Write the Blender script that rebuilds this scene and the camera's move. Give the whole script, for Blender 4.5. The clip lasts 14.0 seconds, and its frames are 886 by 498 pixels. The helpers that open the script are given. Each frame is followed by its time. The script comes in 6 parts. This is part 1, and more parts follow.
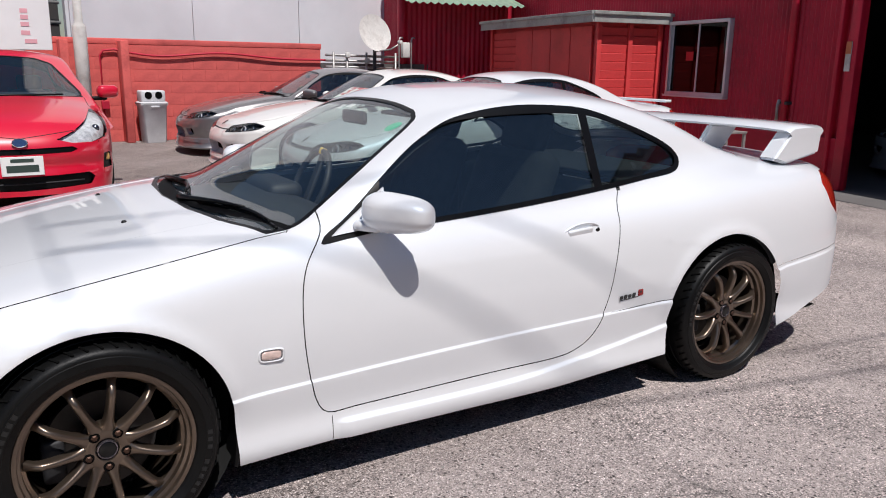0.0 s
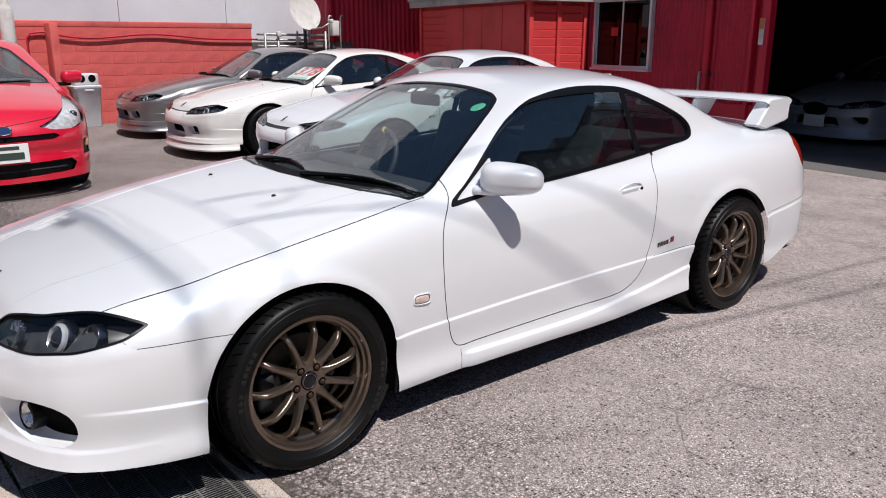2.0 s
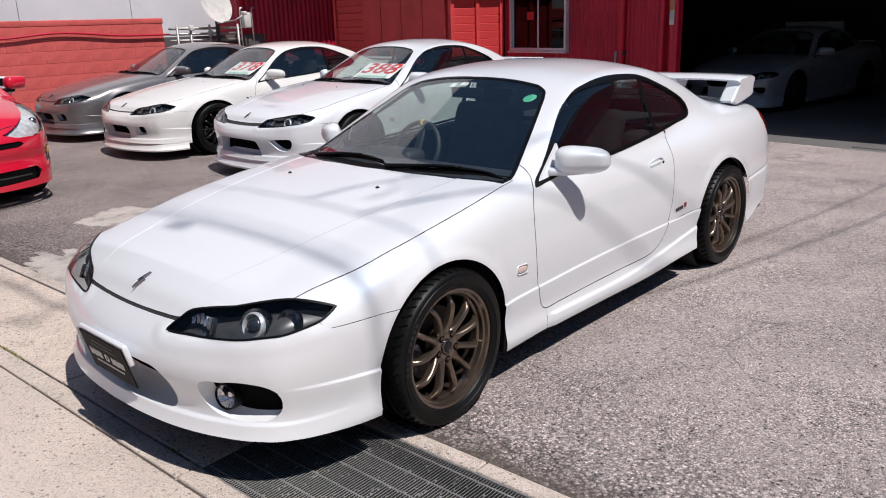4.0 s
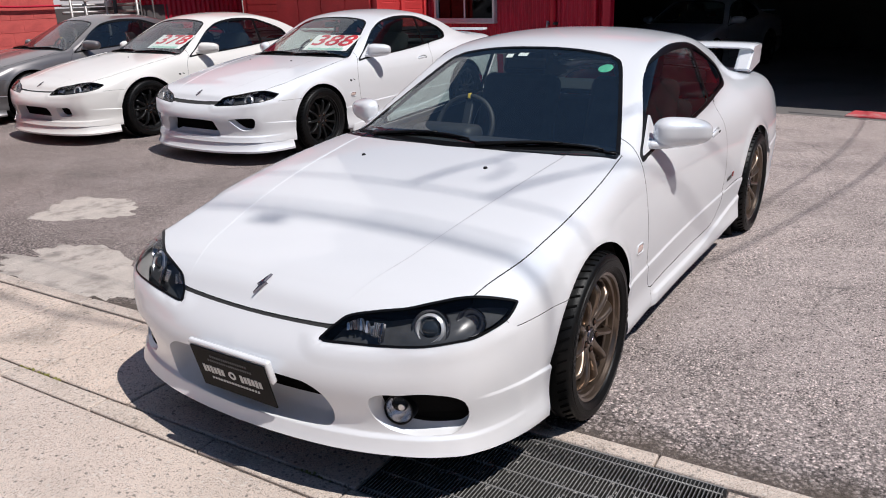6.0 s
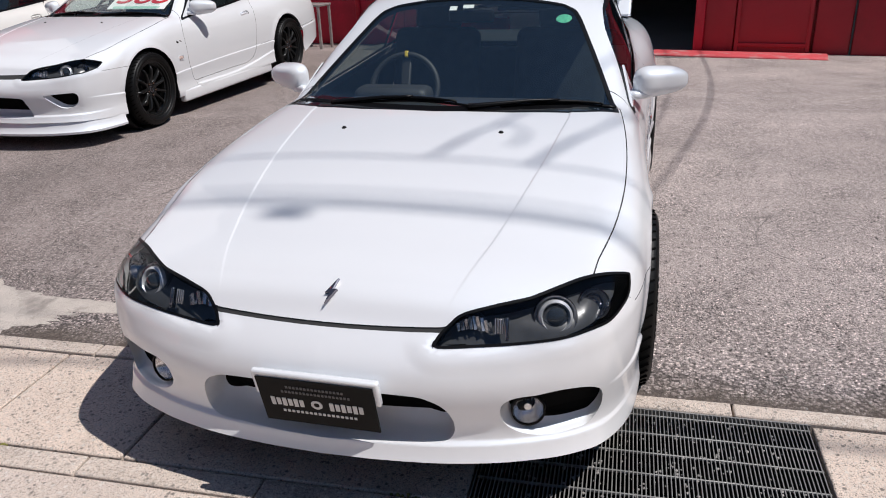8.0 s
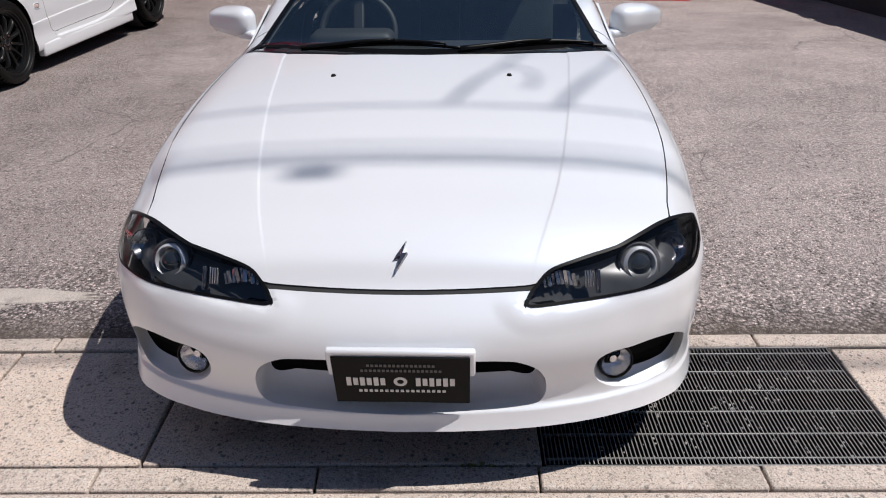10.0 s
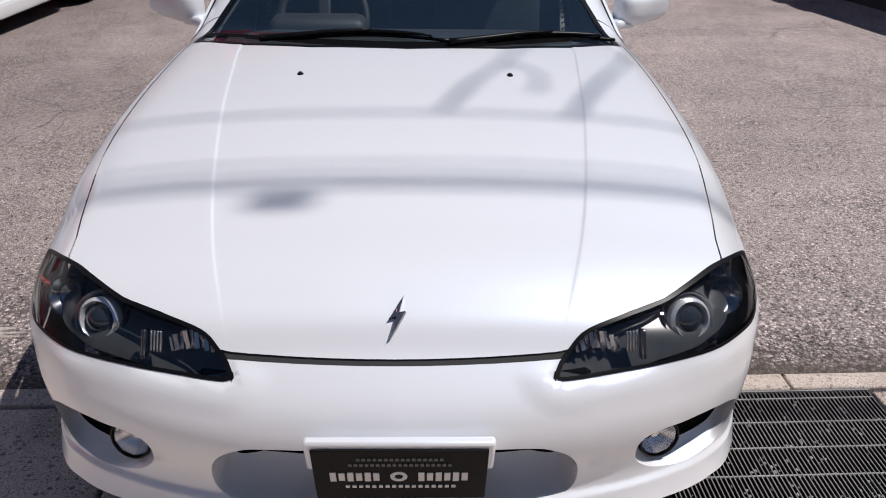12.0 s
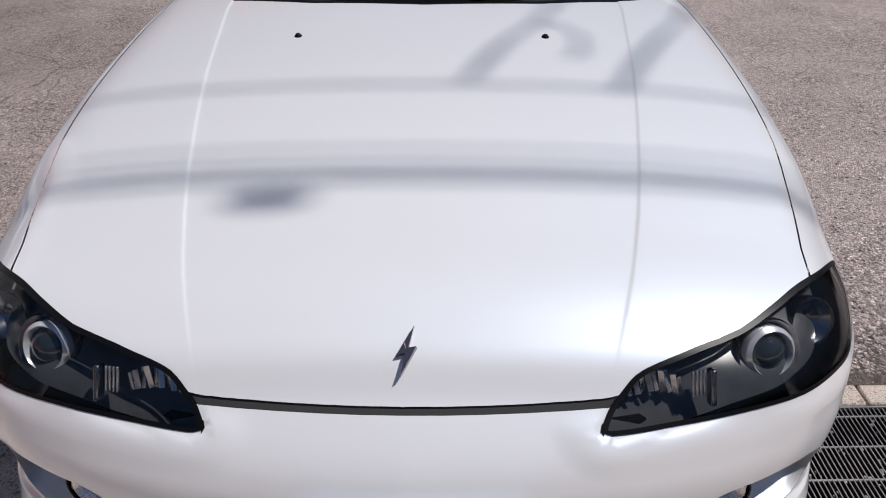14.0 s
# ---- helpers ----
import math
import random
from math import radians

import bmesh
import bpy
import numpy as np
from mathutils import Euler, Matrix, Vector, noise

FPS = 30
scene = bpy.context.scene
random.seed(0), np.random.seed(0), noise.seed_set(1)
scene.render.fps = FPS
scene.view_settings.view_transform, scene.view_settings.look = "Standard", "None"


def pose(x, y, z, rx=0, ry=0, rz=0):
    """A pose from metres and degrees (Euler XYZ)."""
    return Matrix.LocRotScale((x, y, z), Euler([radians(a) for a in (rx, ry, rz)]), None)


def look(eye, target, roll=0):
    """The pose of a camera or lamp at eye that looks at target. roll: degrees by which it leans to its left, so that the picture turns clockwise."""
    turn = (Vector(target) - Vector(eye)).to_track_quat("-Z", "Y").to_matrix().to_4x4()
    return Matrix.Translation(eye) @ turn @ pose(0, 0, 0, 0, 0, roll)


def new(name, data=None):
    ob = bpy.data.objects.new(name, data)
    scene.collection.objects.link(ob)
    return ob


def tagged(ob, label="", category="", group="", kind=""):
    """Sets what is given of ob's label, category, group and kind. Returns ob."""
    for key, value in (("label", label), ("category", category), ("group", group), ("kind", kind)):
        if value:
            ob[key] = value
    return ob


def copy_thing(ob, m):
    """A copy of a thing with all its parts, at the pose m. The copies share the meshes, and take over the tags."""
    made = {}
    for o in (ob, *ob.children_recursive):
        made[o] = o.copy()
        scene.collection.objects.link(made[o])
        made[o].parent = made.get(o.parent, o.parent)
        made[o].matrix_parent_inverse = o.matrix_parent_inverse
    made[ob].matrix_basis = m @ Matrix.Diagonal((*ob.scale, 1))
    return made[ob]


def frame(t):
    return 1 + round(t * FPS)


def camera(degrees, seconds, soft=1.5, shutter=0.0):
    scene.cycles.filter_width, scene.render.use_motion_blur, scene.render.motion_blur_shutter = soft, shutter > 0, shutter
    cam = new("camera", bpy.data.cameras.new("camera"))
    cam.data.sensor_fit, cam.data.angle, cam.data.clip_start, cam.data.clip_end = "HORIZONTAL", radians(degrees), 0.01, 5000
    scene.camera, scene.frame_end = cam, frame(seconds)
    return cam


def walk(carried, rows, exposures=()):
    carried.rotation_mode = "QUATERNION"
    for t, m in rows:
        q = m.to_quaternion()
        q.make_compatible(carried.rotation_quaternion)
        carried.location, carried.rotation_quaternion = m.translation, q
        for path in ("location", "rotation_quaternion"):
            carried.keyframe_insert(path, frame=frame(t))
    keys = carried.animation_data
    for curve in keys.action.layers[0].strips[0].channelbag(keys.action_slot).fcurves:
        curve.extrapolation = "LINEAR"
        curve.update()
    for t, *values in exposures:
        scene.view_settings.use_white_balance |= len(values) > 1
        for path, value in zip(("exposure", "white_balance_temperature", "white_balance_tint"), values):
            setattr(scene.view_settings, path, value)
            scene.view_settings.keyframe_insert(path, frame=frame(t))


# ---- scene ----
cam = camera(59.8, 14.0, soft=1.0)
METRES, EYE, TILT, LEAN, TURN = 5.31, 1.338, 0.0, 0.0, -32.8
ROWS = [
    (0.0, 0.0, 0.0, 0.0, 0.18, -13.42, -0.77),
    (0.5, -0.0324, -0.0287, 0.0036, -1.8, -13.76, -1.12),
    (1.0, -0.0643, -0.0584, 0.0047, -3.59, -14.19, -1.17),
    (1.5, -0.1086, -0.0715, 0.0065, -5.41, -14.71, -0.81),
    (2.0, -0.1475, -0.09, 0.0115, -7.6, -15.21, 0.02),
    (4.5, -0.3574, -0.1145, 0.0303, -18.61, -17.0, 1.8),
    (5.0, -0.3951, -0.0891, 0.0278, -20.43, -17.61, 1.71),
    (5.5, -0.4219, -0.0545, 0.0276, -22.83, -18.2, 1.76),
    (6.0, -0.4626, -0.0222, 0.0299, -25.98, -18.76, 1.77),
    (6.5, -0.5004, 0.0083, 0.0317, -30.01, -19.36, 1.75),
    (7.0, -0.5202, 0.051, 0.0311, -34.63, -20.25, 1.69),
    (7.5, -0.546, 0.0876, 0.0308, -39.54, -21.37, 1.81),
    (8.0, -0.5784, 0.1213, 0.0339, -44.32, -22.74, 1.94),
    (8.5, -0.5955, 0.161, 0.0294, -48.6, -24.21, 1.88),
    (11.0, -0.6294, 0.2444, 0.0244, -59.02, -27.26, -0.11),
    (11.5, -0.6039, 0.2634, 0.022, -59.64, -27.62, -0.43),
    (12.0, -0.5726, 0.2886, 0.0186, -59.93, -28.29, -0.72),
    (12.5, -0.5488, 0.313, 0.0129, -59.88, -29.28, -0.79),
    (13.0, -0.5287, 0.3177, 0.0101, -59.44, -30.48, -0.58),
    (13.5, -0.5184, 0.3161, 0.0093, -58.84, -31.55, -0.29),
    (14.0, -0.5188, 0.3184, 0.0097, -58.25, -32.21, -0.03),
]
walk(cam, [(t, pose(0, 0, EYE, TILT, LEAN, TURN) @ pose(METRES * x, METRES * y, METRES * z, 90 + pitch, roll, yaw)) for t, x, y, z, yaw, pitch, roll in ROWS],
     [(0.0, -0.02, 5750, 12.5), (5.0, -0.02, 5750, 12.5), (8.5, -0.05, 5750, 12), (11.0, -0.09, 5800, 13), (12.0, -0.17, 5800, 13.5), (13.0, -0.31, 5800, 13.5), (14.0, -0.33, 5800, 13.5)])

# ---- light ----
SUN_FROM = Vector((-0.075, -0.54, 1.0))     # towards the sun
world = bpy.data.worlds.new("sky")
scene.world = world
world.use_nodes = True
sky = world.node_tree.nodes.new("ShaderNodeTexSky")
sky.sky_type, sky.sun_disc = "NISHITA", False
sky.sun_elevation = math.asin(SUN_FROM.normalized().z)
sky.sun_rotation = math.atan2(SUN_FROM.x, SUN_FROM.y)
world.node_tree.links.new(sky.outputs[0], world.node_tree.nodes["Background"].inputs[0])
world.node_tree.nodes["Background"].inputs[1].default_value = 0.050
sky.dust_density, sky.air_density, sky.ozone_density = 0.3, 1.3, 3.0
sun = new("sun", bpy.data.lights.new("sun", "SUN"))
sun.data.energy, sun.data.angle, sun.data.color = 5.0, radians(0.53), (1.0, 0.905, 0.77)
sun.matrix_world = look(SUN_FROM * 20, (0, 0, 0))

# ---- materials ----
def material(name, color, rough=0.5, metal=0.0, coat=0.0, spec=0.5, var=0.0, scale=6.0, bump=0.0, bscale=60.0, var2=0.0, scale2=60.0, coords="Object"):
    """Principled surface whose colour wanders at two scales, with a fine relief."""
    m = bpy.data.materials.new(name)
    m.use_nodes = True
    nt = m.node_tree
    p = nt.nodes["Principled BSDF"]
    p.inputs["Base Color"].default_value = (*color, 1)
    p.inputs["Roughness"].default_value = rough
    p.inputs["Metallic"].default_value = metal
    p.inputs["Coat Weight"].default_value = coat
    p.inputs["Coat Roughness"].default_value = 0.03
    p.inputs["Specular IOR Level"].default_value = spec
    tc = nt.nodes.new("ShaderNodeTexCoord")
    src = None
    for amount, size in ((var, scale), (var2, scale2)):
        if not amount:
            continue
        n = nt.nodes.new("ShaderNodeTexNoise")
        n.inputs["Scale"].default_value, n.inputs["Detail"].default_value = size, 6
        nt.links.new(tc.outputs[coords], n.inputs["Vector"])
        r = nt.nodes.new("ShaderNodeMapRange")
        r.inputs[1].default_value, r.inputs[2].default_value = 0.3, 0.7
        r.inputs[3].default_value, r.inputs[4].default_value = 1 - amount, 1 + amount
        nt.links.new(n.outputs["Fac"], r.inputs[0])
        mix = nt.nodes.new("ShaderNodeMix")
        mix.data_type, mix.blend_type = "RGBA", "MULTIPLY"
        mix.inputs[0].default_value = 1
        if src is None:
            mix.inputs[6].default_value = (*color, 1)
        else:
            nt.links.new(src, mix.inputs[6])
        nt.links.new(r.outputs[0], mix.inputs[7])
        src = mix.outputs[2]
    if src is not None:
        nt.links.new(src, p.inputs["Base Color"])
    if bump:
        n = nt.nodes.new("ShaderNodeTexNoise")
        n.inputs["Scale"].default_value, n.inputs["Detail"].default_value = bscale, 5
        nt.links.new(tc.outputs[coords], n.inputs["Vector"])
        b = nt.nodes.new("ShaderNodeBump")
        b.inputs["Strength"].default_value, b.inputs["Distance"].default_value = 0.6, bump
        nt.links.new(n.outputs["Fac"], b.inputs["Height"])
        nt.links.new(b.outputs[0], p.inputs["Normal"])
    return m


def glass(name, tint, ior=1.5, rough=0.0, sky_haze=0.0):
    """A thin sheet of tinted glass, with mirrored sky haze painted on as a bluish diffuse layer if wanted."""
    m = bpy.data.materials.new(name)
    m.use_nodes = True
    nt = m.node_tree
    nt.nodes.remove(nt.nodes["Principled BSDF"])
    tr, gl, mx, fr = (nt.nodes.new("ShaderNode" + k) for k in ("BsdfTransparent", "BsdfGlossy", "MixShader", "LayerWeight"))
    tr.inputs[0].default_value = (*tint, 1)
    gl.inputs["Roughness"].default_value = rough
    head_on = ((ior - 1) / (ior + 1)) ** 2
    power, blend = nt.nodes.new("ShaderNodeMath"), nt.nodes.new("ShaderNodeMath")
    power.operation, power.inputs[1].default_value = "POWER", 5.0
    blend.operation, blend.inputs[1].default_value, blend.inputs[2].default_value = "MULTIPLY_ADD", 1 - head_on, head_on
    fr.inputs["Blend"].default_value = 0.5
    nt.links.new(fr.outputs["Facing"], power.inputs[0])
    nt.links.new(power.outputs[0], blend.inputs[0])
    nt.links.new(blend.outputs[0], mx.inputs[0])
    nt.links.new(tr.outputs[0], mx.inputs[1])
    nt.links.new(gl.outputs[0], mx.inputs[2])
    out = mx.outputs[0]
    if sky_haze:
        df, m2, nz, rg, tc = (nt.nodes.new("ShaderNode" + k) for k in ("BsdfDiffuse", "MixShader", "TexNoise", "MapRange", "TexCoord"))
        df.inputs[0].default_value = (0.22, 0.38, 0.58, 1)
        nz.inputs["Scale"].default_value, nz.inputs["Detail"].default_value = 3.0, 6
        rg.inputs[3].default_value, rg.inputs[4].default_value = sky_haze * 0.5, sky_haze * 1.5
        nt.links.new(tc.outputs["Object"], nz.inputs["Vector"])
        nt.links.new(nz.outputs["Fac"], rg.inputs[0])
        nt.links.new(rg.outputs[0], m2.inputs[0])
        nt.links.new(out, m2.inputs[1])
        nt.links.new(df.outputs[0], m2.inputs[2])
        out = m2.outputs[0]
    nt.links.new(out, nt.nodes["Material Output"].inputs[0])
    return m


def pearl(m, share, tint, rough):
    """Mica flakes under the lacquer: a broad gloss mixed into the paint, its blue tint added to turn shaded paint
    bluer.
    """
    nt = m.node_tree
    gl, mx = nt.nodes.new("ShaderNodeBsdfGlossy"), nt.nodes.new("ShaderNodeMixShader")
    gl.inputs["Color"].default_value, gl.inputs["Roughness"].default_value = (*tint, 1), rough
    mx.inputs[0].default_value = share
    nt.links.new(nt.nodes["Principled BSDF"].outputs[0], mx.inputs[1])
    nt.links.new(gl.outputs[0], mx.inputs[2])
    nt.links.new(mx.outputs[0], nt.nodes["Material Output"].inputs[0])
    return m


WHITE = pearl(material("pearl_white_paint", (0.775, 0.765, 0.755), 0.35, coat=1.0, var=0.012, scale=2), 0.11, (0.45, 0.70, 1.0), 0.5)
SILVER = material("dark_silver_paint", (0.20, 0.19, 0.19), 0.35, metal=0.6, coat=1.0, var=0.03, scale=2)
RED = material("bright_red_paint", (0.60, 0.003, 0.028), 0.35, coat=1.0, var=0.02, scale=2)
BLACK = material("black_trim", (0.004, 0.004, 0.0045), 0.38, spec=0.18, var=0.15, scale=20)
RUBBER = material("tyre_rubber", (0.004, 0.004, 0.004), 0.45, spec=0.22, var=0.2, scale=12, bump=0.001, bscale=200)
WORNRUBBER = material("scuffed_tyre_letters", (0.016, 0.016, 0.016), 0.4, spec=0.3)
# near-black for hollows and gaps: their shade is put into the colour
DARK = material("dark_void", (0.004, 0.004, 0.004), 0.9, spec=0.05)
BRONZE = material("bronze_alloy", (0.175, 0.134, 0.101), 0.28, metal=0.85, coat=0.5, var=0.10, scale=15, bump=0.0002, bscale=900)
BLACKALLOY = material("black_alloy", (0.012, 0.012, 0.012), 0.3, metal=0.4)
CHROME = material("chrome", (0.75, 0.75, 0.75), 0.1, metal=1.0)
GLASS = glass("tinted_windscreen_glass", (0.86, 0.95, 0.91), 2.2, sky_haze=0.018)
SIDEGLASS = glass("tinted_side_glass", (0.52, 0.59, 0.57), 2.1, sky_haze=0.006)
LAMPGLASS = glass("lamp_lens", (0.85, 0.85, 0.85))
CLOTH = material("dark_seat_cloth", (0.030, 0.030, 0.033), 0.9, var=0.2, scale=20, bump=0.002, bscale=120)
PLASTIC = material("dark_grey_plastic", (0.020, 0.020, 0.022), 0.6, var=0.1, scale=10, bump=0.0008, bscale=300)
SATIN = material("satin_silver", (0.62, 0.62, 0.64), 0.2, metal=0.85, var=0.2, scale=40)
STEEL = material("brake_steel", (0.05, 0.046, 0.043), 0.5, metal=0.8, var=0.15, scale=20)
SEAM = material("panel_gap", (0.03, 0.03, 0.03), 0.8)
TAILRED = material("tail_light_red", (0.35, 0.02, 0.01), 0.15, coat=1.0)
LAMPBLACK = material("lamp_housing", (0.055, 0.057, 0.060), 0.30, var=0.2, scale=30)
DARKGLASS = material("projector_glass", (0.02, 0.025, 0.03), 0.03, coat=1.0)
DARKMETAL = material("dark_chrome", (0.30, 0.30, 0.32), 0.2, metal=1.0)
MARKER = material("clear_lamp_plastic", (0.66, 0.50, 0.44), 0.2, coat=1.0, var=0.25, scale=30)
WELL = material("wheel_well_black", (0.008, 0.008, 0.008), 0.9, var=0.2, scale=10)
LINING = material("cabin_lining", (0.07, 0.07, 0.073), 0.9, var=0.15, scale=8)
RINGCHROME = material("bright_lamp_ring", (0.80, 0.81, 0.83), 0.22, metal=0.55, var=0.15, scale=40)
RUSTY = material("rusty_nut", (0.10, 0.055, 0.038), 0.5, metal=0.7, var=0.3, scale=60)
FRIT = material("black_band", (0.003, 0.003, 0.0035), 0.6, spec=0.06)
FOGBOWL = material("fog_lamp_bowl", (0.9, 0.9, 0.92), 0.22, metal=0.8, var=0.2, scale=60)
YELLOW = material("yellow_mark", (0.7, 0.5, 0.05), 0.5)
EMBLEM = material("emblem_metal", (0.22, 0.20, 0.22), 0.2, metal=0.9)
CARD = material("black_card", (0.006, 0.006, 0.006), 0.6, spec=0.12, var=0.2, scale=20)
LETTER = material("light_lettering", (0.62, 0.62, 0.60), 0.6)
FAINT = material("faint_lettering", (0.10, 0.10, 0.10), 0.6)
BADGE = material("badge_black", (0.04, 0.04, 0.04), 0.4)
BADGERED = material("badge_red", (0.30, 0.02, 0.02), 0.4)
GREEN = material("green_sticker", (0.10, 0.42, 0.25), 0.6, var=0.25, scale=60)
PAPER = material("white_paper", (0.75, 0.75, 0.72), 0.7)
# ---- shapes of the coupe ----
def curve(*pts):
    """A smooth curve through (x, y) pairs."""
    px, py = np.array(pts[0::2], float), np.array(pts[1::2], float)
    d = np.diff(py) / np.diff(px)
    m = np.empty_like(py)
    m[0], m[-1] = d[0], d[-1]
    h = np.diff(px)
    m[1:-1] = (d[:-1] * h[1:] + d[1:] * h[:-1]) / (h[1:] + h[:-1])

    def at(x):
        x = np.clip(x, px[0], px[-1])
        i = np.clip(np.searchsorted(px, x, "right") - 1, 0, len(px) - 2)
        w = px[i + 1] - px[i]
        t = (x - px[i]) / w
        return ((2 * t**3 - 3 * t**2 + 1) * py[i] + (t**3 - 2 * t**2 + t) * w * m[i] + (3 * t**2 - 2 * t**3) * py[i + 1] + (t**3 - t**2) * w * m[i + 1])
    return at


def smax(a, b, k):
    h = np.maximum(k - np.abs(a - b), 0) / k
    return np.maximum(a, b) + h * h * h * k / 6


def step(x, a, b):
    t = np.clip((x - a) / (b - a), 0, 1)
    return t * t * (3 - 2 * t)


def bell(x, c, w):
    return np.exp(-((x - c) / w) ** 2)


FOLD = curve(-0.85, 0.31, -0.63, 0.378, -0.12, 0.472, 0.35, 0.52)     # crease of the hood
TOP = curve(-1.0, 0.45, -0.9, 0.500, -0.85, 0.532, -0.82, 0.555, -0.778, 0.600, -0.72, 0.634, -0.5, 0.70, -0.2, 0.77, 0.164, 0.832, 0.45, 0.868, 0.8, 0.885, 1.5, 0.90, 2.2, 0.92, 2.7, 0.945, 3.1, 0.94, 3.5, 0.92)
WIDE = curve(-0.95, 0.785, -0.5, 0.825, 0.0, 0.846, 0.5, 0.828, 1.2, 0.816, 1.9, 0.824, 2.525, 0.845, 3.0, 0.835, 3.55, 0.77)
NOSE = curve(0, -0.937, 0.2, -0.927, 0.4, -0.897, 0.55, -0.85, 0.68, -0.782, 0.76, -0.708, 0.83, -0.56, 0.9, -0.3)
TAIL = curve(0, 3.53, 0.4, 3.51, 0.65, 3.45, 0.8, 3.32, 0.9, 3.08)
CREASE = curve(-0.9, 0.385, -0.70, 0.374, -0.55, 0.366, -0.38, 0.350, -0.1, 0.352, 0.36, 0.374, 1.8, 0.41, 2.2, 0.42, 2.9, 0.48, 3.5, 0.52)
SILL = curve(0.6, 0.232, 1.5, 0.236, 1.75, 0.262, 2.2, 0.33)
WB, HUB, ARCH = 2.525, 0.300, 0.312
ARCHES = (-0.008, 2.487)


def body_f(x, y, z):
    y = np.abs(y)
    drop = (0.047 + 0.028 * step(x, 0.45, 1.0)) * (y / 0.75) ** 2.5 + 0.026 * step(y, 0.69, 0.80) * step(-x, 0.20, 0.42) - 0.0032 * step(y - FOLD(x), -0.005, 0.006) * step(x, -0.86, -0.5)
    top = (z - TOP(x) + drop) * 0.95
    w = WIDE(x) - 0.55 * np.maximum(z - 0.5, 0) ** 2 - 0.35 * np.maximum(0.5 - z, 0) ** 2
    w = w + (0.008 + 0.002 * (x < 0)) * step(CREASE(x) - z, 0.0, 0.013) * step(x, -0.72, -0.64) + 0.03 * bell(z, 0.17, 0.07)
    w = w + 0.012 * step(SILL(x) - z, 0.0, 0.020) * step(x, 0.66, 0.72) * (1 - step(x, 2.1, 2.25))
    for cx, sz in ((ARCHES[0], 0.330), (ARCHES[1], 0.345)):      # rolled lips of the wheel arches
        w = w + 0.009 * bell(np.sqrt(((x - cx) / 0.352) ** 2 + ((z - ARCH) / sz) ** 2), 1.02, 0.09) * step(z, 0.30, 0.42)
    side = y - w
    nose = NOSE(y) + 0.6 * np.maximum(z - 0.42, 0) ** 2 + 0.06 * bell(z, 0.27, 0.09) * 0.5 - 0.015 * bell(z, 0.14, 0.05) - 0.012 * step(0.256 - z, 0.0, 0.018)
    front = (nose - x) * 0.85
    rear = (x - TAIL(y) + 0.5 * np.maximum(z - 0.5, 0) ** 2) * 0.9
    f = smax(top, side, 0.16)
    f = smax(f, front, 0.14)
    f = smax(f, rear, 0.14)
    return np.maximum(f, 0.04 - z)


ROOF = curve(0.9, 1.19, 1.3, 1.245, 1.65, 1.268, 2.0, 1.25, 2.35, 1.17, 2.7, 1.03, 2.95, 0.93, 3.2, 0.80, 3.6, 0.4)
CABIN = curve(0.5, 0.735, 1.2, 0.745, 1.8, 0.735, 2.4, 0.69, 3.0, 0.60)


def cabin_faces(x, y, z):
    y = np.abs(y)
    screen = (z - (0.86 + 0.487 * (x - 0.47 - 0.42 * y ** 2))) * 0.9
    roof = (z - ROOF(x) + 0.055 * (y / 0.55) ** 2.4) * 0.97
    side = (y - CABIN(x) + 0.42 * (z - 0.80)) * 0.92
    return screen, roof, side


def cabin_f(x, y, z):
    screen, roof, side = cabin_faces(x, y, z)
    f = smax(screen, roof, 0.07)
    f = smax(f, side, 0.07)
    return np.maximum(f, 0.7 - z)


def hull_f(x, y, z):
    """Body and cabin grown together, softly at the rear pillars."""
    a, b = body_f(x, y, z), cabin_f(x, y, z)
    k = 0.03 + 0.12 * step(x, 1.9, 2.5)
    h = np.maximum(k - np.abs(a - b), 0) / k
    return np.minimum(a, b) - h * h * h * k / 6


# ---- mesh tools ----
def shell(f, path, thetas):
    """Half a hull (y >= 0): rays from a spine meet f = 0. path: rows of (spine x, spine z, fan angle)."""
    p = np.array(path)
    fan, th = np.meshgrid(p[:, 2], thetas, indexing="ij")
    ox = np.repeat(p[:, 0][:, None], len(thetas), 1)
    oz = np.repeat(p[:, 1][:, None], len(thetas), 1)
    dx, dy, dz = -np.cos(fan), np.sin(fan) * np.cos(th), np.sin(fan) * np.sin(th)
    lo, hi = np.zeros_like(ox), np.full_like(ox, 2.5)
    for _ in range(42):
        mid = (lo + hi) / 2
        out = f(ox + dx * mid, dy * mid, oz + dz * mid) > 0
        hi, lo = np.where(out, mid, hi), np.where(out, lo, mid)
    co = np.stack([ox + dx * lo, np.maximum(dy * lo, 0), oz + dz * lo], -1)
    bm = bmesh.new()
    nu, nv = ox.shape
    vs = [[bm.verts.new(co[i, j]) for j in range(nv)] for i in range(nu)]
    for i in range(nu - 1):
        for j in range(nv - 1):
            bm.faces.new((vs[i][j], vs[i + 1][j], vs[i + 1][j + 1], vs[i][j + 1]))
    bmesh.ops.remove_doubles(bm, verts=bm.verts, dist=1e-5)
    bmesh.ops.dissolve_degenerate(bm, edges=bm.edges, dist=1e-6)
    return bm


def coords(elems):
    return np.array([tuple(e) for e in elems], float).reshape(-1, 3)


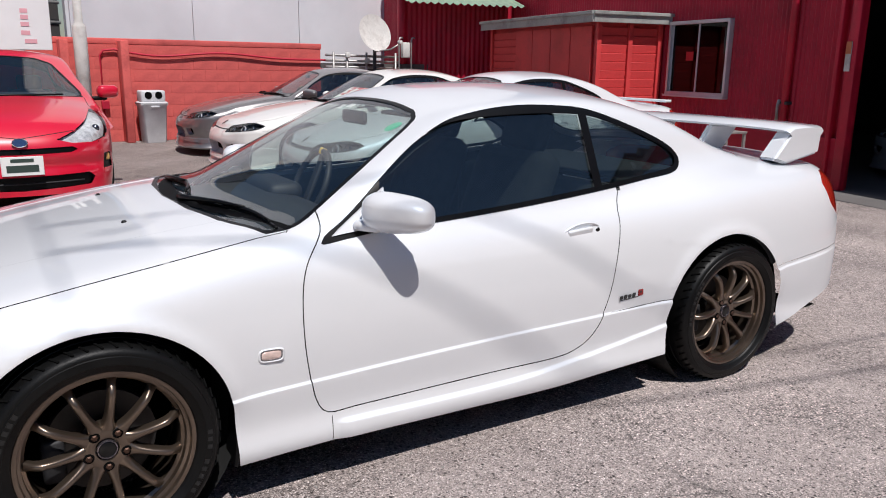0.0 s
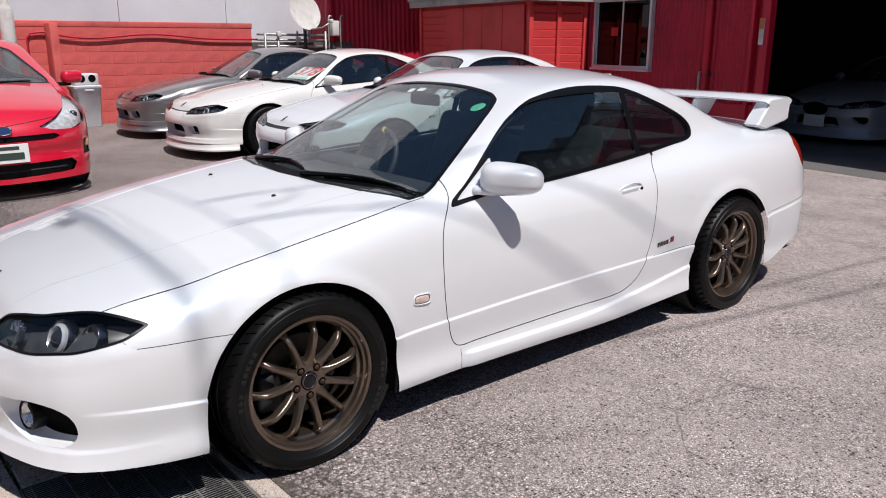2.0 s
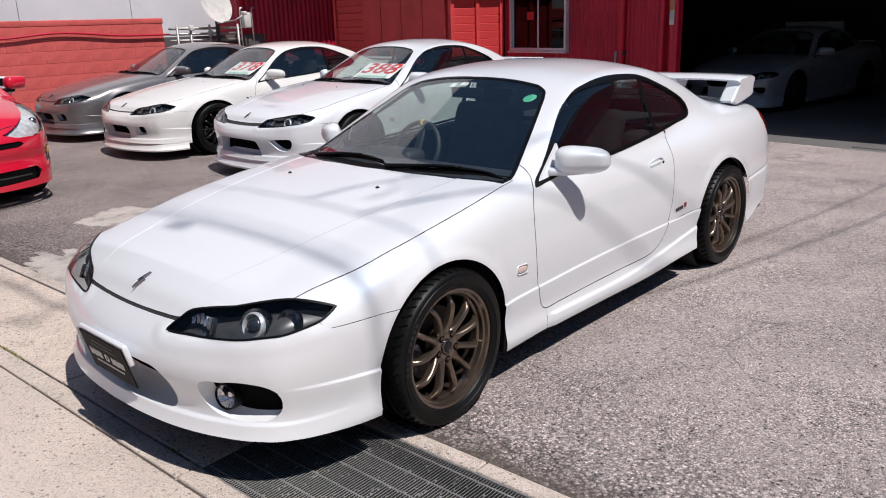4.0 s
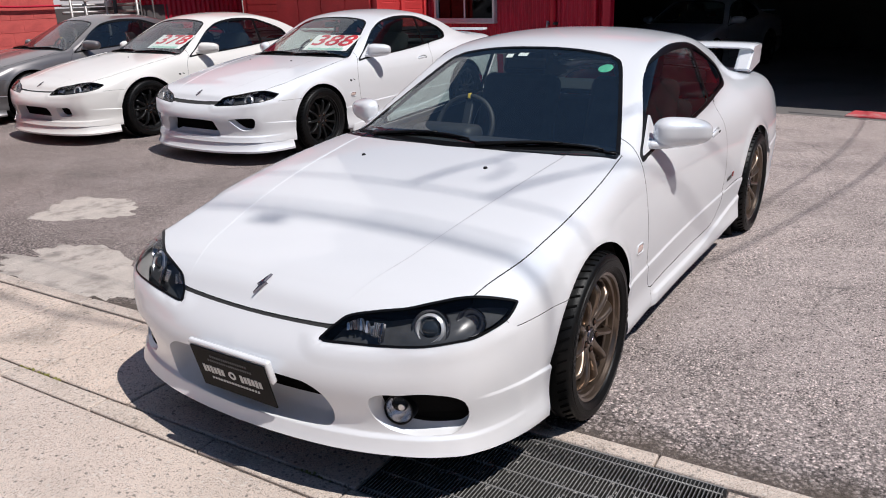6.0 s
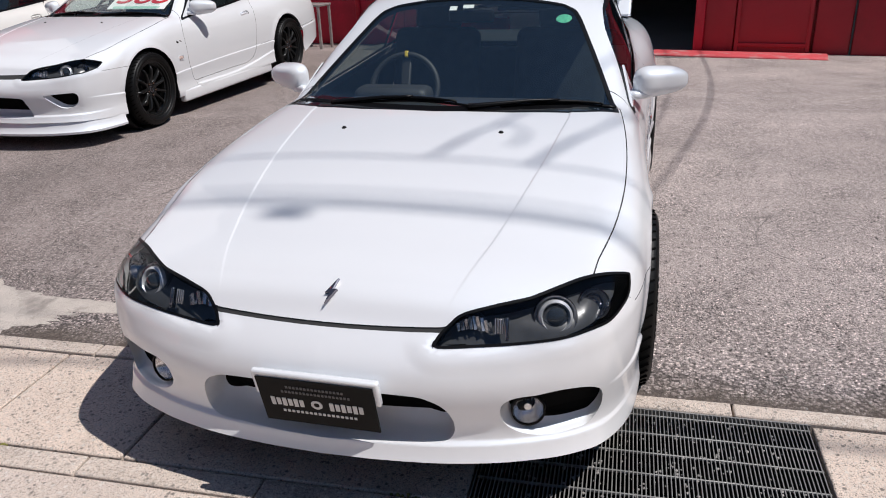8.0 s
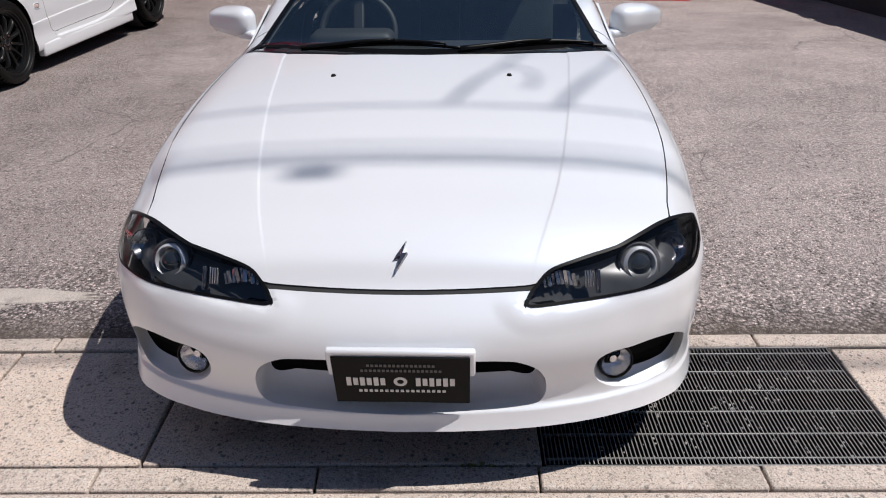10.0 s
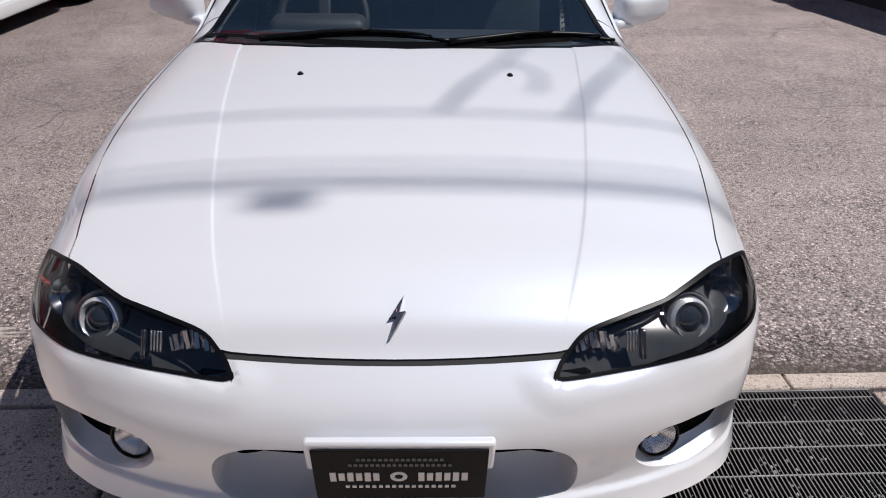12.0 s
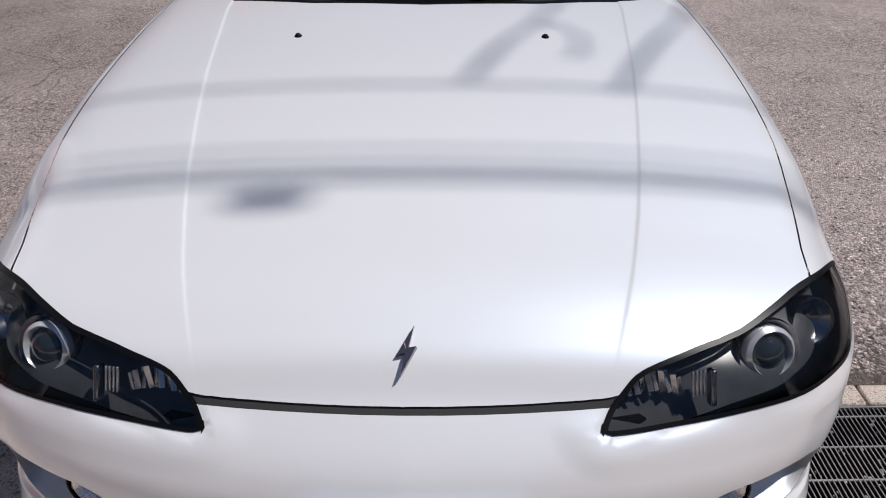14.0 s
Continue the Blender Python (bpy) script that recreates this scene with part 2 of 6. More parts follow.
def cut(bm, f):
    """Split the mesh along the line f(x, y, z) = 0."""
    bm.verts.ensure_lookup_table()
    bm.verts.index_update()
    c = coords([v.co for v in bm.verts])
    val = f(c[:, 0], c[:, 1], c[:, 2])
    val = np.where(np.abs(val) < 4e-4, 0.0, val)
    on = {v for v, q in zip(bm.verts, val) if q == 0.0}
    jobs = []
    for e in bm.edges:
        a, b = val[e.verts[0].index], val[e.verts[1].index]
        if a * b < 0:
            jobs.append((e, e.verts[0], a / (a - b)))
    for e, v, t in jobs:
        on.add(bmesh.utils.edge_split(e, v, t)[1])
    for fa in list({fa for v in on for fa in v.link_faces}):
        hits = [v for v in fa.verts if v in on]
        if len(hits) == 2 and not bm.edges.get(hits):
            bmesh.utils.face_split(fa, hits[0], hits[1])


def settle(bm, f):
    """Draw every vertex back onto the surface f = 0, so that creases run true."""
    c = coords([v.co for v in bm.verts])
    mid = np.abs(c[:, 1]) < 1e-5
    for _ in range(3):
        g = np.stack([f(*(c + d).T) - f(*(c - d).T) for d in np.eye(3) * 5e-4], -1) / 1e-3
        c = c - np.clip(f(*c.T) / np.maximum((g ** 2).sum(1), 0.25), -0.004, 0.004)[:, None] * g
        c[mid, 1] = 0.0
    for v, p in zip(bm.verts, c):
        v.co = p


def field(bm, f):
    """f at the middle of every face."""
    c = coords([fa.calc_center_median() for fa in bm.faces])
    return f(c[:, 0], c[:, 1], c[:, 2])


def outline(points, n=10):
    """A closed smooth outline through the points: its polygon."""
    pts = np.array(points, float)
    out = []
    k = len(pts)
    for i in range(k):
        a, b, c, d = pts[i - 1], pts[i], pts[(i + 1) % k], pts[(i + 2) % k]
        for t in np.arange(n) / n:
            out.append(0.5 * (2 * b + (c - a) * t + (2 * a - 5 * b + 4 * c - d) * t**2 + (3 * b - a - 3 * c + d) * t**3))
    return np.array(out)


def inside(poly):
    """Signed distance to a polygon in two coordinates, negative inside."""
    a, b = np.array(poly), np.roll(np.array(poly), -1, 0)

    def at(u, v):
        p = np.stack([np.asarray(u, float), np.asarray(v, float)], -1)[:, None, :]
        ab = (b - a)[None]
        t = np.clip(((p - a) * ab).sum(-1) / np.maximum((ab**2).sum(-1), 1e-12), 0, 1)
        d = np.sqrt((((p - a) - ab * t[..., None]) ** 2).sum(-1)).min(1)
        cross = ((a[:, 1] > p[..., 1]) != (b[:, 1] > p[..., 1])) & (p[..., 0] < (b[:, 0] - a[:, 0]) * (p[..., 1] - a[:, 1]) / np.where(b[:, 1] == a[:, 1], 1e-9, b[:, 1] - a[:, 1]) + a[:, 0])
        return np.where(cross.sum(1) % 2 == 1, -d, d)
    return at


def near(sd, axes, box):
    """A polygon's distance as a field of the body, worked out only inside a box (lo, hi)."""
    lo, hi = np.array(box[0]), np.array(box[1])

    def at(x, y, z):
        c = np.stack([x, y, z], -1)
        ok = ((c >= lo) & (c <= hi)).all(-1)
        out = np.full(len(x), 1.0)
        u, v = axes(x[ok], y[ok], z[ok])
        out[ok] = sd(u, v)
        return out
    return at


def gradient(f, c):
    g = np.empty_like(c)
    for k in range(3):
        d = np.zeros(3)
        d[k] = 1e-3
        g[:, k] = f(*(c + d).T) - f(*(c - d).T)
    return g / np.maximum(np.linalg.norm(g, axis=1), 1e-9)[:, None]


def sheet(bm, faces, f, side=0, sink=0.0, thick=0.0):
    """Mesh data from some faces of a half hull. side 0: both halves joined; -1 or 1: that half alone. Normals come from f."""
    vs = list({v for fa in faces for v in fa.verts})
    c = coords([v.co for v in vs])
    g = gradient(f, c)
    c = c - g * sink
    idx = {v: i for i, v in enumerate(vs)}
    polys = [[idx[v] for v in fa.verts] for fa in faces]
    flip = np.array([1, -1, 1])
    allc, alln, allp = [], [], []
    n = len(vs)
    if side >= 0:
        allc.append(c), alln.append(g), allp.extend(polys)
    if side <= 0:
        off = n if side == 0 else 0
        allc.append(c * flip), alln.append(g * flip)
        allp.extend([[i + off for i in reversed(q)] for q in polys])
    allc, alln = np.concatenate(allc), np.concatenate(alln)
    if side == 0:
        for i in range(n):
            if abs(c[i, 1]) < 1e-5:
                alln[i, 1] = 0
        remap = list(range(n)) + [i if abs(c[i, 1]) < 1e-5 else i + n for i in range(n)]
        allp = [[remap[i] for i in q] for q in allp]
    me = bpy.data.meshes.new("sheet")
    me.from_pydata(allc.tolist(), [], allp)
    # orient outwards
    if me.polygons:
        p = me.polygons[len(me.polygons) // 2]
        if np.dot(tuple(p.normal), alln[p.vertices[0]]) < 0:
            me.flip_normals()
    me.polygons.foreach_set("use_smooth", [True] * len(me.polygons))
    me.update()
    me.normals_split_custom_set_from_vertices(alln.tolist())
    return me


def part(name, data, mat, parent=None, label="", m=None):
    """One mesh object under a thing or a part; data is a mesh or a bmesh."""
    if isinstance(data, bmesh.types.BMesh):
        me = bpy.data.meshes.new(name)
        data.to_mesh(me)
        data.free()
        data = me
    data.name = name
    for one in (mat if isinstance(mat, (list, tuple)) else [mat]):
        data.materials.append(one)
    ob = new(name, data)
    if parent is not None:
        ob.parent = parent
    if m is not None:
        ob.matrix_basis = m
    return tagged(ob, label)


def smooth(data, angle=35):
    if isinstance(data, bmesh.types.BMesh):
        for fa in data.faces:
            fa.smooth = True
        for e in data.edges:
            if len(e.link_faces) == 2 and e.calc_face_angle(0) > radians(angle):
                e.smooth = False
    return data


def box(sx, sy, sz, at=(0, 0, 0), bevel=0.0, seg=2, bm=None):
    """A block with rounded edges."""
    b = bmesh.new()
    bmesh.ops.create_cube(b, size=1)
    bmesh.ops.scale(b, vec=(sx, sy, sz), verts=b.verts)
    if bevel:
        bmesh.ops.bevel(b, geom=b.edges[:], offset=bevel, segments=seg, affect="EDGES", profile=0.5)
    bmesh.ops.translate(b, vec=at, verts=b.verts)
    b.normal_update()
    if bevel:
        smooth(b, 50)
        if bevel < 0.012:
            for e in b.edges:
                if any(max(abs(c) for c in fa.normal) > 0.999 for fa in e.link_faces):
                    e.smooth = False
    if bm is None:
        return b
    join(bm, b)
    return bm


def join(bm, other, m=None):
    if m is not None:
        bmesh.ops.transform(other, matrix=m, verts=other.verts)
    me = bpy.data.meshes.new("tmp")
    other.to_mesh(me)
    other.free()
    bm.from_mesh(me)
    bpy.data.meshes.remove(me)
    return bm


def lathe(profile, n=48, axis="y"):
    """A ring turned from (radius, height) pairs about an axis."""
    bm = bmesh.new()
    rows = []
    for r, h in profile:
        row = []
        for i in range(n):
            a = 2 * math.pi * i / n
            p = (r * math.cos(a), h, r * math.sin(a)) if axis == "y" else (r * math.cos(a), r * math.sin(a), h)
            row.append(bm.verts.new(p))
        rows.append(row)
    for a, b in zip(rows, rows[1:]):
        for i in range(n):
            bm.faces.new((a[i], a[(i + 1) % n], b[(i + 1) % n], b[i]))
    bmesh.ops.remove_doubles(bm, verts=bm.verts, dist=1e-6)
    bmesh.ops.recalc_face_normals(bm, faces=bm.faces)
    return smooth(bm, 40)


def tube(points, r, n=8, closed=False):
    """A round bar along points."""
    bm = bmesh.new()
    pts = [Vector(p) for p in points]
    rows = []
    for i, p in enumerate(pts):
        d = (pts[min(i + 1, len(pts) - 1)] - pts[max(i - 1, 0)]).normalized()
        q = d.to_track_quat("Z", "Y")
        rad = r[i] if isinstance(r, (list, tuple)) else r
        rows.append([bm.verts.new(p + q @ Vector((rad * math.cos(2 * math.pi * k / n), rad * math.sin(2 * math.pi * k / n), 0))) for k in range(n)])
    for a, b in zip(rows, rows[1:]):
        for k in range(n):
            bm.faces.new((a[k], a[(k + 1) % n], b[(k + 1) % n], b[k]))
    if n > 2:
        bm.faces.new(list(reversed(rows[0])))
        bm.faces.new(rows[-1])
    return smooth(bm, 60)


def thing(name, label, category, m=None, group="", kind=""):
    ob = new(name)
    if m is not None:
        ob.matrix_basis = m
    return tagged(ob, label, category, group, kind)


def solid(name, bm, mat, label, category="", kind="", group="", m=None):
    return tagged(part(name, bm, mat, None, "", m), label, category, group, kind)


# ---- the coupe ----
HULL_PATH = ([(-0.1, 0.45, a) for a in np.radians(np.linspace(0.02, 90, 96))] + [(x, 0.45, math.pi / 2) for x in np.linspace(-0.1, 2.9, 150)[1:]]
             + [(2.9, 0.45, a) for a in np.radians(np.linspace(90, 179.4, 50))[1:]])
HOOD_SIDE = curve(-0.9, 0.60, -0.56, 0.694, -0.26, 0.744, 0.1, 0.747, 0.33, 0.730, 0.6, 0.695)
GAP = 0.0019


def slope_view(x, y, z):
    """Looking down at the nose at about 27 degrees."""
    return y, z + 0.5 * x


def corner_view(x, y, z):
    """Looking down at the front corner."""
    return 0.5 * x + 0.85 * y, z + 0.306 * x - 0.18 * y


def side_view(x, y, z):
    return x, z


def top_view(x, y, z):
    return x, y


def shaped(points, view, lo, hi, n=8, smooth_line=True):
    return near(inside(outline(points, n) if smooth_line else points), view, (lo, hi))


def both_sides(points):
    return points + [(-y, q) for y, q in reversed(points)]


BIG = 9.0
FRONT = ((-1.2, -0.05, 0.0), (-0.3, 1.0, 0.75))
hood_line = ([(-0.829 + 0.15 * y * y, y) for y in np.linspace(0, 0.32, 6)] + [(-0.806, 0.36), (-0.780, 0.45), (-0.752, 0.54), (-0.690, 0.63), (-0.60, 0.694)] + [(x, float(HOOD_SIDE(x))) for x in np.linspace(-0.53, 0.57, 15)]
             + [(0.345 + 0.47 * y * y, y) for y in np.linspace(0.69, 0, 8)])
hood_line = hood_line + [(x, -y) for x, y in reversed(hood_line)]
S_HOOD = near(inside(hood_line), top_view, ((-1.0, -0.05, 0.5), (0.75, 0.9, 0.95)))
S_LAMP = shaped([(-0.158, 0.197), (-0.150, 0.222), (-0.116, 0.252), (-0.075, 0.279), (0.0, 0.291), (0.06, 0.2965), (0.104, 0.301), (0.18, 0.317), (0.26, 0.331), (0.33, 0.331), (0.395, 0.321), (0.421, 0.314),
                 (0.410, 0.288), (0.380, 0.252), (0.30, 0.209), (0.24, 0.196), (0.15, 0.183), (0.05, 0.182), (-0.05, 0.187)], corner_view, *FRONT)
S_LINE = near(lambda u, v: v - 0.547 + 0.03 * (u + 0.55) - 0.035 * np.exp(-((u + 0.585) / 0.022) ** 2), side_view, ((-0.590, 0.55, 0.3), (-0.1, 1.0, 0.6)))
S_DOOR = shaped([(0.665, 0.82), (0.607, 0.754), (0.58, 0.69), (0.570, 0.60), (0.572, 0.50), (0.585, 0.40), (0.605, 0.31), (0.645, 0.259), (0.75, 0.258), (1.0, 0.260), (1.3, 0.263),
                 (1.58, 0.265), (1.69, 0.290), (1.75, 0.335), (1.79, 0.40), (1.822, 0.49), (1.848, 0.60), (1.872, 0.70), (1.89, 0.79), (1.90, 0.93), (1.2, 0.98), (0.75, 0.93)],
                side_view, (0.4, 0.5, 0.1), (2.1, 1.0, 0.88))
S_SKIRT = shaped([(0.657, 0.252), (1.58, 0.259), (1.70, 0.285), (1.76, 0.330), (1.80, 0.405), (2.3, 0.424), (2.3, 0.02), (0.657, 0.02)], side_view, (0.5, 0.5, 0.06), (2.24, 1.0, 0.5), smooth_line=False)
S_REAR = near(lambda u, v: v - CREASE(u) - 0.01, side_view, ((2.75, -0.1, 0.1), (BIG, 1.0, 0.7)))
S_TAIL = shaped([(3.21, 0.82), (3.27, 0.865), (3.7, 0.865), (3.7, 0.66), (3.33, 0.66), (3.25, 0.72)], side_view, (3.0, 0.25, 0.5), (BIG, 1.0, 0.95), smooth_line=False)
S_TRUNK = shaped([(2.80, -0.6), (2.80, 0.56), (2.9, 0.60), (3.6, 0.60), (3.6, -0.6)], top_view, (2.6, -0.1, 0.6), (BIG, 1.0, 1.05), smooth_line=False)
S_SIDEWIN = shaped([(0.655, 0.795), (0.762, 0.862), (0.915, 0.974), (1.022, 1.046), (1.125, 1.104), (1.265, 1.160), (1.486, 1.192), (1.70, 1.192), (1.88, 1.172), (2.094, 1.106), (2.25, 1.045), (2.325, 1.00),
                    (2.345, 0.955), (2.29, 0.913), (2.1, 0.893), (1.83, 0.868), (1.39, 0.836), (1.08, 0.819), (0.90, 0.812), (0.76, 0.800)], side_view, (0.5, 0.4, 0.7), (2.5, 1.0, 1.23))
S_GLASS = shaped([(0.905, 0.832), (0.905, 0.965), (1.00, 1.034), (1.105, 1.094), (1.25, 1.145), (1.486, 1.162), (1.70, 1.162), (1.88, 1.146), (2.094, 1.085), (2.25, 1.025), (2.31, 0.985),
                  (2.317, 0.955), (2.27, 0.930), (2.1, 0.911), (1.83, 0.886), (1.39, 0.853), (1.08, 0.836)], side_view, (0.5, 0.4, 0.7), (2.5, 1.0, 1.23))
S_PILLAR = near(lambda u, v: np.abs(u - 1.835 + 0.02 * (v - 1.0)) - 0.021, side_view, ((1.7, 0.45, 0.8), (1.95, 0.9, 1.2)))
screen = [(1.185, 0), (1.19, 0.25), (1.185, 0.40), (1.155, 0.462), (1.10, 0.492), (0.885, 0.576), (0.73, 0.634), (0.573, 0.690), (0.50, 0.70), (0.42, 0.55), (0.36, 0.30), (0.34, 0.0)]
S_SCREEN = near(inside(screen + [(x, -y) for x, y in reversed(screen[1:-1])]), top_view, ((0.3, -0.05, 0.75), (1.5, 0.9, 1.3)))
rear_win = [(2.10, 0), (2.12, 0.42), (2.2, 0.46), (2.66, 0.53), (2.74, 0.50), (2.77, 0.0)]
S_REARWIN = near(inside(rear_win + [(x, -y) for x, y in reversed(rear_win[1:-1])]), top_view, ((1.95, -0.05, 0.85), (3.0, 0.9, 1.3)))


def skin_f(x, y, z):
    """The hull with the soft ridge of the bumper round the foot of the headlamps."""
    d = S_LAMP(x, np.abs(y), z)
    v = corner_view(x, np.abs(y), z)[1]
    return hull_f(x, y, z) - 0.005 * step(d, 0.0, 0.014) * (1 - step(d, 0.022, 0.075)) * (1 - step(v, 0.205, 0.250))


def s_arch(x, y, z):
    rear = (x > 1.2)
    cx = np.where(rear, ARCHES[1], ARCHES[0])
    f = np.sqrt(((x - cx) / 0.352) ** 2 + ((z - ARCH) / np.where(rear, 0.345, 0.330)) ** 2) - 1
    return np.where(z < ARCH, np.abs(x - cx) / (0.352 + 0.06 * (ARCH - z)) - 1, f) * 0.35 + 1.0 * (y < 0.5)


FLOOR_LINE = curve(-0.95, 0.199, -0.82, 0.196, -0.56, 0.183, -0.37, 0.168, 0.35, 0.154, 0.65, 0.160, 1.12, 0.152, 1.6, 0.150, 1.8, 0.165, 2.2, 0.19, 2.9, 0.20, 3.1, 0.25, 3.5, 0.35)


def s_floor(x, y, z):
    return z - FLOOR_LINE(x)


STREET = dict(
    intake=[(0, -0.058), (0.24, -0.056), (0.30, -0.062), (0.345, -0.085), (0.366, -0.125), (0.362, -0.17), (0.33, -0.196), (0.25, -0.206), (0.12, -0.216), (0, -0.22)],
    fog=[(0.486, -0.085), (0.496, -0.054), (0.53, -0.034), (0.578, -0.022), (0.62, -0.007), (0.66, 0.004), (0.712, 0.011), (0.737, -0.002), (0.735, -0.05), (0.712, -0.098), (0.684, -0.120), (0.608, -0.146), (0.54, -0.146), (0.498, -0.122)])
AERO = dict(
    intake=[(0, -0.07), (0.28, -0.066), (0.33, -0.075), (0.345, -0.11), (0.375, -0.19), (0.36, -0.215), (0.30, -0.222), (0.15, -0.228), (0, -0.23)],
    fog=[(0.50, -0.035), (0.53, -0.020), (0.64, 0.012), (0.70, 0.030), (0.715, 0.010), (0.70, -0.04), (0.655, -0.085), (0.61, -0.098), (0.565, -0.085)])


RIVAL = dict(
    intake=[(0, -0.070), (0.27, -0.066), (0.31, -0.074), (0.335, -0.11), (0.325, -0.17), (0.30, -0.215), (0.15, -0.226), (0, -0.228)],
    fog=[(0.440, -0.075), (0.450, -0.050), (0.50, -0.042), (0.575, -0.022), (0.600, -0.030), (0.605, -0.075), (0.590, -0.100), (0.50, -0.128), (0.455, -0.125)])


SPOKES = 11
PHASE = (math.sin(0.14), math.cos(0.14))


def make_wheel(car, m, alloy, spokes=SPOKES):
    """Rim with its tyre, spokes, hub and nuts; +y faces outwards."""
    OUT = Matrix.Translation((0, 0.016, 0))
    rim = part("wheel", lathe([(0.214, -0.09), (0.228, -0.09), (0.228, -0.075), (0.208, -0.06), (0.202, 0.030), (0.204, 0.050), (0.213, 0.056), (0.215, 0.074), (0.223, 0.078), (0.226, 0.091), (0.230, 0.094), (0.237, 0.094), (0.240, 0.088), (0.236, 0.07)], 72), alloy, car, m=m)
    tyre = lathe([(0.225, -0.085), (0.238, -0.10), (0.28, -0.112), (0.302, -0.10), (0.311, -0.08), (0.312, -0.03), (0.307, -0.028), (0.307, -0.022), (0.312, -0.02), (0.312, 0.02), (0.307, 0.022), (0.307, 0.028),
                        (0.312, 0.03), (0.310, 0.08), (0.303, 0.098), (0.292, 0.107), (0.285, 0.107), (0.283, 0.110), (0.262, 0.112), (0.260, 0.109), (0.245, 0.104), (0.238, 0.096), (0.236, 0.08)], 84)
    for k in range(52):
        a = 2 * math.pi * k / 52
        b = box(0.006, 0.035, 0.004, (0, 0, 0))
        join(tyre, b, Matrix.Rotation(a, 4, "Y") @ Matrix.Translation((0, 0.082, 0.3105)) @ Matrix.Rotation(0.5, 4, "Z") @ Matrix.Rotation(-0.25, 4, "X"))
    grooves = len(tyre.faces)
    for start in (0.9, 4.05):
        for k in range(9):
            if k != 5:
                m_bar = Matrix.Rotation(start + k * 0.085, 4, "Y") @ Matrix.Translation((0, 0.1115, 0.273))
                join(tyre, box(0.013, 0.0022, 0.014), m_bar)
    for i, fa in enumerate(tyre.faces):
        fa.material_index = 0 if i < 84 * 22 else 1 if i < grooves else 2
    part("tyre", tyre, [RUBBER, DARK, WORNRUBBER], rim)
    bm = bmesh.new()
    rows = []
    for t in np.linspace(0, 1, 13):
        r = 0.054 + (0.208 - 0.054) * t
        h = 0.064 + 0.024 * math.sin(min(1.0, t * 1.15) * 1.9) - 0.030 * max(0.0, t - 0.72) ** 1.6 / 0.28 ** 1.6
        w = 0.0098 + 0.016 * math.exp(-t / 0.10) + 0.005 * math.exp(-(1 - t) / 0.05)
        deep = 0.034 - 0.008 * t
        ring = [(-w * 1.2, -deep), (-w * 1.1, -0.012), (-w * 0.86, -0.004), (-w * 0.42, 0.0), (w * 0.42, 0.0), (w * 0.86, -0.004), (w * 1.1, -0.012), (w * 1.2, -deep)]
        rows.append([bm.verts.new((r * PHASE[0] + z * PHASE[1], h + y, z * PHASE[0] - r * PHASE[1])) for z, y in ring])
    for a, b in zip(rows, rows[1:]):
        for i in range(8):
            bm.faces.new((a[i], a[(i + 1) % 8], b[(i + 1) % 8], b[i]))
    bmesh.ops.recalc_face_normals(bm, faces=bm.faces)
    spoke = part("spoke", smooth(bm, 50), alloy, rim)
    for k in range(1, spokes):
        other = new("spoke", spoke.data)
        other.parent = rim
        other.matrix_basis = Matrix.Rotation(2 * math.pi * k / spokes, 4, "Y")
    hub = part("hub", lathe([(0.0, 0.022), (0.030, 0.022), (0.032, 0.047), (0.040, 0.050), (0.052, 0.049), (0.066, 0.045), (0.072, 0.036), (0.072, 0.0)], 48), alloy, rim, m=OUT)
    part("cap_ring", lathe([(0.0225, 0.050), (0.024, 0.0535), (0.027, 0.0525), (0.029, 0.047)], 32), EMBLEM, rim, m=OUT)
    part("centre_cap", lathe([(0, 0.0525), (0.020, 0.052), (0.024, 0.049), (0.026, 0.03)], 32), BLACKALLOY, rim, "black round centre cap", m=OUT)
    nut = lathe([(0, 0.0725), (0.006, 0.0725), (0.0095, 0.069), (0.0095, 0.046)], 6)
    well = lathe([(0, 0.0672), (0.0135, 0.0672), (0.0150, 0.0655)], 20)
    for k in range(5):
        a = 2 * math.pi * (k + 0.25) / 5
        if k == 0:
            first = part("lug_nut", nut, RUSTY, rim, m=Matrix.Translation((0.052 * math.cos(a), 0, 0.052 * math.sin(a))))
            hole = part("nut_recess", well, DARK, rim, m=Matrix.Translation((0.052 * math.cos(a), 0, 0.052 * math.sin(a))))
        else:
            for src in (first, hole):
                o = new(src.name.split(".")[0], src.data)
                o.parent = rim
                o.matrix_basis = Matrix.Translation((0.052 * math.cos(a), 0, 0.052 * math.sin(a)))
    part("brake_disc", lathe([(0.04, -0.01), (0.148, -0.01), (0.15, -0.015), (0.15, -0.035), (0.04, -0.035)], 40), STEEL, rim)
    part("brake_caliper", box(0.06, 0.07, 0.13, (-0.13, -0.02, 0.03), 0.012), PLASTIC, rim)
    return rim


def make_seat(car, y, x=1.28):
    seat = part("seat", box(0.50, 0.50, 0.14, (x, y, 0.42), 0.05, 3), CLOTH, car)
    back = bmesh.new()
    join(back, box(0.13, 0.48, 0.60, (0, 0, 0.30), 0.055, 3))
    join(back, box(0.09, 0.26, 0.18, (0, 0, 0.68), 0.04, 3))
    part("backrest", smooth(back, 60), CLOTH, seat, m=pose(x + 0.24, y, 0.44, 0, 20, 0))
    return seat


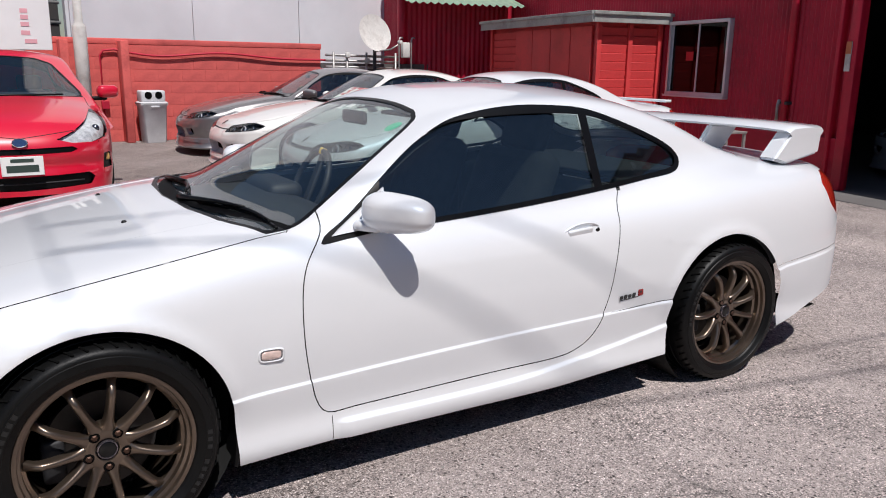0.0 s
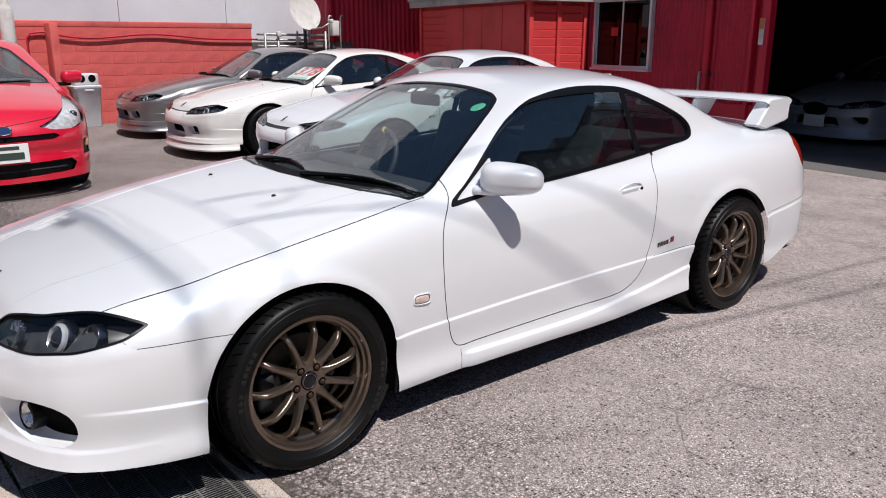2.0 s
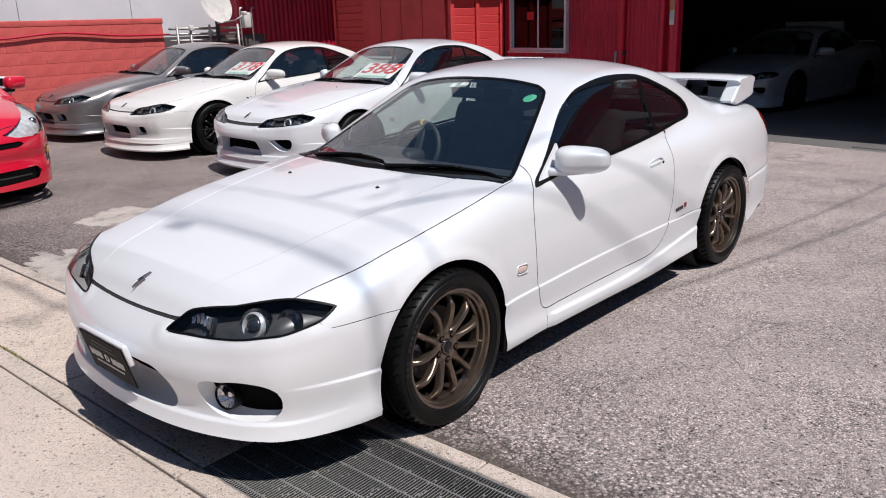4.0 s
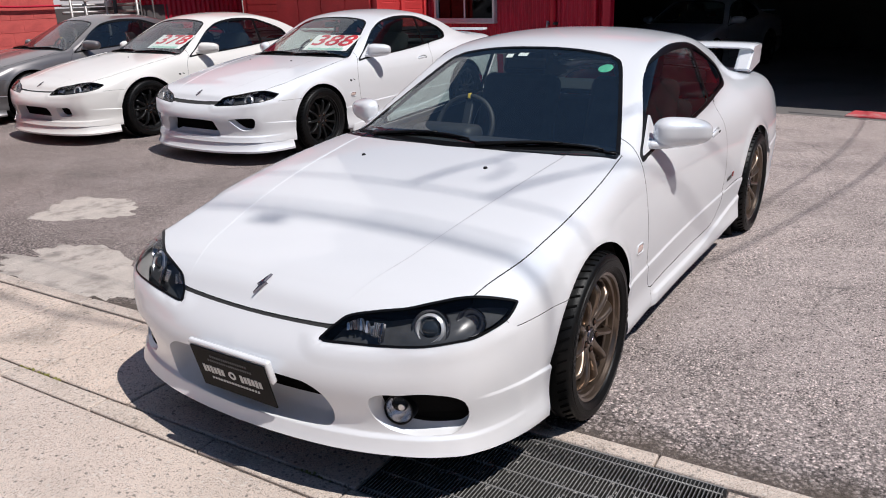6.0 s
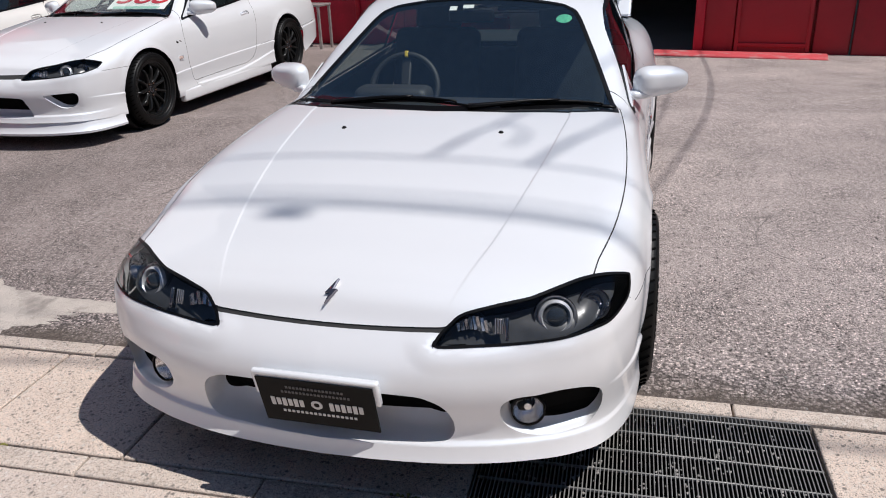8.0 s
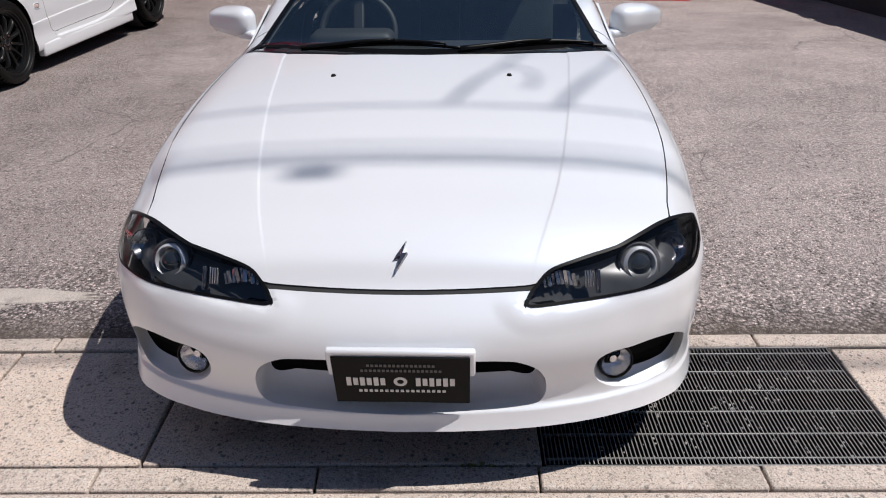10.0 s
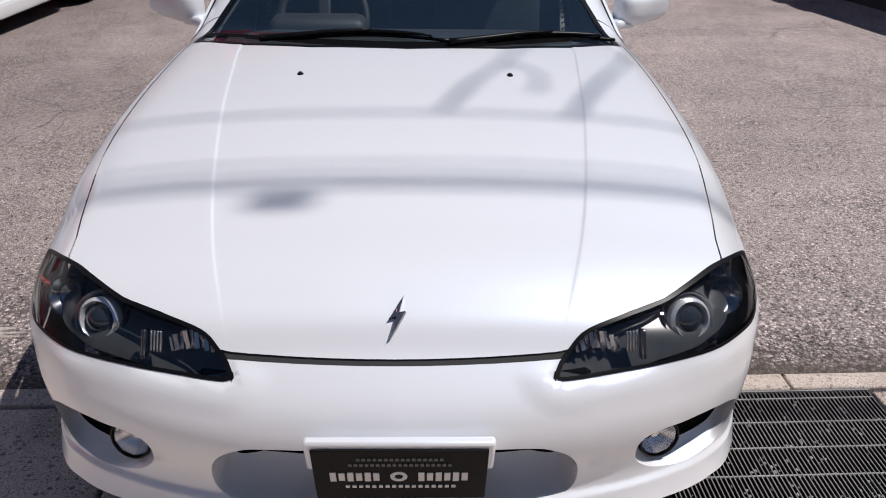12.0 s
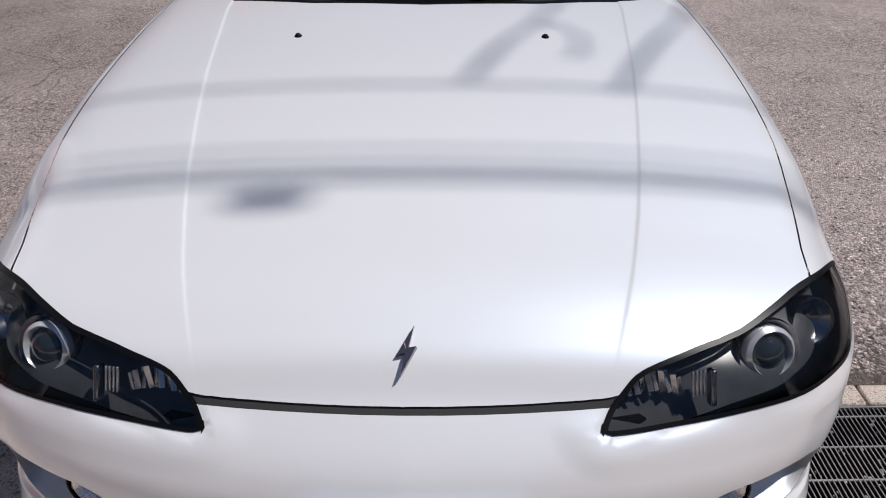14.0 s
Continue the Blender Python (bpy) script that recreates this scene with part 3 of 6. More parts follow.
def build_coupe(name, label, m, kit=STREET, wing=True, visor=True, alloy=None, slot=0.0085):
    alloy = alloy or BRONZE
    car = thing(name, label, "car", m, "coupes in the yard")
    hull = shell(hull_f, HULL_PATH, np.radians(np.linspace(-90, 90, 122)))
    s_intake = shaped(both_sides(kit["intake"]), slope_view, (-1.2, -0.05, 0.0), (-0.5, 1.0, 0.5))
    s_fog = shaped(kit["fog"], slope_view, (-1.2, 0.3, 0.0), (-0.35, 1.0, 0.5))
    cut(hull, s_floor)
    cut(hull, s_arch)
    gone = np.minimum(field(hull, s_floor), field(hull, s_arch)) < 0
    bmesh.ops.delete(hull, geom=[fa for fa, k in zip(hull.faces, gone) if k], context="FACES")
    cut(hull, lambda x, y, z: S_HOOD(x, y, z) - slot)
    for s in (S_HOOD, S_DOOR):
        cut(hull, lambda x, y, z: s(x, y, z) - GAP)
        cut(hull, lambda x, y, z: s(x, y, z) + GAP)
    for s in (S_LINE, S_SKIRT, S_REAR, S_TRUNK):
        cut(hull, lambda x, y, z: s(x, y, z) - GAP * 0.6)
        cut(hull, lambda x, y, z: s(x, y, z) + GAP * 0.6)
    for s, offs in ((S_LAMP, (0.0, 0.0075)), (s_intake, (0.0,)), (s_fog, (0.0,)), (S_TAIL, (0.0,)), (S_SIDEWIN, (0.0,)), (S_GLASS, (0.0,)), (S_PILLAR, (0.0,)), (S_SCREEN, (0.0, 0.018)), (S_REARWIN, (0.0, 0.02))):
        for off in offs:
            cut(hull, lambda x, y, z: s(x, y, z) + off)
    for off in (0.0, 0.004, 0.009, 0.013):
        cut(hull, near(lambda u, v: v - CREASE(u) + off, side_view, ((-0.76, 0.6, 0.2), (3.3, 1.0, 0.6))))
    for off in (0.0, 0.005, 0.010, 0.015, 0.020):
        cut(hull, near(lambda u, v: v - SILL(u) + off, side_view, ((0.62, 0.6, 0.1), (2.2, 1.0, 0.36))))
    for off in (0.0, 0.005, 0.009, 0.013, 0.018):
        cut(hull, near(lambda u, v: v - 0.256 + off, side_view, ((-1.2, -0.05, 0.1), (-0.5, 0.9, 0.4))))
    for off in (-0.005, 0.0, 0.006):
        cut(hull, near(lambda u, v: v - FOLD(u) - off, top_view, ((-0.86, 0.05, 0.5), (0.5, 0.7, 0.95))))
    cut(hull, near(lambda u, v: u - 0.405 - 0.42 * v * v, top_view, ((0.3, -0.05, 0.75), (0.85, 0.72, 1.0))))
    cut(hull, near(lambda u, v: v - 0.662, top_view, ((0.25, 0.55, 0.7), (0.70, 0.75, 0.90))))
    settle(hull, skin_f)
    fields = {k: field(hull, s) for k, s in dict(hood=S_HOOD, door=S_DOOR, line=S_LINE, skirt=S_SKIRT, rear=S_REAR, trunk=S_TRUNK, lamp=S_LAMP, intake=s_intake, fog=s_fog, tail=S_TAIL,
                                                 sidewin=S_SIDEWIN, glass=S_GLASS, pillar=S_PILLAR, screen=S_SCREEN, rearwin=S_REARWIN).items()}
    mid = coords([fa.calc_center_median() for fa in hull.faces])
    groups = {}
    for i, fa in enumerate(hull.faces):
        q = {k: v[i] for k, v in fields.items()}
        x, y, z = mid[i]
        if q["intake"] < 0:
            key = None
        elif q["fog"] < 0:
            key = None
        elif q["lamp"] < 0:
            key = "lens_rim" if q["lamp"] > -0.0075 else "lens"
        elif q["tail"] < 0:
            key = "tail_light"
        elif q["screen"] < -0.006 and x < 0.405 + 0.42 * y * y and q["hood"] > 0.004:
            key = "frit"
        elif q["screen"] < 0:
            key = "screen_trim" if q["screen"] > -0.018 else "screen"
        elif q["rearwin"] < 0:
            key = "rearwin_trim" if q["rearwin"] > -0.02 else "rearwin"
        elif q["sidewin"] < 0 and z > 0.79:
            key = "window_trim" if q["glass"] > 0 or q["pillar"] < 0 else ("side_window" if x < 1.83 else "quarter_window")
        elif abs(q["hood"]) < GAP or (x < -0.77 and y < 0.36 and 0 < q["hood"] < slot) or (abs(q["door"]) < GAP and y > 0.5) or abs(q["line"]) < GAP * 0.6 or (abs(q["skirt"]) < GAP * 0.6 and (z < 0.24 or x > 1.84)) or abs(q["rear"]) < GAP * 0.6 or abs(q["trunk"]) < GAP * 0.6:
            key = "seam"
        elif q["hood"] < 0:
            key = "hood"
        elif q["door"] < 0:
            key = "door"
        elif q["skirt"] < 0:
            key = "skirt"
        elif x > 2.75 and q["rear"] < 0:
            key = "rear_bumper"
        elif q["trunk"] < 0:
            key = "trunk"
        elif x < -0.8 or (x < 0.0 and z < 0.547 - 0.03 * (x + 0.55)) or (x < -0.55 and z < 0.58):
            key = "front_bumper"
        elif x < 0.62 and z < 0.87 and y > 0.55:
            key = "fender"
        elif x < 0.66 and z < 0.90 and y < 0.662:
            key = "cowl"
        else:
            key = "body"
        groups.setdefault(key, []).append(fa)
    empty = []
    G = lambda k: groups.get(k, empty)

    def lay(name, key, mat, side=0, sink=0.0, parent=car, label=""):
        if not G(key):
            return None
        return part(name, sheet(hull, G(key), hull_f, side, sink), mat, parent, label)
    shell_ob = lay("body_shell", "body", WHITE)
    lay("seam", "seam", SEAM, 0, 0.004)
    lay("hood", "hood", WHITE)
    bumper = part("front_bumper", sheet(hull, G("front_bumper"), skin_f), WHITE, car)
    lay("rear_bumper", "rear_bumper", WHITE)
    lay("trunk_lid", "trunk", WHITE)
    for s in (-1, 1):
        lay("cowl_panel", "cowl", FRIT, s, 0.012, label="black plastic cowl panel")
    lay("windscreen", "screen", GLASS, 0, 0.003).visible_shadow = False
    lay("screen_band", "frit", FRIT, label="black band along the foot of the windscreen")
    lay("windscreen_moulding", "screen_trim", BLACK)
    lay("rear_window", "rearwin", SIDEGLASS, 0, 0.003)
    lay("rear_window_moulding", "rearwin_trim", BLACK)
    for s in (-1, 1):
        lay("front_fender", "fender", WHITE, s)
        door = lay("door", "door", WHITE, s)
        lay("side_skirt", "skirt", WHITE, s)
        lay("door_window", "side_window", SIDEGLASS, s, 0.004, door)
        lay("quarter_window", "quarter_window", SIDEGLASS, s, 0.004)
        lay("window_moulding", "window_trim", BLACK, s, -0.003)
        lay("tail_light", "tail_light", TAILRED, s)
        # headlight: clear lens, black bowl, lamps
        lamp = lay("headlight", "lens", LAMPGLASS, s, 0.001, label="smoked black headlight with clear lens")
        lamp.visible_shadow = False
        lay("bezel", "lens_rim", BLACK, s, -0.002, lamp)
        part("bowl", sheet(hull, G("lens") + G("lens_rim"), hull_f, s, 0.055), LAMPBLACK, lamp)
        for lx, ly, lz, r, kind in ((-0.712, 0.606, 0.562, 0.047, 1), (-0.640, 0.700, 0.574, 0.040, 2), (-0.800, 0.425, 0.556, 0.040, 0)):
            lm = pose(lx + 0.012, s * ly, lz - 0.006) @ Matrix.Rotation(radians(s * -(14 if kind else 8)), 4, "Z") @ Matrix.Rotation(radians(-66), 4, "Y")
            if kind == 1:
                part("lamp_ring", lathe([(r * 0.72, -0.004), (r * 0.76, 0.008), (r * 0.82, 0.012), (r * 0.97, 0.006), (r * 1.0, -0.004), (r, -0.03)], 40, "z"), RINGCHROME, lamp, m=lm)
                part("projector_lens", lathe([(0, 0.018), (r * 0.35, 0.015), (r * 0.58, 0.007), (r * 0.70, -0.002)], 32, "z"), DARKGLASS, lamp, m=lm)
                part("lamp_shroud", lathe([(r * 1.04, -0.006), (r * 1.20, 0.004), (r * 1.26, -0.002), (r * 1.24, -0.03)], 40, "z"), DARKMETAL, lamp, m=lm)
            elif kind == 2:
                part("turn_ring", lathe([(r * 0.96, 0.004), (r * 1.02, 0.010), (r * 1.08, 0.006), (r * 1.08, -0.02)], 36, "z"), DARKMETAL, lamp, m=lm)
                part("lamp_reflector", lathe([(0, -0.014), (r * 0.25, -0.012), (r * 0.3, -0.016), (r * 0.55, -0.008), (r * 0.6, -0.012), (r * 0.85, 0.0), (r, 0.006), (r * 1.05, 0.0), (r * 1.05, -0.02)], 36, "z"), DARKMETAL, lamp, m=lm)
            else:
                rb = bmesh.new()
                for k in range(9):
                    u = -0.062 + 0.0105 * k
                    join(rb, box(0.040 - 0.0035 * abs(k - 5), 0.0095, 0.003, (0, 0, 0), 0.0008), pose(0.012 * math.sin(k * 0.4), s * u, -0.022 + 0.003 * (k % 2), s * (24 if k % 2 else -30), 14 * math.sin(k * 2.3), 10))
                part("lamp_reflector", rb, SATIN, lamp, m=lm)
                rb = bmesh.new()
                for k in range(4):
                    join(rb, box(0.042, 0.0035, 0.006, (0.006, s * (0.036 + 0.0065 * k), -0.004), 0.0015))
                part("lamp_pleats", rb, SATIN, lamp, m=lm)
                part("lamp_divider", box(0.06, 0.010, 0.02, (0.0, s * 0.066, 0.0), 0.003), DARKMETAL, lamp, m=lm)
        if s > 0:
            part("side_reflector", box(0.045, 0.006, 0.028, (0, 0, 0), 0.003), TAILRED, lamp, "small red-orange side reflector", m=pose(-0.600, s * 0.752, 0.578, 0, -8, s * 50))
        if kit is STREET:
            fm = pose(-0.786, s * 0.548, 0.322) @ Matrix.Rotation(radians(s * -14), 4, "Z") @ Matrix.Rotation(radians(-84), 4, "Y")
            fog = part("fog_lamp", lathe([(0.0405, 0.012), (0.042, 0.019), (0.0455, 0.018), (0.047, 0.010), (0.047, -0.05)], 40, "z"), BLACK, car, "round clear fog lamp", m=fm)
            part("fog_reflector", lathe([(0, -0.004), (0.010, -0.004), (0.012, -0.016), (0.024, -0.010), (0.034, 0.002), (0.041, 0.013)], 10, "z"), FOGBOWL, fog)
            part("fog_glass", lathe([(0, 0.027), (0.02, 0.025), (0.036, 0.018), (0.041, 0.012)], 32, "z"), LAMPGLASS, fog).visible_shadow = False
        # mirror
        mb = bmesh.new()
        bmesh.ops.create_uvsphere(mb, u_segments=32, v_segments=20, radius=1)
        for v in mb.verts:
            p = v.co
            v.co = Vector([math.copysign(abs(c) ** 0.64, c) for c in p])
            v.co.x *= 0.066 if v.co.x < 0 else 0.038
            v.co.y *= 0.122
            v.co.z *= 0.064 * (1 - 0.14 * v.co.y * s / 0.11)
            v.co.z = v.co.z * (1 + 0.25 * min(0.0, v.co.x) / 0.066) - 0.008 * v.co.x / 0.1
        mirror = part("wing_mirror", smooth(mb, 180), WHITE, car, m=pose(0.884, s * 0.846, 0.884, 0, 0, s * -33))
        part("mirror_glass", box(0.004, 0.15, 0.070, (0.0365, 0, -0.003), 0.001), CHROME, mirror)
        stalk = bmesh.new()
        join(stalk, box(0.085, 0.10, 0.035, (0.0, s * -0.100, -0.045), 0.015, 3))
        part("mirror_stalk", stalk, WHITE, mirror)
        sail = bmesh.new()
        tri = [(0.700, 0.812), (0.905, 0.945), (0.900, 0.832)]
        rows = []
        for lift in (0.0, 0.010):
            rows.append([])
            for x, z in tri:
                y = float(CABIN(x) - 0.42 * (z - 0.80)) + 0.004 + lift
                rows[-1].append(sail.verts.new((x, s * y, z)))
        sail.faces.new(rows[0]), sail.faces.new(rows[1])
        for i in range(3):
            sail.faces.new((rows[0][i], rows[0][(i + 1) % 3], rows[1][(i + 1) % 3], rows[1][i]))
        bmesh.ops.recalc_face_normals(sail, faces=sail.faces)
        part("mirror_sail", sail, WHITE, door)
        # handle, side marker
        handle = part("door_handle", box(0.120, 0.015, 0.034, (0, 0, 0), 0.007, 3), WHITE, door, m=pose(1.685, s * 0.783, 0.732, s * -14, -4, 0))
        cup = lathe([(0.0, -0.002), (0.86, -0.002), (0.93, 0.0005), (0.97, 0.001), (1.0, 0.0), (1.03, -0.004)], 40)
        bmesh.ops.scale(cup, vec=(0.088, 1.0, 0.036), verts=cup.verts)
        part("handle_surround", cup, WHITE, handle, m=pose(0.01, s * -0.003, 0, 0, 0, 0 if s > 0 else 180))
        part("handle_grip_gap", box(0.095, 0.003, 0.006, (0, s * 0.0065, -0.013), 0.0015), DARK, handle)
        part("key_lock", lathe([(0, 0.004), (0.008, 0.004), (0.010, 0.0)], 20), BLACK, handle, m=pose(0.083, s * 0.004, 0.0, 0, 0, 0 if s > 0 else 180))
        def rounded(profile, sx, sz):
            b = lathe(profile, 48)
            for v in b.verts:
                r = math.hypot(v.co.x, v.co.z)
                if r > 1e-6:
                    q = max(abs(v.co.x), abs(v.co.z)) / r
                    k = (abs(v.co.x / r) ** 4 + abs(v.co.z / r) ** 4) ** -0.25
                    v.co.x, v.co.z = v.co.x * k * sx, v.co.z * k * sz
            return b
        mk = part("side_marker", rounded([(0, 0.006), (0.75, 0.0055), (0.95, 0.003), (1.0, 0.0)], 0.031, 0.0135), MARKER, car, "clear side marker lamp", m=pose(0.463, s * 0.829, 0.489, 0, -2, 0 if s > 0 else 180))
        part("marker_rim", rounded([(0.80, 0.001), (0.84, 0.005), (0.93, 0.005), (1.0, 0.0), (1.0, -0.008)], 0.042, 0.0215), WHITE, mk)
        part("marker_shade", rounded([(0.0, 0.0015), (1.0, 0.0015), (1.0, -0.004)], 0.0345, 0.0175), DARKMETAL, mk)
        # wheel and its well
        for cx in (0, WB):
            make_wheel(car, pose(cx - 0.008 * (cx == 0), s * (0.758 if cx == 0 else 0.744), HUB, 0, 0 if s > 0 else 180, (0 if s > 0 else 180) + (1.8 if cx == 0 else 0)) @ Matrix.Scale(0.985, 4), alloy)
            part("wheel_well", lathe([(0.0, 0.40), (0.34, 0.40), (0.366, 0.55), (0.368, 0.785)], 48), WELL, car, m=pose(cx, 0, ARCH, 0, 0, 0 if s > 0 else 180))
    for s in (-1, 1):
        part("splash_guard", box(0.012, 0.10, 0.17, (0, 0, 0), 0.004), BLACK, car, "black splash guard behind the wheel", m=pose(0.352, s * 0.775, 0.235, 0, 6, 0))
    # openings in the bumper: walls that run inwards, closed by black sheets for the shade behind them
    def funnel(pts, rings, s=1):
        wall, rows = bmesh.new(), []
        for dx, move in rings:
            row = []
            for yy, q in pts:
                yy, q = move(yy, q)
                lo, hi = -1.1, -0.3
                for _ in range(22):
                    x = (lo + hi) / 2
                    if float(hull_f(np.array([x]), np.array([yy]), np.array([q - 0.5 * x]))[0]) > 0:
                        lo = x
                    else:
                        hi = x
                row.append(wall.verts.new((lo + dx, s * yy, q - 0.5 * lo)))
            rows.append(row)
        for a, b in zip(rows, rows[1:]):
            for i in range(len(a)):
                wall.faces.new((a[i], a[(i + 1) % len(a)], b[(i + 1) % len(a)], b[i]))
        back = bmesh.new()
        back.faces.new([back.verts.new(v.co) for v in rows[-1]])
        bmesh.ops.recalc_face_normals(wall, faces=wall.faces)
        return smooth(wall, 60), back
    shrink = lambda k, ky: (lambda yy, q: (yy * ky, -0.058 + (q + 0.058) * k))
    wall, back = funnel(outline(both_sides(kit["intake"]), 4), [(0.0, shrink(1.0, 1.0)), (0.006, shrink(0.99, 0.995)), (0.030, shrink(0.97, 0.985)), (0.060, shrink(0.90, 0.965)), (0.080, shrink(0.78, 0.95)), (0.090, shrink(0.66, 0.94))])
    part("intake_wall", wall, WHITE, bumper)
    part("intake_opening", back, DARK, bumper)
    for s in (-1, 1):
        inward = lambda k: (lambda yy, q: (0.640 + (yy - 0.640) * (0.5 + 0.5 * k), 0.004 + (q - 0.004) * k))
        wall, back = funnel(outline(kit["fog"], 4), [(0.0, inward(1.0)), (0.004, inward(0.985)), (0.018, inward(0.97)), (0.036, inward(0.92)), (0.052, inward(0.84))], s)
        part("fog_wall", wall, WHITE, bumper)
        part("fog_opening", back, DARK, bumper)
    # lining, floor and seats
    part("cabin_lining", sheet(hull, [fa for k in ("body", "door", "cowl") for fa in G(k) if 0.55 < fa.calc_center_median().x < 2.9 and fa.calc_center_median().z > 0.42], hull_f, 0, 0.035), LINING, car)
    under = bmesh.new()
    rows = []
    for x in np.concatenate([np.linspace(-0.90, -0.37, 12), np.linspace(-0.36, 0.36, 6), np.linspace(0.37, 2.16, 8), np.linspace(2.17, 2.88, 6), np.linspace(2.89, 3.18, 10)]):
        ws = np.linspace(0.0, 0.9, 91)
        w = float(ws[np.argmax(hull_f(np.full(91, x), ws, np.full(91, 0.23)) > 0)]) - 0.01
        if abs(x) < 0.365 or abs(x - WB) < 0.36:
            w = min(w, 0.56)
        rows.append([under.verts.new((x, s * max(w, 0.02), 0.215 + 0.02 * (x > 2.5))) for s in (-1, 1)])
    for a, b in zip(rows, rows[1:]):
        under.faces.new((a[0], a[1], b[1], b[0]))
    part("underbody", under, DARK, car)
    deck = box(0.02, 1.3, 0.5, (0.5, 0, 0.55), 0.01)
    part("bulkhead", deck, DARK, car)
    # unseen blocks added in the nose so that no sun leaks through it
    stopper = box(0.98, 1.04, 0.30, (-0.12, 0, 0.385), 0.03)
    part("engine_bay", box(0.24, 0.80, 0.28, (-0.68, 0, 0.36), 0.02, bm=stopper), DARK, car)
    dash = bmesh.new()
    prof = [(0.52, 0.80), (0.62, 0.815), (0.80, 0.81), (0.92, 0.79), (0.96, 0.76), (0.97, 0.60), (0.90, 0.50), (0.5, 0.50)]
    ends = [[dash.verts.new((x, y, z - 0.03 * (abs(y) > 0.5))) for x, z in prof] for y in np.linspace(-0.66, 0.66, 9)]
    for a, b in zip(ends, ends[1:]):
        for i in range(len(prof) - 1):
            dash.faces.new((a[i], a[i + 1], b[i + 1], b[i]))
    bmesh.ops.recalc_face_normals(dash, faces=dash.faces)
    part("dashboard", smooth(dash, 40), PLASTIC, car)
    part("dial_hood", box(0.16, 0.36, 0.09, (0.88, 0.34, 0.80), 0.04, 3), PLASTIC, car)
    wheel = part("steering_wheel", lathe([(0.165 + 0.014 * math.cos(a), 0.014 * math.sin(a)) for a in np.linspace(0, 2 * math.pi, 13)], 48, "z"), PLASTIC, car, m=pose(1.05, 0.34, 0.80, 0, -66, 0))
    part("wheel_boss", box(0.31, 0.05, 0.02, (0, 0, -0.01), 0.008), PLASTIC, wheel)
    part("wheel_mark", box(0.03, 0.018, 0.030, (0.165, 0, 0.0), 0.004), YELLOW, wheel)
    for y in (-0.34, 0.34):
        make_seat(car, y)
    part("rear_seat", box(0.2, 1.1, 0.46, (2.05, 0, 0.62), 0.06, 3), CLOTH, car, m=pose(0, 0, 0))
    part("parcel_shelf", box(0.55, 1.15, 0.03, (2.4, 0, 0.86), 0.01), CLOTH, car)
    rv = part("rear_view_mirror", box(0.02, 0.22, 0.055, (1.13, 0.02, 1.125), 0.012, 3), BLACK, car)
    # wipers, washer jets, emblem
    for y0, y1, d0, d1, rise, pivot in ((0.365, -0.135, 0.383, 0.385, 0.072, 0.47), (-0.250, -0.685, 0.385, 0.345, 0.055, -0.13)):
        def on_cowl(y, d, lift):
            return (d + 0.42 * y * y, y, max(0.866 + 0.487 * (d - 0.47), 0.863 - 0.06 * y * y) + lift)
        line = [(y0 + (y1 - y0) * t, d0 + (d1 - d0) * t + rise * math.sin(t * math.pi)) for t in np.linspace(0, 1, 17)]
        wiper = part("wiper", tube([on_cowl(y, d, 0.008) for y, d in line], 0.0055, 6), BLACK, car)
        part("wiper_bridge", tube([on_cowl(y, d - 0.004, 0.020) for y, d in line[2:-2]], [0.004 + 0.004 * math.sin(k / 12 * math.pi) for k in range(13)], 6), BLACK, wiper)
        for k in (2, 5, 11, 14):
            part("wiper_claw", tube([on_cowl(*line[k], 0.008), on_cowl(line[k][0], line[k][1] - 0.004, 0.020)], 0.0055, 6), BLACK, wiper)
        ym, dm = line[8]
        arm = [(pivot + (ym - pivot) * t, 0.368 + (dm - 0.004 - 0.368) * t ** 1.25) for t in np.linspace(0, 1, 12)]
        part("wiper_arm", tube([on_cowl(y, d, 0.008 + 0.018 * min(1.0, 1.5 * k / 11)) for k, (y, d) in enumerate(arm)], [0.012 - 0.0065 * k / 11 for k in range(12)], 8), BLACK, wiper)
    for y in (-0.300, 0.302):
        z = float(TOP(np.array([0.16]))[0]) - 0.0095
        part("washer_jet", lathe([(0, 0.012), (0.005, 0.011), (0.009, 0.006), (0.011, 0.0), (0.011, -0.01)], 16, "z"), BLACK, car, m=pose(0.160, y, z))
    em = bmesh.new()
    flash = [(0.039, -0.008), (0.003, -0.002), (0.006, -0.015), (-0.042, 0.011), (-0.006, 0.003), (-0.008, 0.015)]
    top = [em.verts.new((-x, -y, 0.010)) for x, y in flash]
    low = [em.verts.new((-x * 1.06, -y * 1.12, 0.0)) for x, y in flash]
    em.faces.new(top)
    for i in range(6):
        em.faces.new((top[i], top[(i + 1) % 6], low[(i + 1) % 6], low[i]))
    bmesh.ops.recalc_face_normals(em, faces=em.faces)
    part("emblem_line", box(0.016, 0.0022, 0.003, (0, 0, 0)), BADGERED, car, "thin red line in the emblem", m=pose(-0.770, -0.004, float(TOP(np.array([-0.770]))[0]) + 0.011, 0, -33, 25))
    part("hood_emblem", em, EMBLEM, car, "dark chrome bolt-shaped emblem", m=pose(-0.770, -0.005, float(TOP(np.array([-0.770]))[0]) + 0.001, 0, -33, 0))
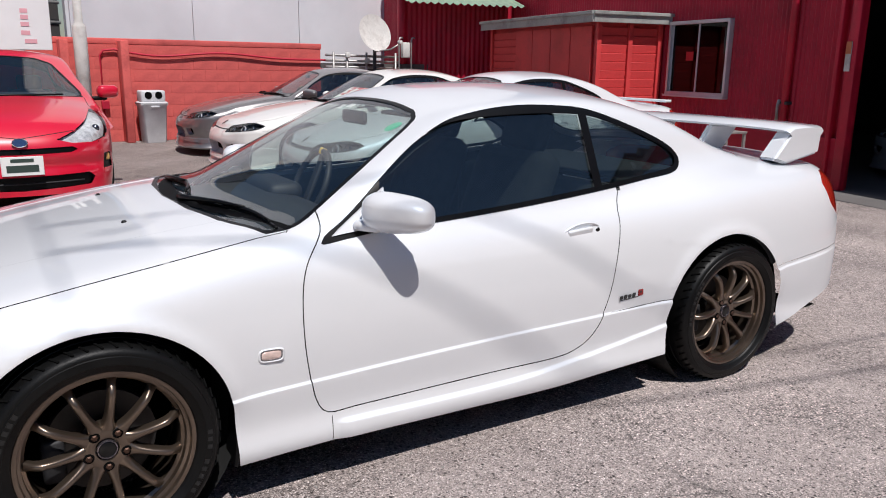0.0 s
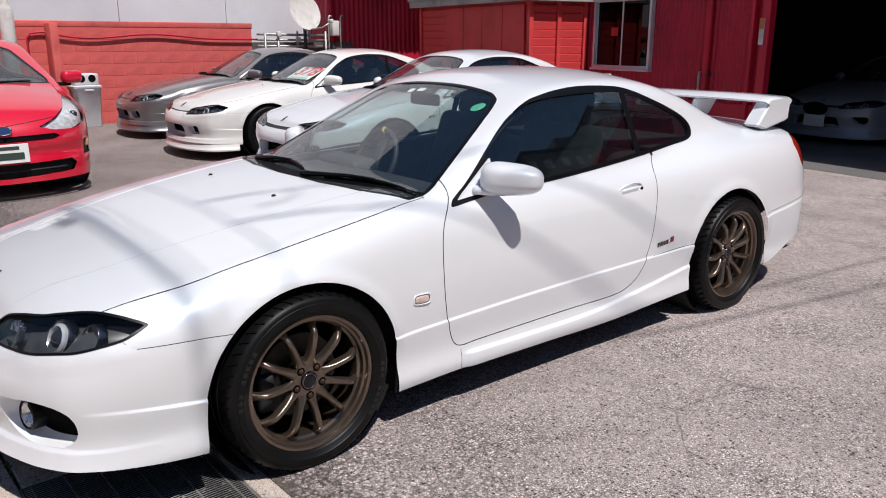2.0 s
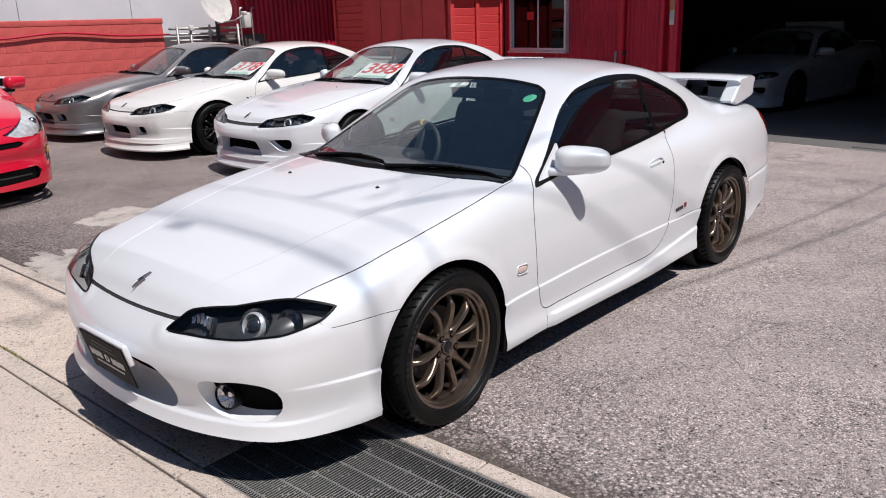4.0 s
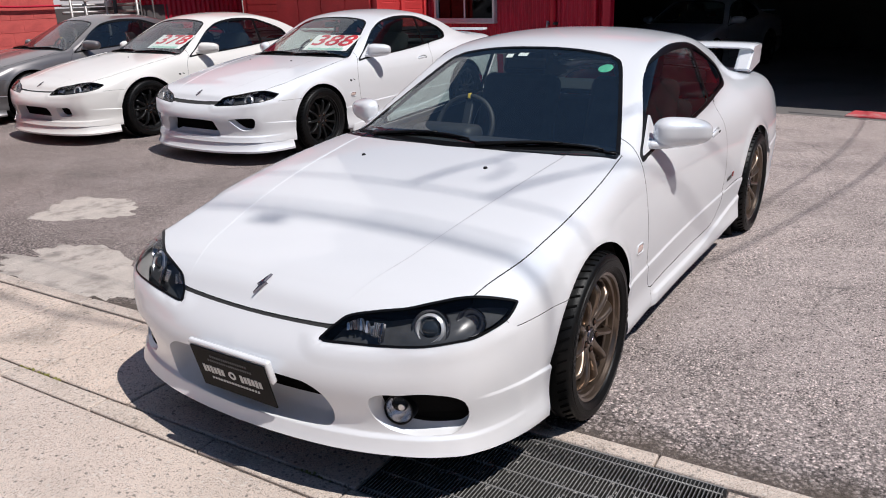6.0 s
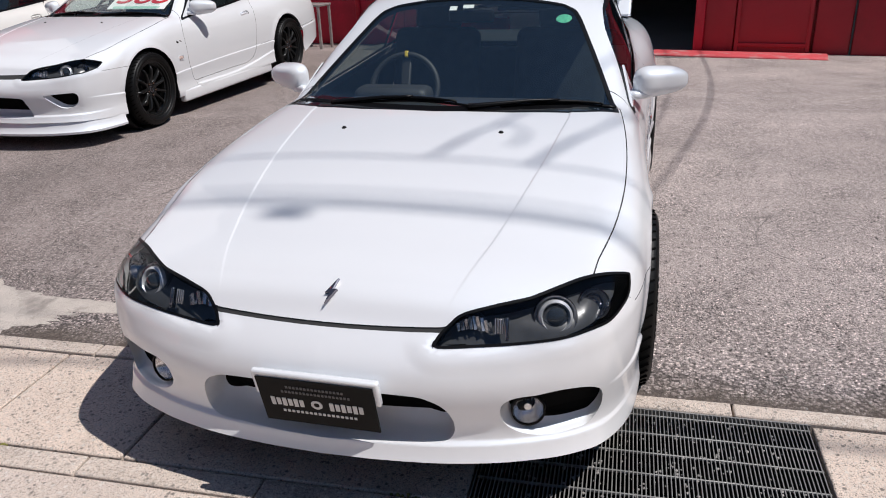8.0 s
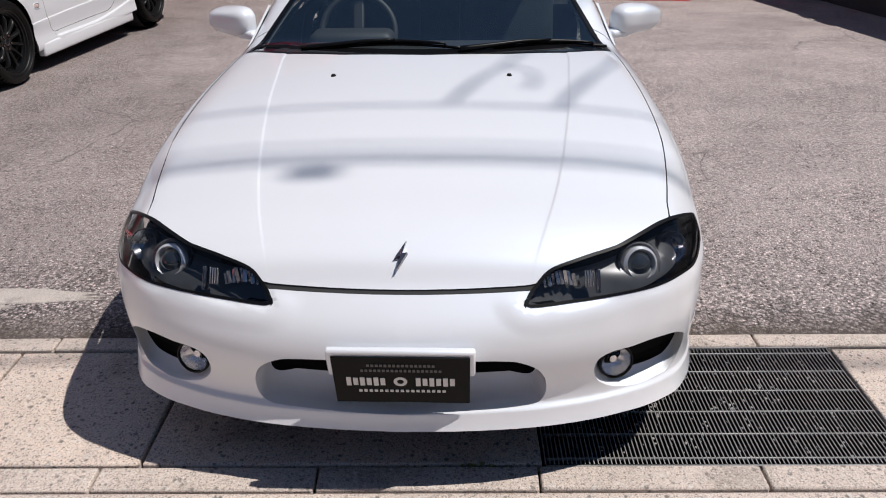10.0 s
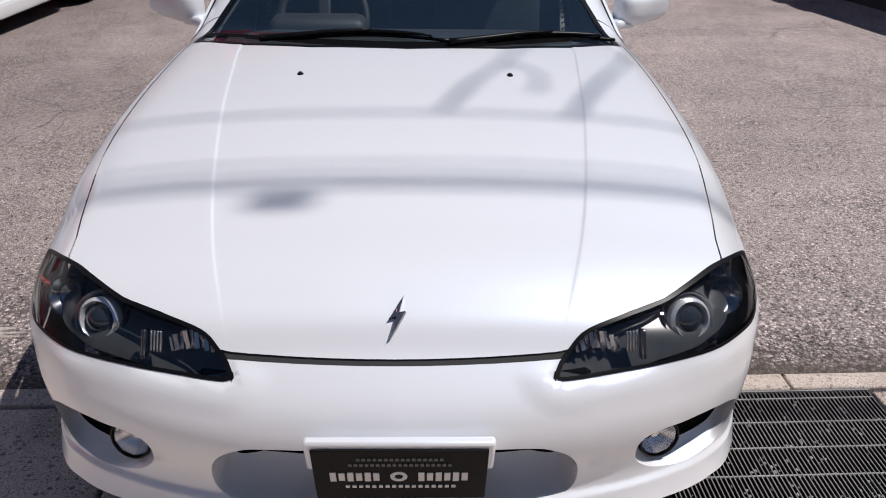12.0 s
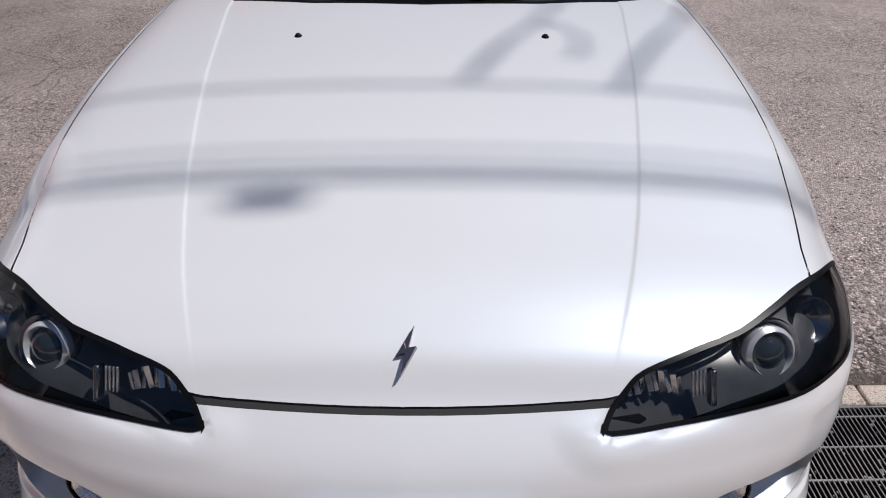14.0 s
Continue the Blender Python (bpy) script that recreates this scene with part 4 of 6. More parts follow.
    if wing:
        w = bmesh.new()
        rows = []
        for y in [-0.650, -0.648, -0.643, -0.635, -0.62, -0.60] + list(np.linspace(-0.55, 0.55, 19)) + [0.60, 0.62, 0.635, 0.643, 0.648, 0.650]:
            e = abs(y) / 0.650
            lead, z = 2.96 + 0.10 * e * e, 1.074 - 0.016 * e ** 4 - 0.010 * max(0.0, (e - 0.94) / 0.06) ** 3
            prof = [(0.0, 0.0), (0.04, 0.018), (0.14, 0.022), (0.26, 0.018), (0.275, 0.004), (0.26, -0.014), (0.10, -0.016), (0.02, -0.012)]
            rows.append([w.verts.new((lead + a * (1 - 0.05 * e), y, z + b)) for a, b in prof])
        for a, b in zip(rows, rows[1:]):
            for i in range(8):
                w.faces.new((a[i], a[(i + 1) % 8], b[(i + 1) % 8], b[i]))
        w.faces.new(rows[0]), w.faces.new(rows[-1])
        bmesh.ops.recalc_face_normals(w, faces=w.faces)
        wing_ob = part("rear_wing", smooth(w, 45), WHITE, car, "tall white rear wing")
        for y, t in ((-0.6025, 1), (0.6025, 1), (-0.21, 0), (0.21, 0)):
            st = bmesh.new()
            lean = 0.0 if abs(y) > 0.5 else 0.02
            TH = 0.047 if abs(y) > 0.5 else 0.018
            q = [(3.10, 1.068), (3.318, 1.072), (3.306, 0.943), (3.06, 0.900), (2.965, 0.925)] if t else [(3.02, 1.065), (3.235, 1.055), (3.14, 0.92), (2.94, 0.92)]
            a = [st.verts.new((x, y - TH - (math.copysign(lean, y) * (z < 0.94)), z)) for i, (x, z) in enumerate(q)]
            b = [st.verts.new((x, y + TH - (math.copysign(lean, y) * (z < 0.94)), z)) for i, (x, z) in enumerate(q)]
            st.faces.new(a), st.faces.new(list(reversed(b)))
            for i in range(len(q)):
                st.faces.new((a[i], a[(i + 1) % len(q)], b[(i + 1) % len(q)], b[i]))
            bmesh.ops.recalc_face_normals(st, faces=st.faces)
            bmesh.ops.bevel(st, geom=st.edges[:], offset=0.012, segments=2, affect="EDGES")
            part("wing_stand", smooth(st, 50), WHITE, wing_ob)
    hull.free()
    return car


CAR_AT = pose(0.3065, 2.935, 0, 0, 0, -1.7)
coupe = build_coupe("coupe", "pearl white coupe with bronze wheels and tall rear wing", CAR_AT)

# card on the number plate holder
holder = part("plate_holder", box(0.020, 0.356, 0.085, (0, 0, 0.045), 0.006, 2), WHITE, coupe, "white number plate holder", m=pose(-0.930, -0.012, 0.372, 0, -14, 0))
card = part("dealer_card", box(0.005, 0.330, 0.165, (-0.013, 0, -0.008), 0.0015, 1), CARD, holder, "black dealer card with light lettering bars")
for y0, n in ((0.128, 6), (-0.040, 6)):
    for k in range(n):
        part("letter_bar", box(0.0015, 0.0115, 0.030 - 0.004 * (k % 2), (-0.0163, y0 - k * 0.0165, -0.010), 0), LETTER, card)
for z, w, n, mat in ((-0.040, 0.0098, 17, LETTER), (0.034, 0.0080, 19, FAINT), (0.052, 0.0080, 16, FAINT)):
    for k in range(n):
        part("letter_bar", box(0.0015, w * 0.8, 0.0085, (-0.0163, (n / 2 - k - 0.5) * w * 1.3, z - 0.004), 0), mat, card)
part("letter_disc", lathe([(0.008, 0.0), (0.0085, 0.001), (0.016, 0.001), (0.0165, 0.0)], 28, "z"), LETTER, card, m=pose(-0.0157, 0.003, -0.010, 0, -90, 0))
# badge bars on the left quarter, inspection sticker, papers behind the screen
badge = part("side_badge", box(0.100, 0.002, 0.003, (-0.005, 0, -0.011), 0.0008), BADGE, coupe, "small black script badge with a red end letter", m=pose(1.925, -0.826, 0.462, 3, -3, 0))
for k in range(4):
    part("badge_letter", box(0.017, 0.003, 0.014 + 0.003 * (k % 2), (-0.046 + 0.022 * k, 0, 0), 0.002), BADGE, badge)
part("badge_end", box(0.026, 0.004, 0.026, (0.055, -0.001, 0.004), 0.003), BADGERED, badge)
part("badge_letter", box(0.010, 0.005, 0.008, (0.053, -0.002, 0.008), 0.001), BADGE, badge)


def on_screen(x, y, lift=-0.006):
    return Vector((x, y, 0.86 + 0.487 * (x - 0.47 - 0.42 * y * y) + lift))


def screen_paper(name, x, y, w, h, mat, label, round_=False):
    t = Matrix.Translation(on_screen(x, y)) @ Matrix.Rotation(radians(-25.5), 4, "Y")
    b = lathe([(0, 0.0), (w / 2, 0.0)], 28, "z") if round_ else box(h, w, 0.0008)
    return part(name, b, mat, coupe, label, m=t)


screen_paper("inspection_sticker", 1.085, -0.415, 0.07, 0.07, GREEN, "round green inspection sticker", True)
screen_paper("tax_sticker", 1.11, 0.10, 0.035, 0.035, PAPER, "small white square sticker")
screen_paper("paper_tag", 1.12, 0.03, 0.05, 0.03, PAPER, "white paper tag")
part("sun_visor", box(0.15, 0.34, 0.015, (1.27, -0.26, 1.150), 0.006), PLASTIC, coupe, m=pose(0, 0, 0))
# ---- ground ----
def asphalt():
    """Weathered asphalt: pale stones in a dark binder, dirt blown along its edge, darker towards the parked cars."""
    m = material("weathered_asphalt", (0.2, 0.2, 0.2), 0.9)
    nt = m.node_tree
    p = nt.nodes["Principled BSDF"]
    N, L = nt.nodes.new, nt.links.new
    tc = N("ShaderNodeTexCoord")

    def noise_at(scale, detail=6, rough=0.6):
        n = N("ShaderNodeTexNoise")
        n.inputs["Scale"].default_value, n.inputs["Detail"].default_value, n.inputs["Roughness"].default_value = scale, detail, rough
        L(tc.outputs["Object"], n.inputs["Vector"])
        return n.outputs["Fac"]

    def ramp(src, *stops):
        r = N("ShaderNodeValToRGB")
        while len(r.color_ramp.elements) < len(stops):
            r.color_ramp.elements.new(0.5)
        for e, (at, c) in zip(r.color_ramp.elements, stops):
            e.position, e.color = at, (c[0], c[1], c[2], 1) if isinstance(c, tuple) else (c, c, c, 1)
        L(src, r.inputs[0])
        return r.outputs[0]

    def mix(kind, fac, a, b):
        x = N("ShaderNodeMix")
        x.data_type, x.blend_type = "RGBA", kind
        if isinstance(fac, float):
            x.inputs[0].default_value = fac
        else:
            L(fac, x.inputs[0])
        for s, i in ((a, 6), (b, 7)):
            if isinstance(s, tuple):
                x.inputs[i].default_value = (*s, 1)
            else:
                L(s, x.inputs[i])
        return x.outputs[2]
    def cells(scale):
        v = N("ShaderNodeTexVoronoi")
        v.inputs["Scale"].default_value = scale
        L(tc.outputs["Object"], v.inputs["Vector"])
        k = N("ShaderNodeSeparateColor")
        L(v.outputs["Color"], k.inputs[0])
        return v, k
    def times(a, b):
        q = N("ShaderNodeMath")
        q.operation = "MULTIPLY"
        L(a, q.inputs[0])
        L(b, q.inputs[1])
        return q.outputs[0]
    stones, shade = cells(230)
    stone = ramp(shade.outputs[0], (0.0, (0.235, 0.20, 0.186)), (0.35, (0.38, 0.321, 0.298)), (0.85, (0.475, 0.40, 0.372)), (1.0, (0.80, 0.71, 0.675)))
    c = mix("MULTIPLY", 1.0, stone, ramp(noise_at(0.8, 7), (0.3, 0.95), (0.7, 1.40)))
    c = mix("MULTIPLY", 1.0, c, ramp(noise_at(30, 5), (0.30, 0.80), (0.70, 1.20)))
    # pits where stones have gone, of three sizes
    for scale, share, dark in ((58, 0.12, 0.20), (115, 0.30, 0.20), (230, 0.32, 0.34)):
        pit, chance = cells(scale)
        here = times(ramp(pit.outputs["Distance"], (0.28, 1.0), (0.40, 0.0)), ramp(chance.outputs[1], (share, 1.0), (share + 0.03, 0.0)))
        c = mix("MULTIPLY", here, c, (dark, dark * 0.94, dark * 0.92))
    # bare aggregate where the binder has worn away
    bare, tone = cells(125)
    gaps = mix("MULTIPLY", 1.0, ramp(bare.outputs["Distance"], (0.30, 1.22), (0.52, 0.80), (0.72, 0.22)), ramp(tone.outputs[2], (0.0, 0.55), (0.4, 1.0), (1.0, 1.35)))
    c = mix("MULTIPLY", ramp(noise_at(1.7, 5), (0.42, 0.20), (0.66, 0.9)), c, gaps)
    # stones laid bare along the kerb
    coarse, hue = cells(72)
    open_ = mix("MULTIPLY", 1.0, ramp(coarse.outputs["Distance"], (0.26, 1.25), (0.48, 0.90), (0.68, 0.22)), ramp(hue.outputs[1], (0.0, 0.55), (0.4, 1.0), (1.0, 1.35)))
    sx = N("ShaderNodeSeparateXYZ")
    L(tc.outputs["Object"], sx.inputs[0])
    edge = N("ShaderNodeMath")
    edge.operation, edge.inputs[1].default_value = "MULTIPLY_ADD", -1.5
    L(noise_at(1.3, 4), edge.inputs[0])
    L(sx.outputs["X"], edge.inputs[2])
    band = N("ShaderNodeMapRange")
    for i, v in enumerate((-0.55, 0.30, 0.90, 0.0), 1):
        band.inputs[i].default_value = v
    L(edge.outputs[0], band.inputs[0])
    c = mix("MULTIPLY", band.outputs[0], c, open_)
    # yard multiplied darker towards the row of parked cars
    sep = N("ShaderNodeSeparateXYZ")
    L(tc.outputs["Object"], sep.inputs[0])
    add = N("ShaderNodeMath")
    add.operation, add.inputs[1].default_value = "MULTIPLY_ADD", 2.5
    L(noise_at(0.5), add.inputs[0])
    L(sep.outputs["Y"], add.inputs[2])
    worn = N("ShaderNodeMapRange")
    for i, v in enumerate((4.8, 7.0, 0.0, 1.0), 1):
        worn.inputs[i].default_value = v
    L(add.outputs[0], worn.inputs[0])
    c = mix("MULTIPLY", worn.outputs[0], c, (0.66, 0.645, 0.635))
    # soil along the kerb
    soil = N("ShaderNodeMath")
    soil.operation, soil.inputs[1].default_value = "MULTIPLY_ADD", -0.45
    L(noise_at(4.5), soil.inputs[0])
    L(sep.outputs["X"], soil.inputs[2])
    dirt = N("ShaderNodeMapRange")
    for i, v in enumerate((-0.12, 0.06, 0.85, 0.0), 1):
        dirt.inputs[i].default_value = v
    L(soil.outputs[0], dirt.inputs[0])
    c = mix("MIX", dirt.outputs[0], c, mix("MULTIPLY", 1.0, (0.095, 0.074, 0.058), ramp(noise_at(60), (0.3, 0.5), (0.7, 1.5))))
    # fine cracks
    crack = N("ShaderNodeTexVoronoi")
    crack.feature, crack.inputs["Scale"].default_value = "DISTANCE_TO_EDGE", 1.5
    warp = N("ShaderNodeMix")
    warp.data_type = "VECTOR"
    warp.inputs[0].default_value = 0.28
    wn = N("ShaderNodeTexNoise")
    wn.inputs["Scale"].default_value, wn.inputs["Detail"].default_value = 1.6, 10
    L(tc.outputs["Object"], wn.inputs["Vector"])
    L(tc.outputs["Object"], warp.inputs[4])
    L(wn.outputs["Color"], warp.inputs[5])
    L(warp.outputs[1], crack.inputs["Vector"])
    line = ramp(crack.outputs["Distance"], (0.0, 1.0), (0.008, 0.0))
    some = ramp(noise_at(0.6, 2), (0.50, 0.0), (0.57, 0.65))
    both = N("ShaderNodeMath")
    both.operation = "MULTIPLY"
    L(line, both.inputs[0])
    L(some, both.inputs[1])
    c = mix("MIX", both.outputs[0], c, (0.045, 0.042, 0.04))
    L(c, p.inputs["Base Color"])
    b = N("ShaderNodeBump")
    b.inputs["Strength"].default_value, b.inputs["Distance"].default_value = 0.9, 0.006
    hgt = N("ShaderNodeMath")
    hgt.operation = "ADD"
    L(stones.outputs["Distance"], hgt.inputs[0])
    L(noise_at(40), hgt.inputs[1])
    inv = N("ShaderNodeMath")
    inv.operation, inv.inputs[1].default_value = "MULTIPLY", -1.0
    L(hgt.outputs[0], inv.inputs[0])
    L(inv.outputs[0], b.inputs["Height"])
    L(b.outputs[0], p.inputs["Normal"])
    return m


def stained(name, color, stain, scale=2.0, spots=70.0, rough=0.85, amount=0.5, grain=0.35, bump=0.002):
    """Concrete or paint with grain, dark specks and broad stains."""
    m = material(name, color, rough, var=0.10, scale=scale, var2=grain * 0.5, scale2=240, bump=bump, bscale=150)
    nt = m.node_tree
    p = nt.nodes["Principled BSDF"]
    N, L = nt.nodes.new, nt.links.new
    tc = nt.nodes["Texture Coordinate"]
    src = p.inputs["Base Color"].links[0].from_socket
    for s, lo, hi, k in ((scale * 0.8, 0.50, 0.66, amount), (spots, 0.60, 0.70, grain)):
        n = N("ShaderNodeTexNoise")
        n.inputs["Scale"].default_value, n.inputs["Detail"].default_value, n.inputs["Roughness"].default_value = s, 8, 0.65
        L(tc.outputs["Object"], n.inputs["Vector"])
        r = N("ShaderNodeMapRange")
        for i, v in enumerate((lo, hi, 0.0, k), 1):
            r.inputs[i].default_value = v
        L(n.outputs["Fac"], r.inputs[0])
        x = N("ShaderNodeMix")
        x.data_type = "RGBA"
        L(r.outputs[0], x.inputs[0])
        L(src, x.inputs[6])
        x.inputs[7].default_value = (*stain, 1)
        src = x.outputs[2]
    L(src, p.inputs["Base Color"])
    return m


def aggregate(m, scale, share, dark, pale):
    """Exposed stones and pits in a cast surface."""
    nt = m.node_tree
    p = nt.nodes["Principled BSDF"]
    N, L = nt.nodes.new, nt.links.new
    src = p.inputs["Base Color"].links[0].from_socket
    for size, part_ in ((scale, 1.6), (scale * 0.42, 0.7), (scale * 2.1, 1.8)):
        v = N("ShaderNodeTexVoronoi")
        v.inputs["Scale"].default_value = size
        L(nt.nodes["Texture Coordinate"].outputs["Object"], v.inputs["Vector"])
        sep = N("ShaderNodeSeparateColor")
        L(v.outputs["Color"], sep.inputs[0])
        near_ = N("ShaderNodeMapRange")
        for i, q in enumerate((0.32, 0.50, 1.0, 0.0), 1):
            near_.inputs[i].default_value = q
        L(v.outputs["Distance"], near_.inputs[0])
        for out, lo, colour in ((0, 1 - share * part_, dark), (1, 1 - share * part_ * 0.7, pale)):
            r = N("ShaderNodeMapRange")
            for i, q in enumerate((lo, lo + 0.05, 0.0, 0.85), 1):
                r.inputs[i].default_value = q
            L(sep.outputs[out], r.inputs[0])
            q = N("ShaderNodeMath")
            q.operation = "MULTIPLY"
            L(r.outputs[0], q.inputs[0])
            L(near_.outputs[0], q.inputs[1])
            x = N("ShaderNodeMix")
            x.data_type = "RGBA"
            L(q.outputs[0], x.inputs[0])
            L(src, x.inputs[6])
            x.inputs[7].default_value = (*colour, 1)
            src = x.outputs[2]
    L(src, p.inputs["Base Color"])
    return m


ASPHALT = asphalt()
CONCRETE = aggregate(stained("gutter_concrete", (0.60, 0.485, 0.40), (0.24, 0.20, 0.165), 2.5, 60, amount=0.75, grain=0.65, bump=0.004), 150, 0.22, (0.12, 0.105, 0.09), (0.62, 0.56, 0.50))
KERB = aggregate(stained("kerb_concrete", (0.54, 0.45, 0.38), (0.16, 0.13, 0.10), 4.0, 45, amount=0.45, grain=0.7, bump=0.004), 150, 0.22, (0.17, 0.15, 0.13), (0.62, 0.56, 0.50))
ROADMAT = aggregate(stained("pale_road_concrete", (0.57, 0.472, 0.402), (0.30, 0.255, 0.22), 1.2, 42, amount=0.35, grain=0.8, bump=0.004), 165, 0.19, (0.13, 0.115, 0.10), (0.62, 0.57, 0.52))
PATCH = stained("white_mortar", (0.44, 0.39, 0.345), (0.20, 0.175, 0.155), 7.0, 32, amount=0.85, grain=0.8, bump=0.004)
BARSIDE = material("grimy_steel", (0.030, 0.028, 0.026), 0.7, var=0.3, scale=30)
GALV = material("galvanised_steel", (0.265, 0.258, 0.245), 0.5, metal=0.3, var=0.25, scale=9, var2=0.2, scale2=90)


def ground_z(x):
    return -0.02 * max(0.0, x - 4.0) if x < 9.5 else -0.11


gm = bmesh.new()
xs = [-300, -40, -12, -4, -0.625, -0.62, 0.105, 0.11, 1, 2, 3, 4, 5, 6, 7, 8, 9, 9.5, 12, 20, 60, 300]
ys = [-300, -60, -20, -8, -4, 0, 2, 4, 6, 8, 12, 16, 24, 60, 300]
zs = [(-0.02 if x < -0.62 else -0.13 if x < 0.107 else ground_z(x)) for x in xs]
grid = [[gm.verts.new((x, y, z)) for y in ys] for x, z in zip(xs, zs)]
for a, b in zip(grid, grid[1:]):
    for i in range(len(ys) - 1):
        gm.faces.new((a[i], b[i], b[i + 1], a[i + 1]))
solid("ground", gm, ASPHALT, "weathered grey asphalt yard with cracks and dirt", "ground", "structure")


def slab(name, x0, x1, y0, y1, top, mat, parent=None, wear=0.004, thick=0.12):
    """A cast piece with a rounded, slightly uneven top."""
    b = box(x1 - x0, y1 - y0, thick, ((x0 + x1) / 2, (y0 + y1) / 2, top - thick / 2), wear, 2)
    for v in b.verts:
        n = noise.noise(v.co * 3.1)
        v.co.z += 0.002 * n
        v.co.x += 0.0025 * noise.noise(v.co * 5.3 + Vector((7, 0, 0)))
        v.co.y += 0.003 * noise.noise(v.co * 7.3 + Vector((0, 9, 0)))
    return part(name, b, mat, parent)


road = thing("pavement", "pale worn concrete pavement along the yard", "pavement", kind="structure")
slab("pavement_slab", -40, -0.632, -60, 60, 0.0, ROADMAT, road, 0.008)
gutter = thing("gutter", "concrete gutter cover slabs with kerb strips", "gutter", kind="structure")
y = -11.4
while y < 17:
    slab("kerb_strip", 0.036, 0.108, y, y + 0.594, 0.004, KERB, gutter, 0.006)
    slab("kerb_strip", -0.626, -0.538, y + 0.2, y + 0.794, 0.003, KERB, gutter, 0.006)
    y += 0.6
y = 1.565 - 0.6
while y > -12:
    slab("cover_slab", -0.527, 0.022, y + 0.005, y + 0.595, 0.0, CONCRETE, gutter, 0.006)
    y -= 0.6
y = 2.58
while y < 17:
    slab("cover_slab", -0.527, 0.022, y + 0.005, y + 0.595, 0.001, CONCRETE, gutter, 0.006)
    y += 0.514 if y < 2.6 else 0.6
grate = thing("gutter_grate", "galvanised steel bar grating over the drain, gritty", "grate")
bar = None
for k in range(84):
    m = Matrix.Translation((-0.252, 1.575 + k * 0.01205, -0.014))
    if bar is None:
        shape = box(0.556, 0.0036, 0.030, (0, 0, 0), 0.0008, 1)
        # upward faces take the paler steel, all others the near-black one
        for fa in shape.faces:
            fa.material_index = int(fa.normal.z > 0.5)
        bar = part("grate_bar", shape, [BARSIDE, GALV], grate, m=m)
    else:
        o = new("grate_bar", bar.data)
        o.parent, o.matrix_basis = grate, m
rod = None
for k in range(6):
    m = Matrix.Translation((-0.505 + k * 0.1005, 2.07, -0.004))
    if rod is None:
        rod = part("cross_rod", box(0.006, 1.0, 0.010, (0, 0, 0), 0.002, 1), GALV, grate, m=m)
    else:
        o = new("cross_rod", rod.data)
        o.parent, o.matrix_basis = grate, m
for x in (-0.536, 0.030):
    part("grate_frame", box(0.006, 1.01, 0.030, (x, 2.07, -0.014)), GALV, grate)
# drain floor in near black: the shade under the bars is painted in
solid("drain_pit", box(0.56, 1.06, 0.02, (-0.252, 2.07, -0.118)), DARK, "drain floor painted near black for the shade below the grating", "drain", "structure")
# grit caught in the grating and lying about
rng = random.Random(3)
grit = bmesh.new()
for k in range(1150):
    if k < 330:
        at = Vector((rng.uniform(-0.5, 0.0), rng.uniform(1.6, 2.55), -0.006))
        r = rng.uniform(0.0025, 0.0065)
    else:
        at = Vector((0.12 + abs(rng.gauss(0, 0.9)), rng.uniform(-1.0, 8.0), 0.0))
        r = rng.uniform(0.002, 0.0065) * (1.4 if rng.random() < 0.05 else 1)
    s = bmesh.new()
    bmesh.ops.create_icosphere(s, subdivisions=1, radius=r)
    for v in s.verts:
        v.co = v.co * rng.uniform(0.7, 1.25)
        v.co.z *= 0.7
    join(grit, s, Matrix.Translation(at + Vector((0, 0, r * 0.35))))
solid("grit", grit, stained("grit_stone", (0.30, 0.28, 0.26), (0.12, 0.11, 0.10), 30), "loose grit and small stones on the asphalt", "grit", "stuff")


def patch(label, centre, rx, ry, seed, mat):
    """A spill of mortar with a ragged edge."""
    b = bmesh.new()
    rows = []
    for k, (s, z) in enumerate(((1.0, 0.0005), (0.985, 0.003), (0.8, 0.0035), (0.4, 0.004))):
        row = []
        for i in range(180):
            a = 2 * math.pi * i / 180
            d = Vector((math.cos(a), math.sin(a), 0))
            r = s * (1 + 0.45 * noise.noise(d * 1.3 + Vector((seed, 0, 0))) + 0.22 * noise.noise(d * 4.2 + Vector((seed, 3, 0))) + 0.13 * noise.noise(d * 11 + Vector((seed, 6, 0))) + 0.07 * noise.noise(d * 31 + Vector((seed, 9, 0))))
            row.append(b.verts.new((centre[0] + rx * r * d.x * (1 + 0.5 * d.y), centre[1] + ry * r * d.y, z)))
        rows.append(row)
    for a, c in zip(rows, rows[1:]):
        for i in range(180):
            b.faces.new((a[i], a[(i + 1) % 180], c[(i + 1) % 180], c[i]))
    b.faces.new(rows[-1])
    return solid("mortar_patch", smooth(b, 60), mat, label, "patch", group="mortar patches")


patch("ragged white mortar patch on the asphalt", (1.22, 6.42), 0.28, 0.42, 2.0, PATCH)
patch("large ragged pale mortar patch by the kerb", (0.36, 5.15), 0.26, 0.85, 5.0, PATCH)

# moss in the joints of the gutter
moss = bmesh.new()
for k in range(70):
    at = Vector((-0.533 + rng.gauss(0, 0.004), rng.choice((4.18, 4.32, 5.05, 2.75)) + rng.gauss(0, 0.05), -0.003))
    s = bmesh.new()
    bmesh.ops.create_icosphere(s, subdivisions=1, radius=rng.uniform(0.003, 0.007))
    for v in s.verts:
        v.co = v.co * rng.uniform(0.6, 1.3)
    join(moss, s, Matrix.Translation(at))
solid("moss", moss, stained("dry_moss", (0.20, 0.19, 0.05), (0.10, 0.09, 0.03), 40, rough=0.95), "yellow-green moss in the gutter joints", "moss", "stuff")


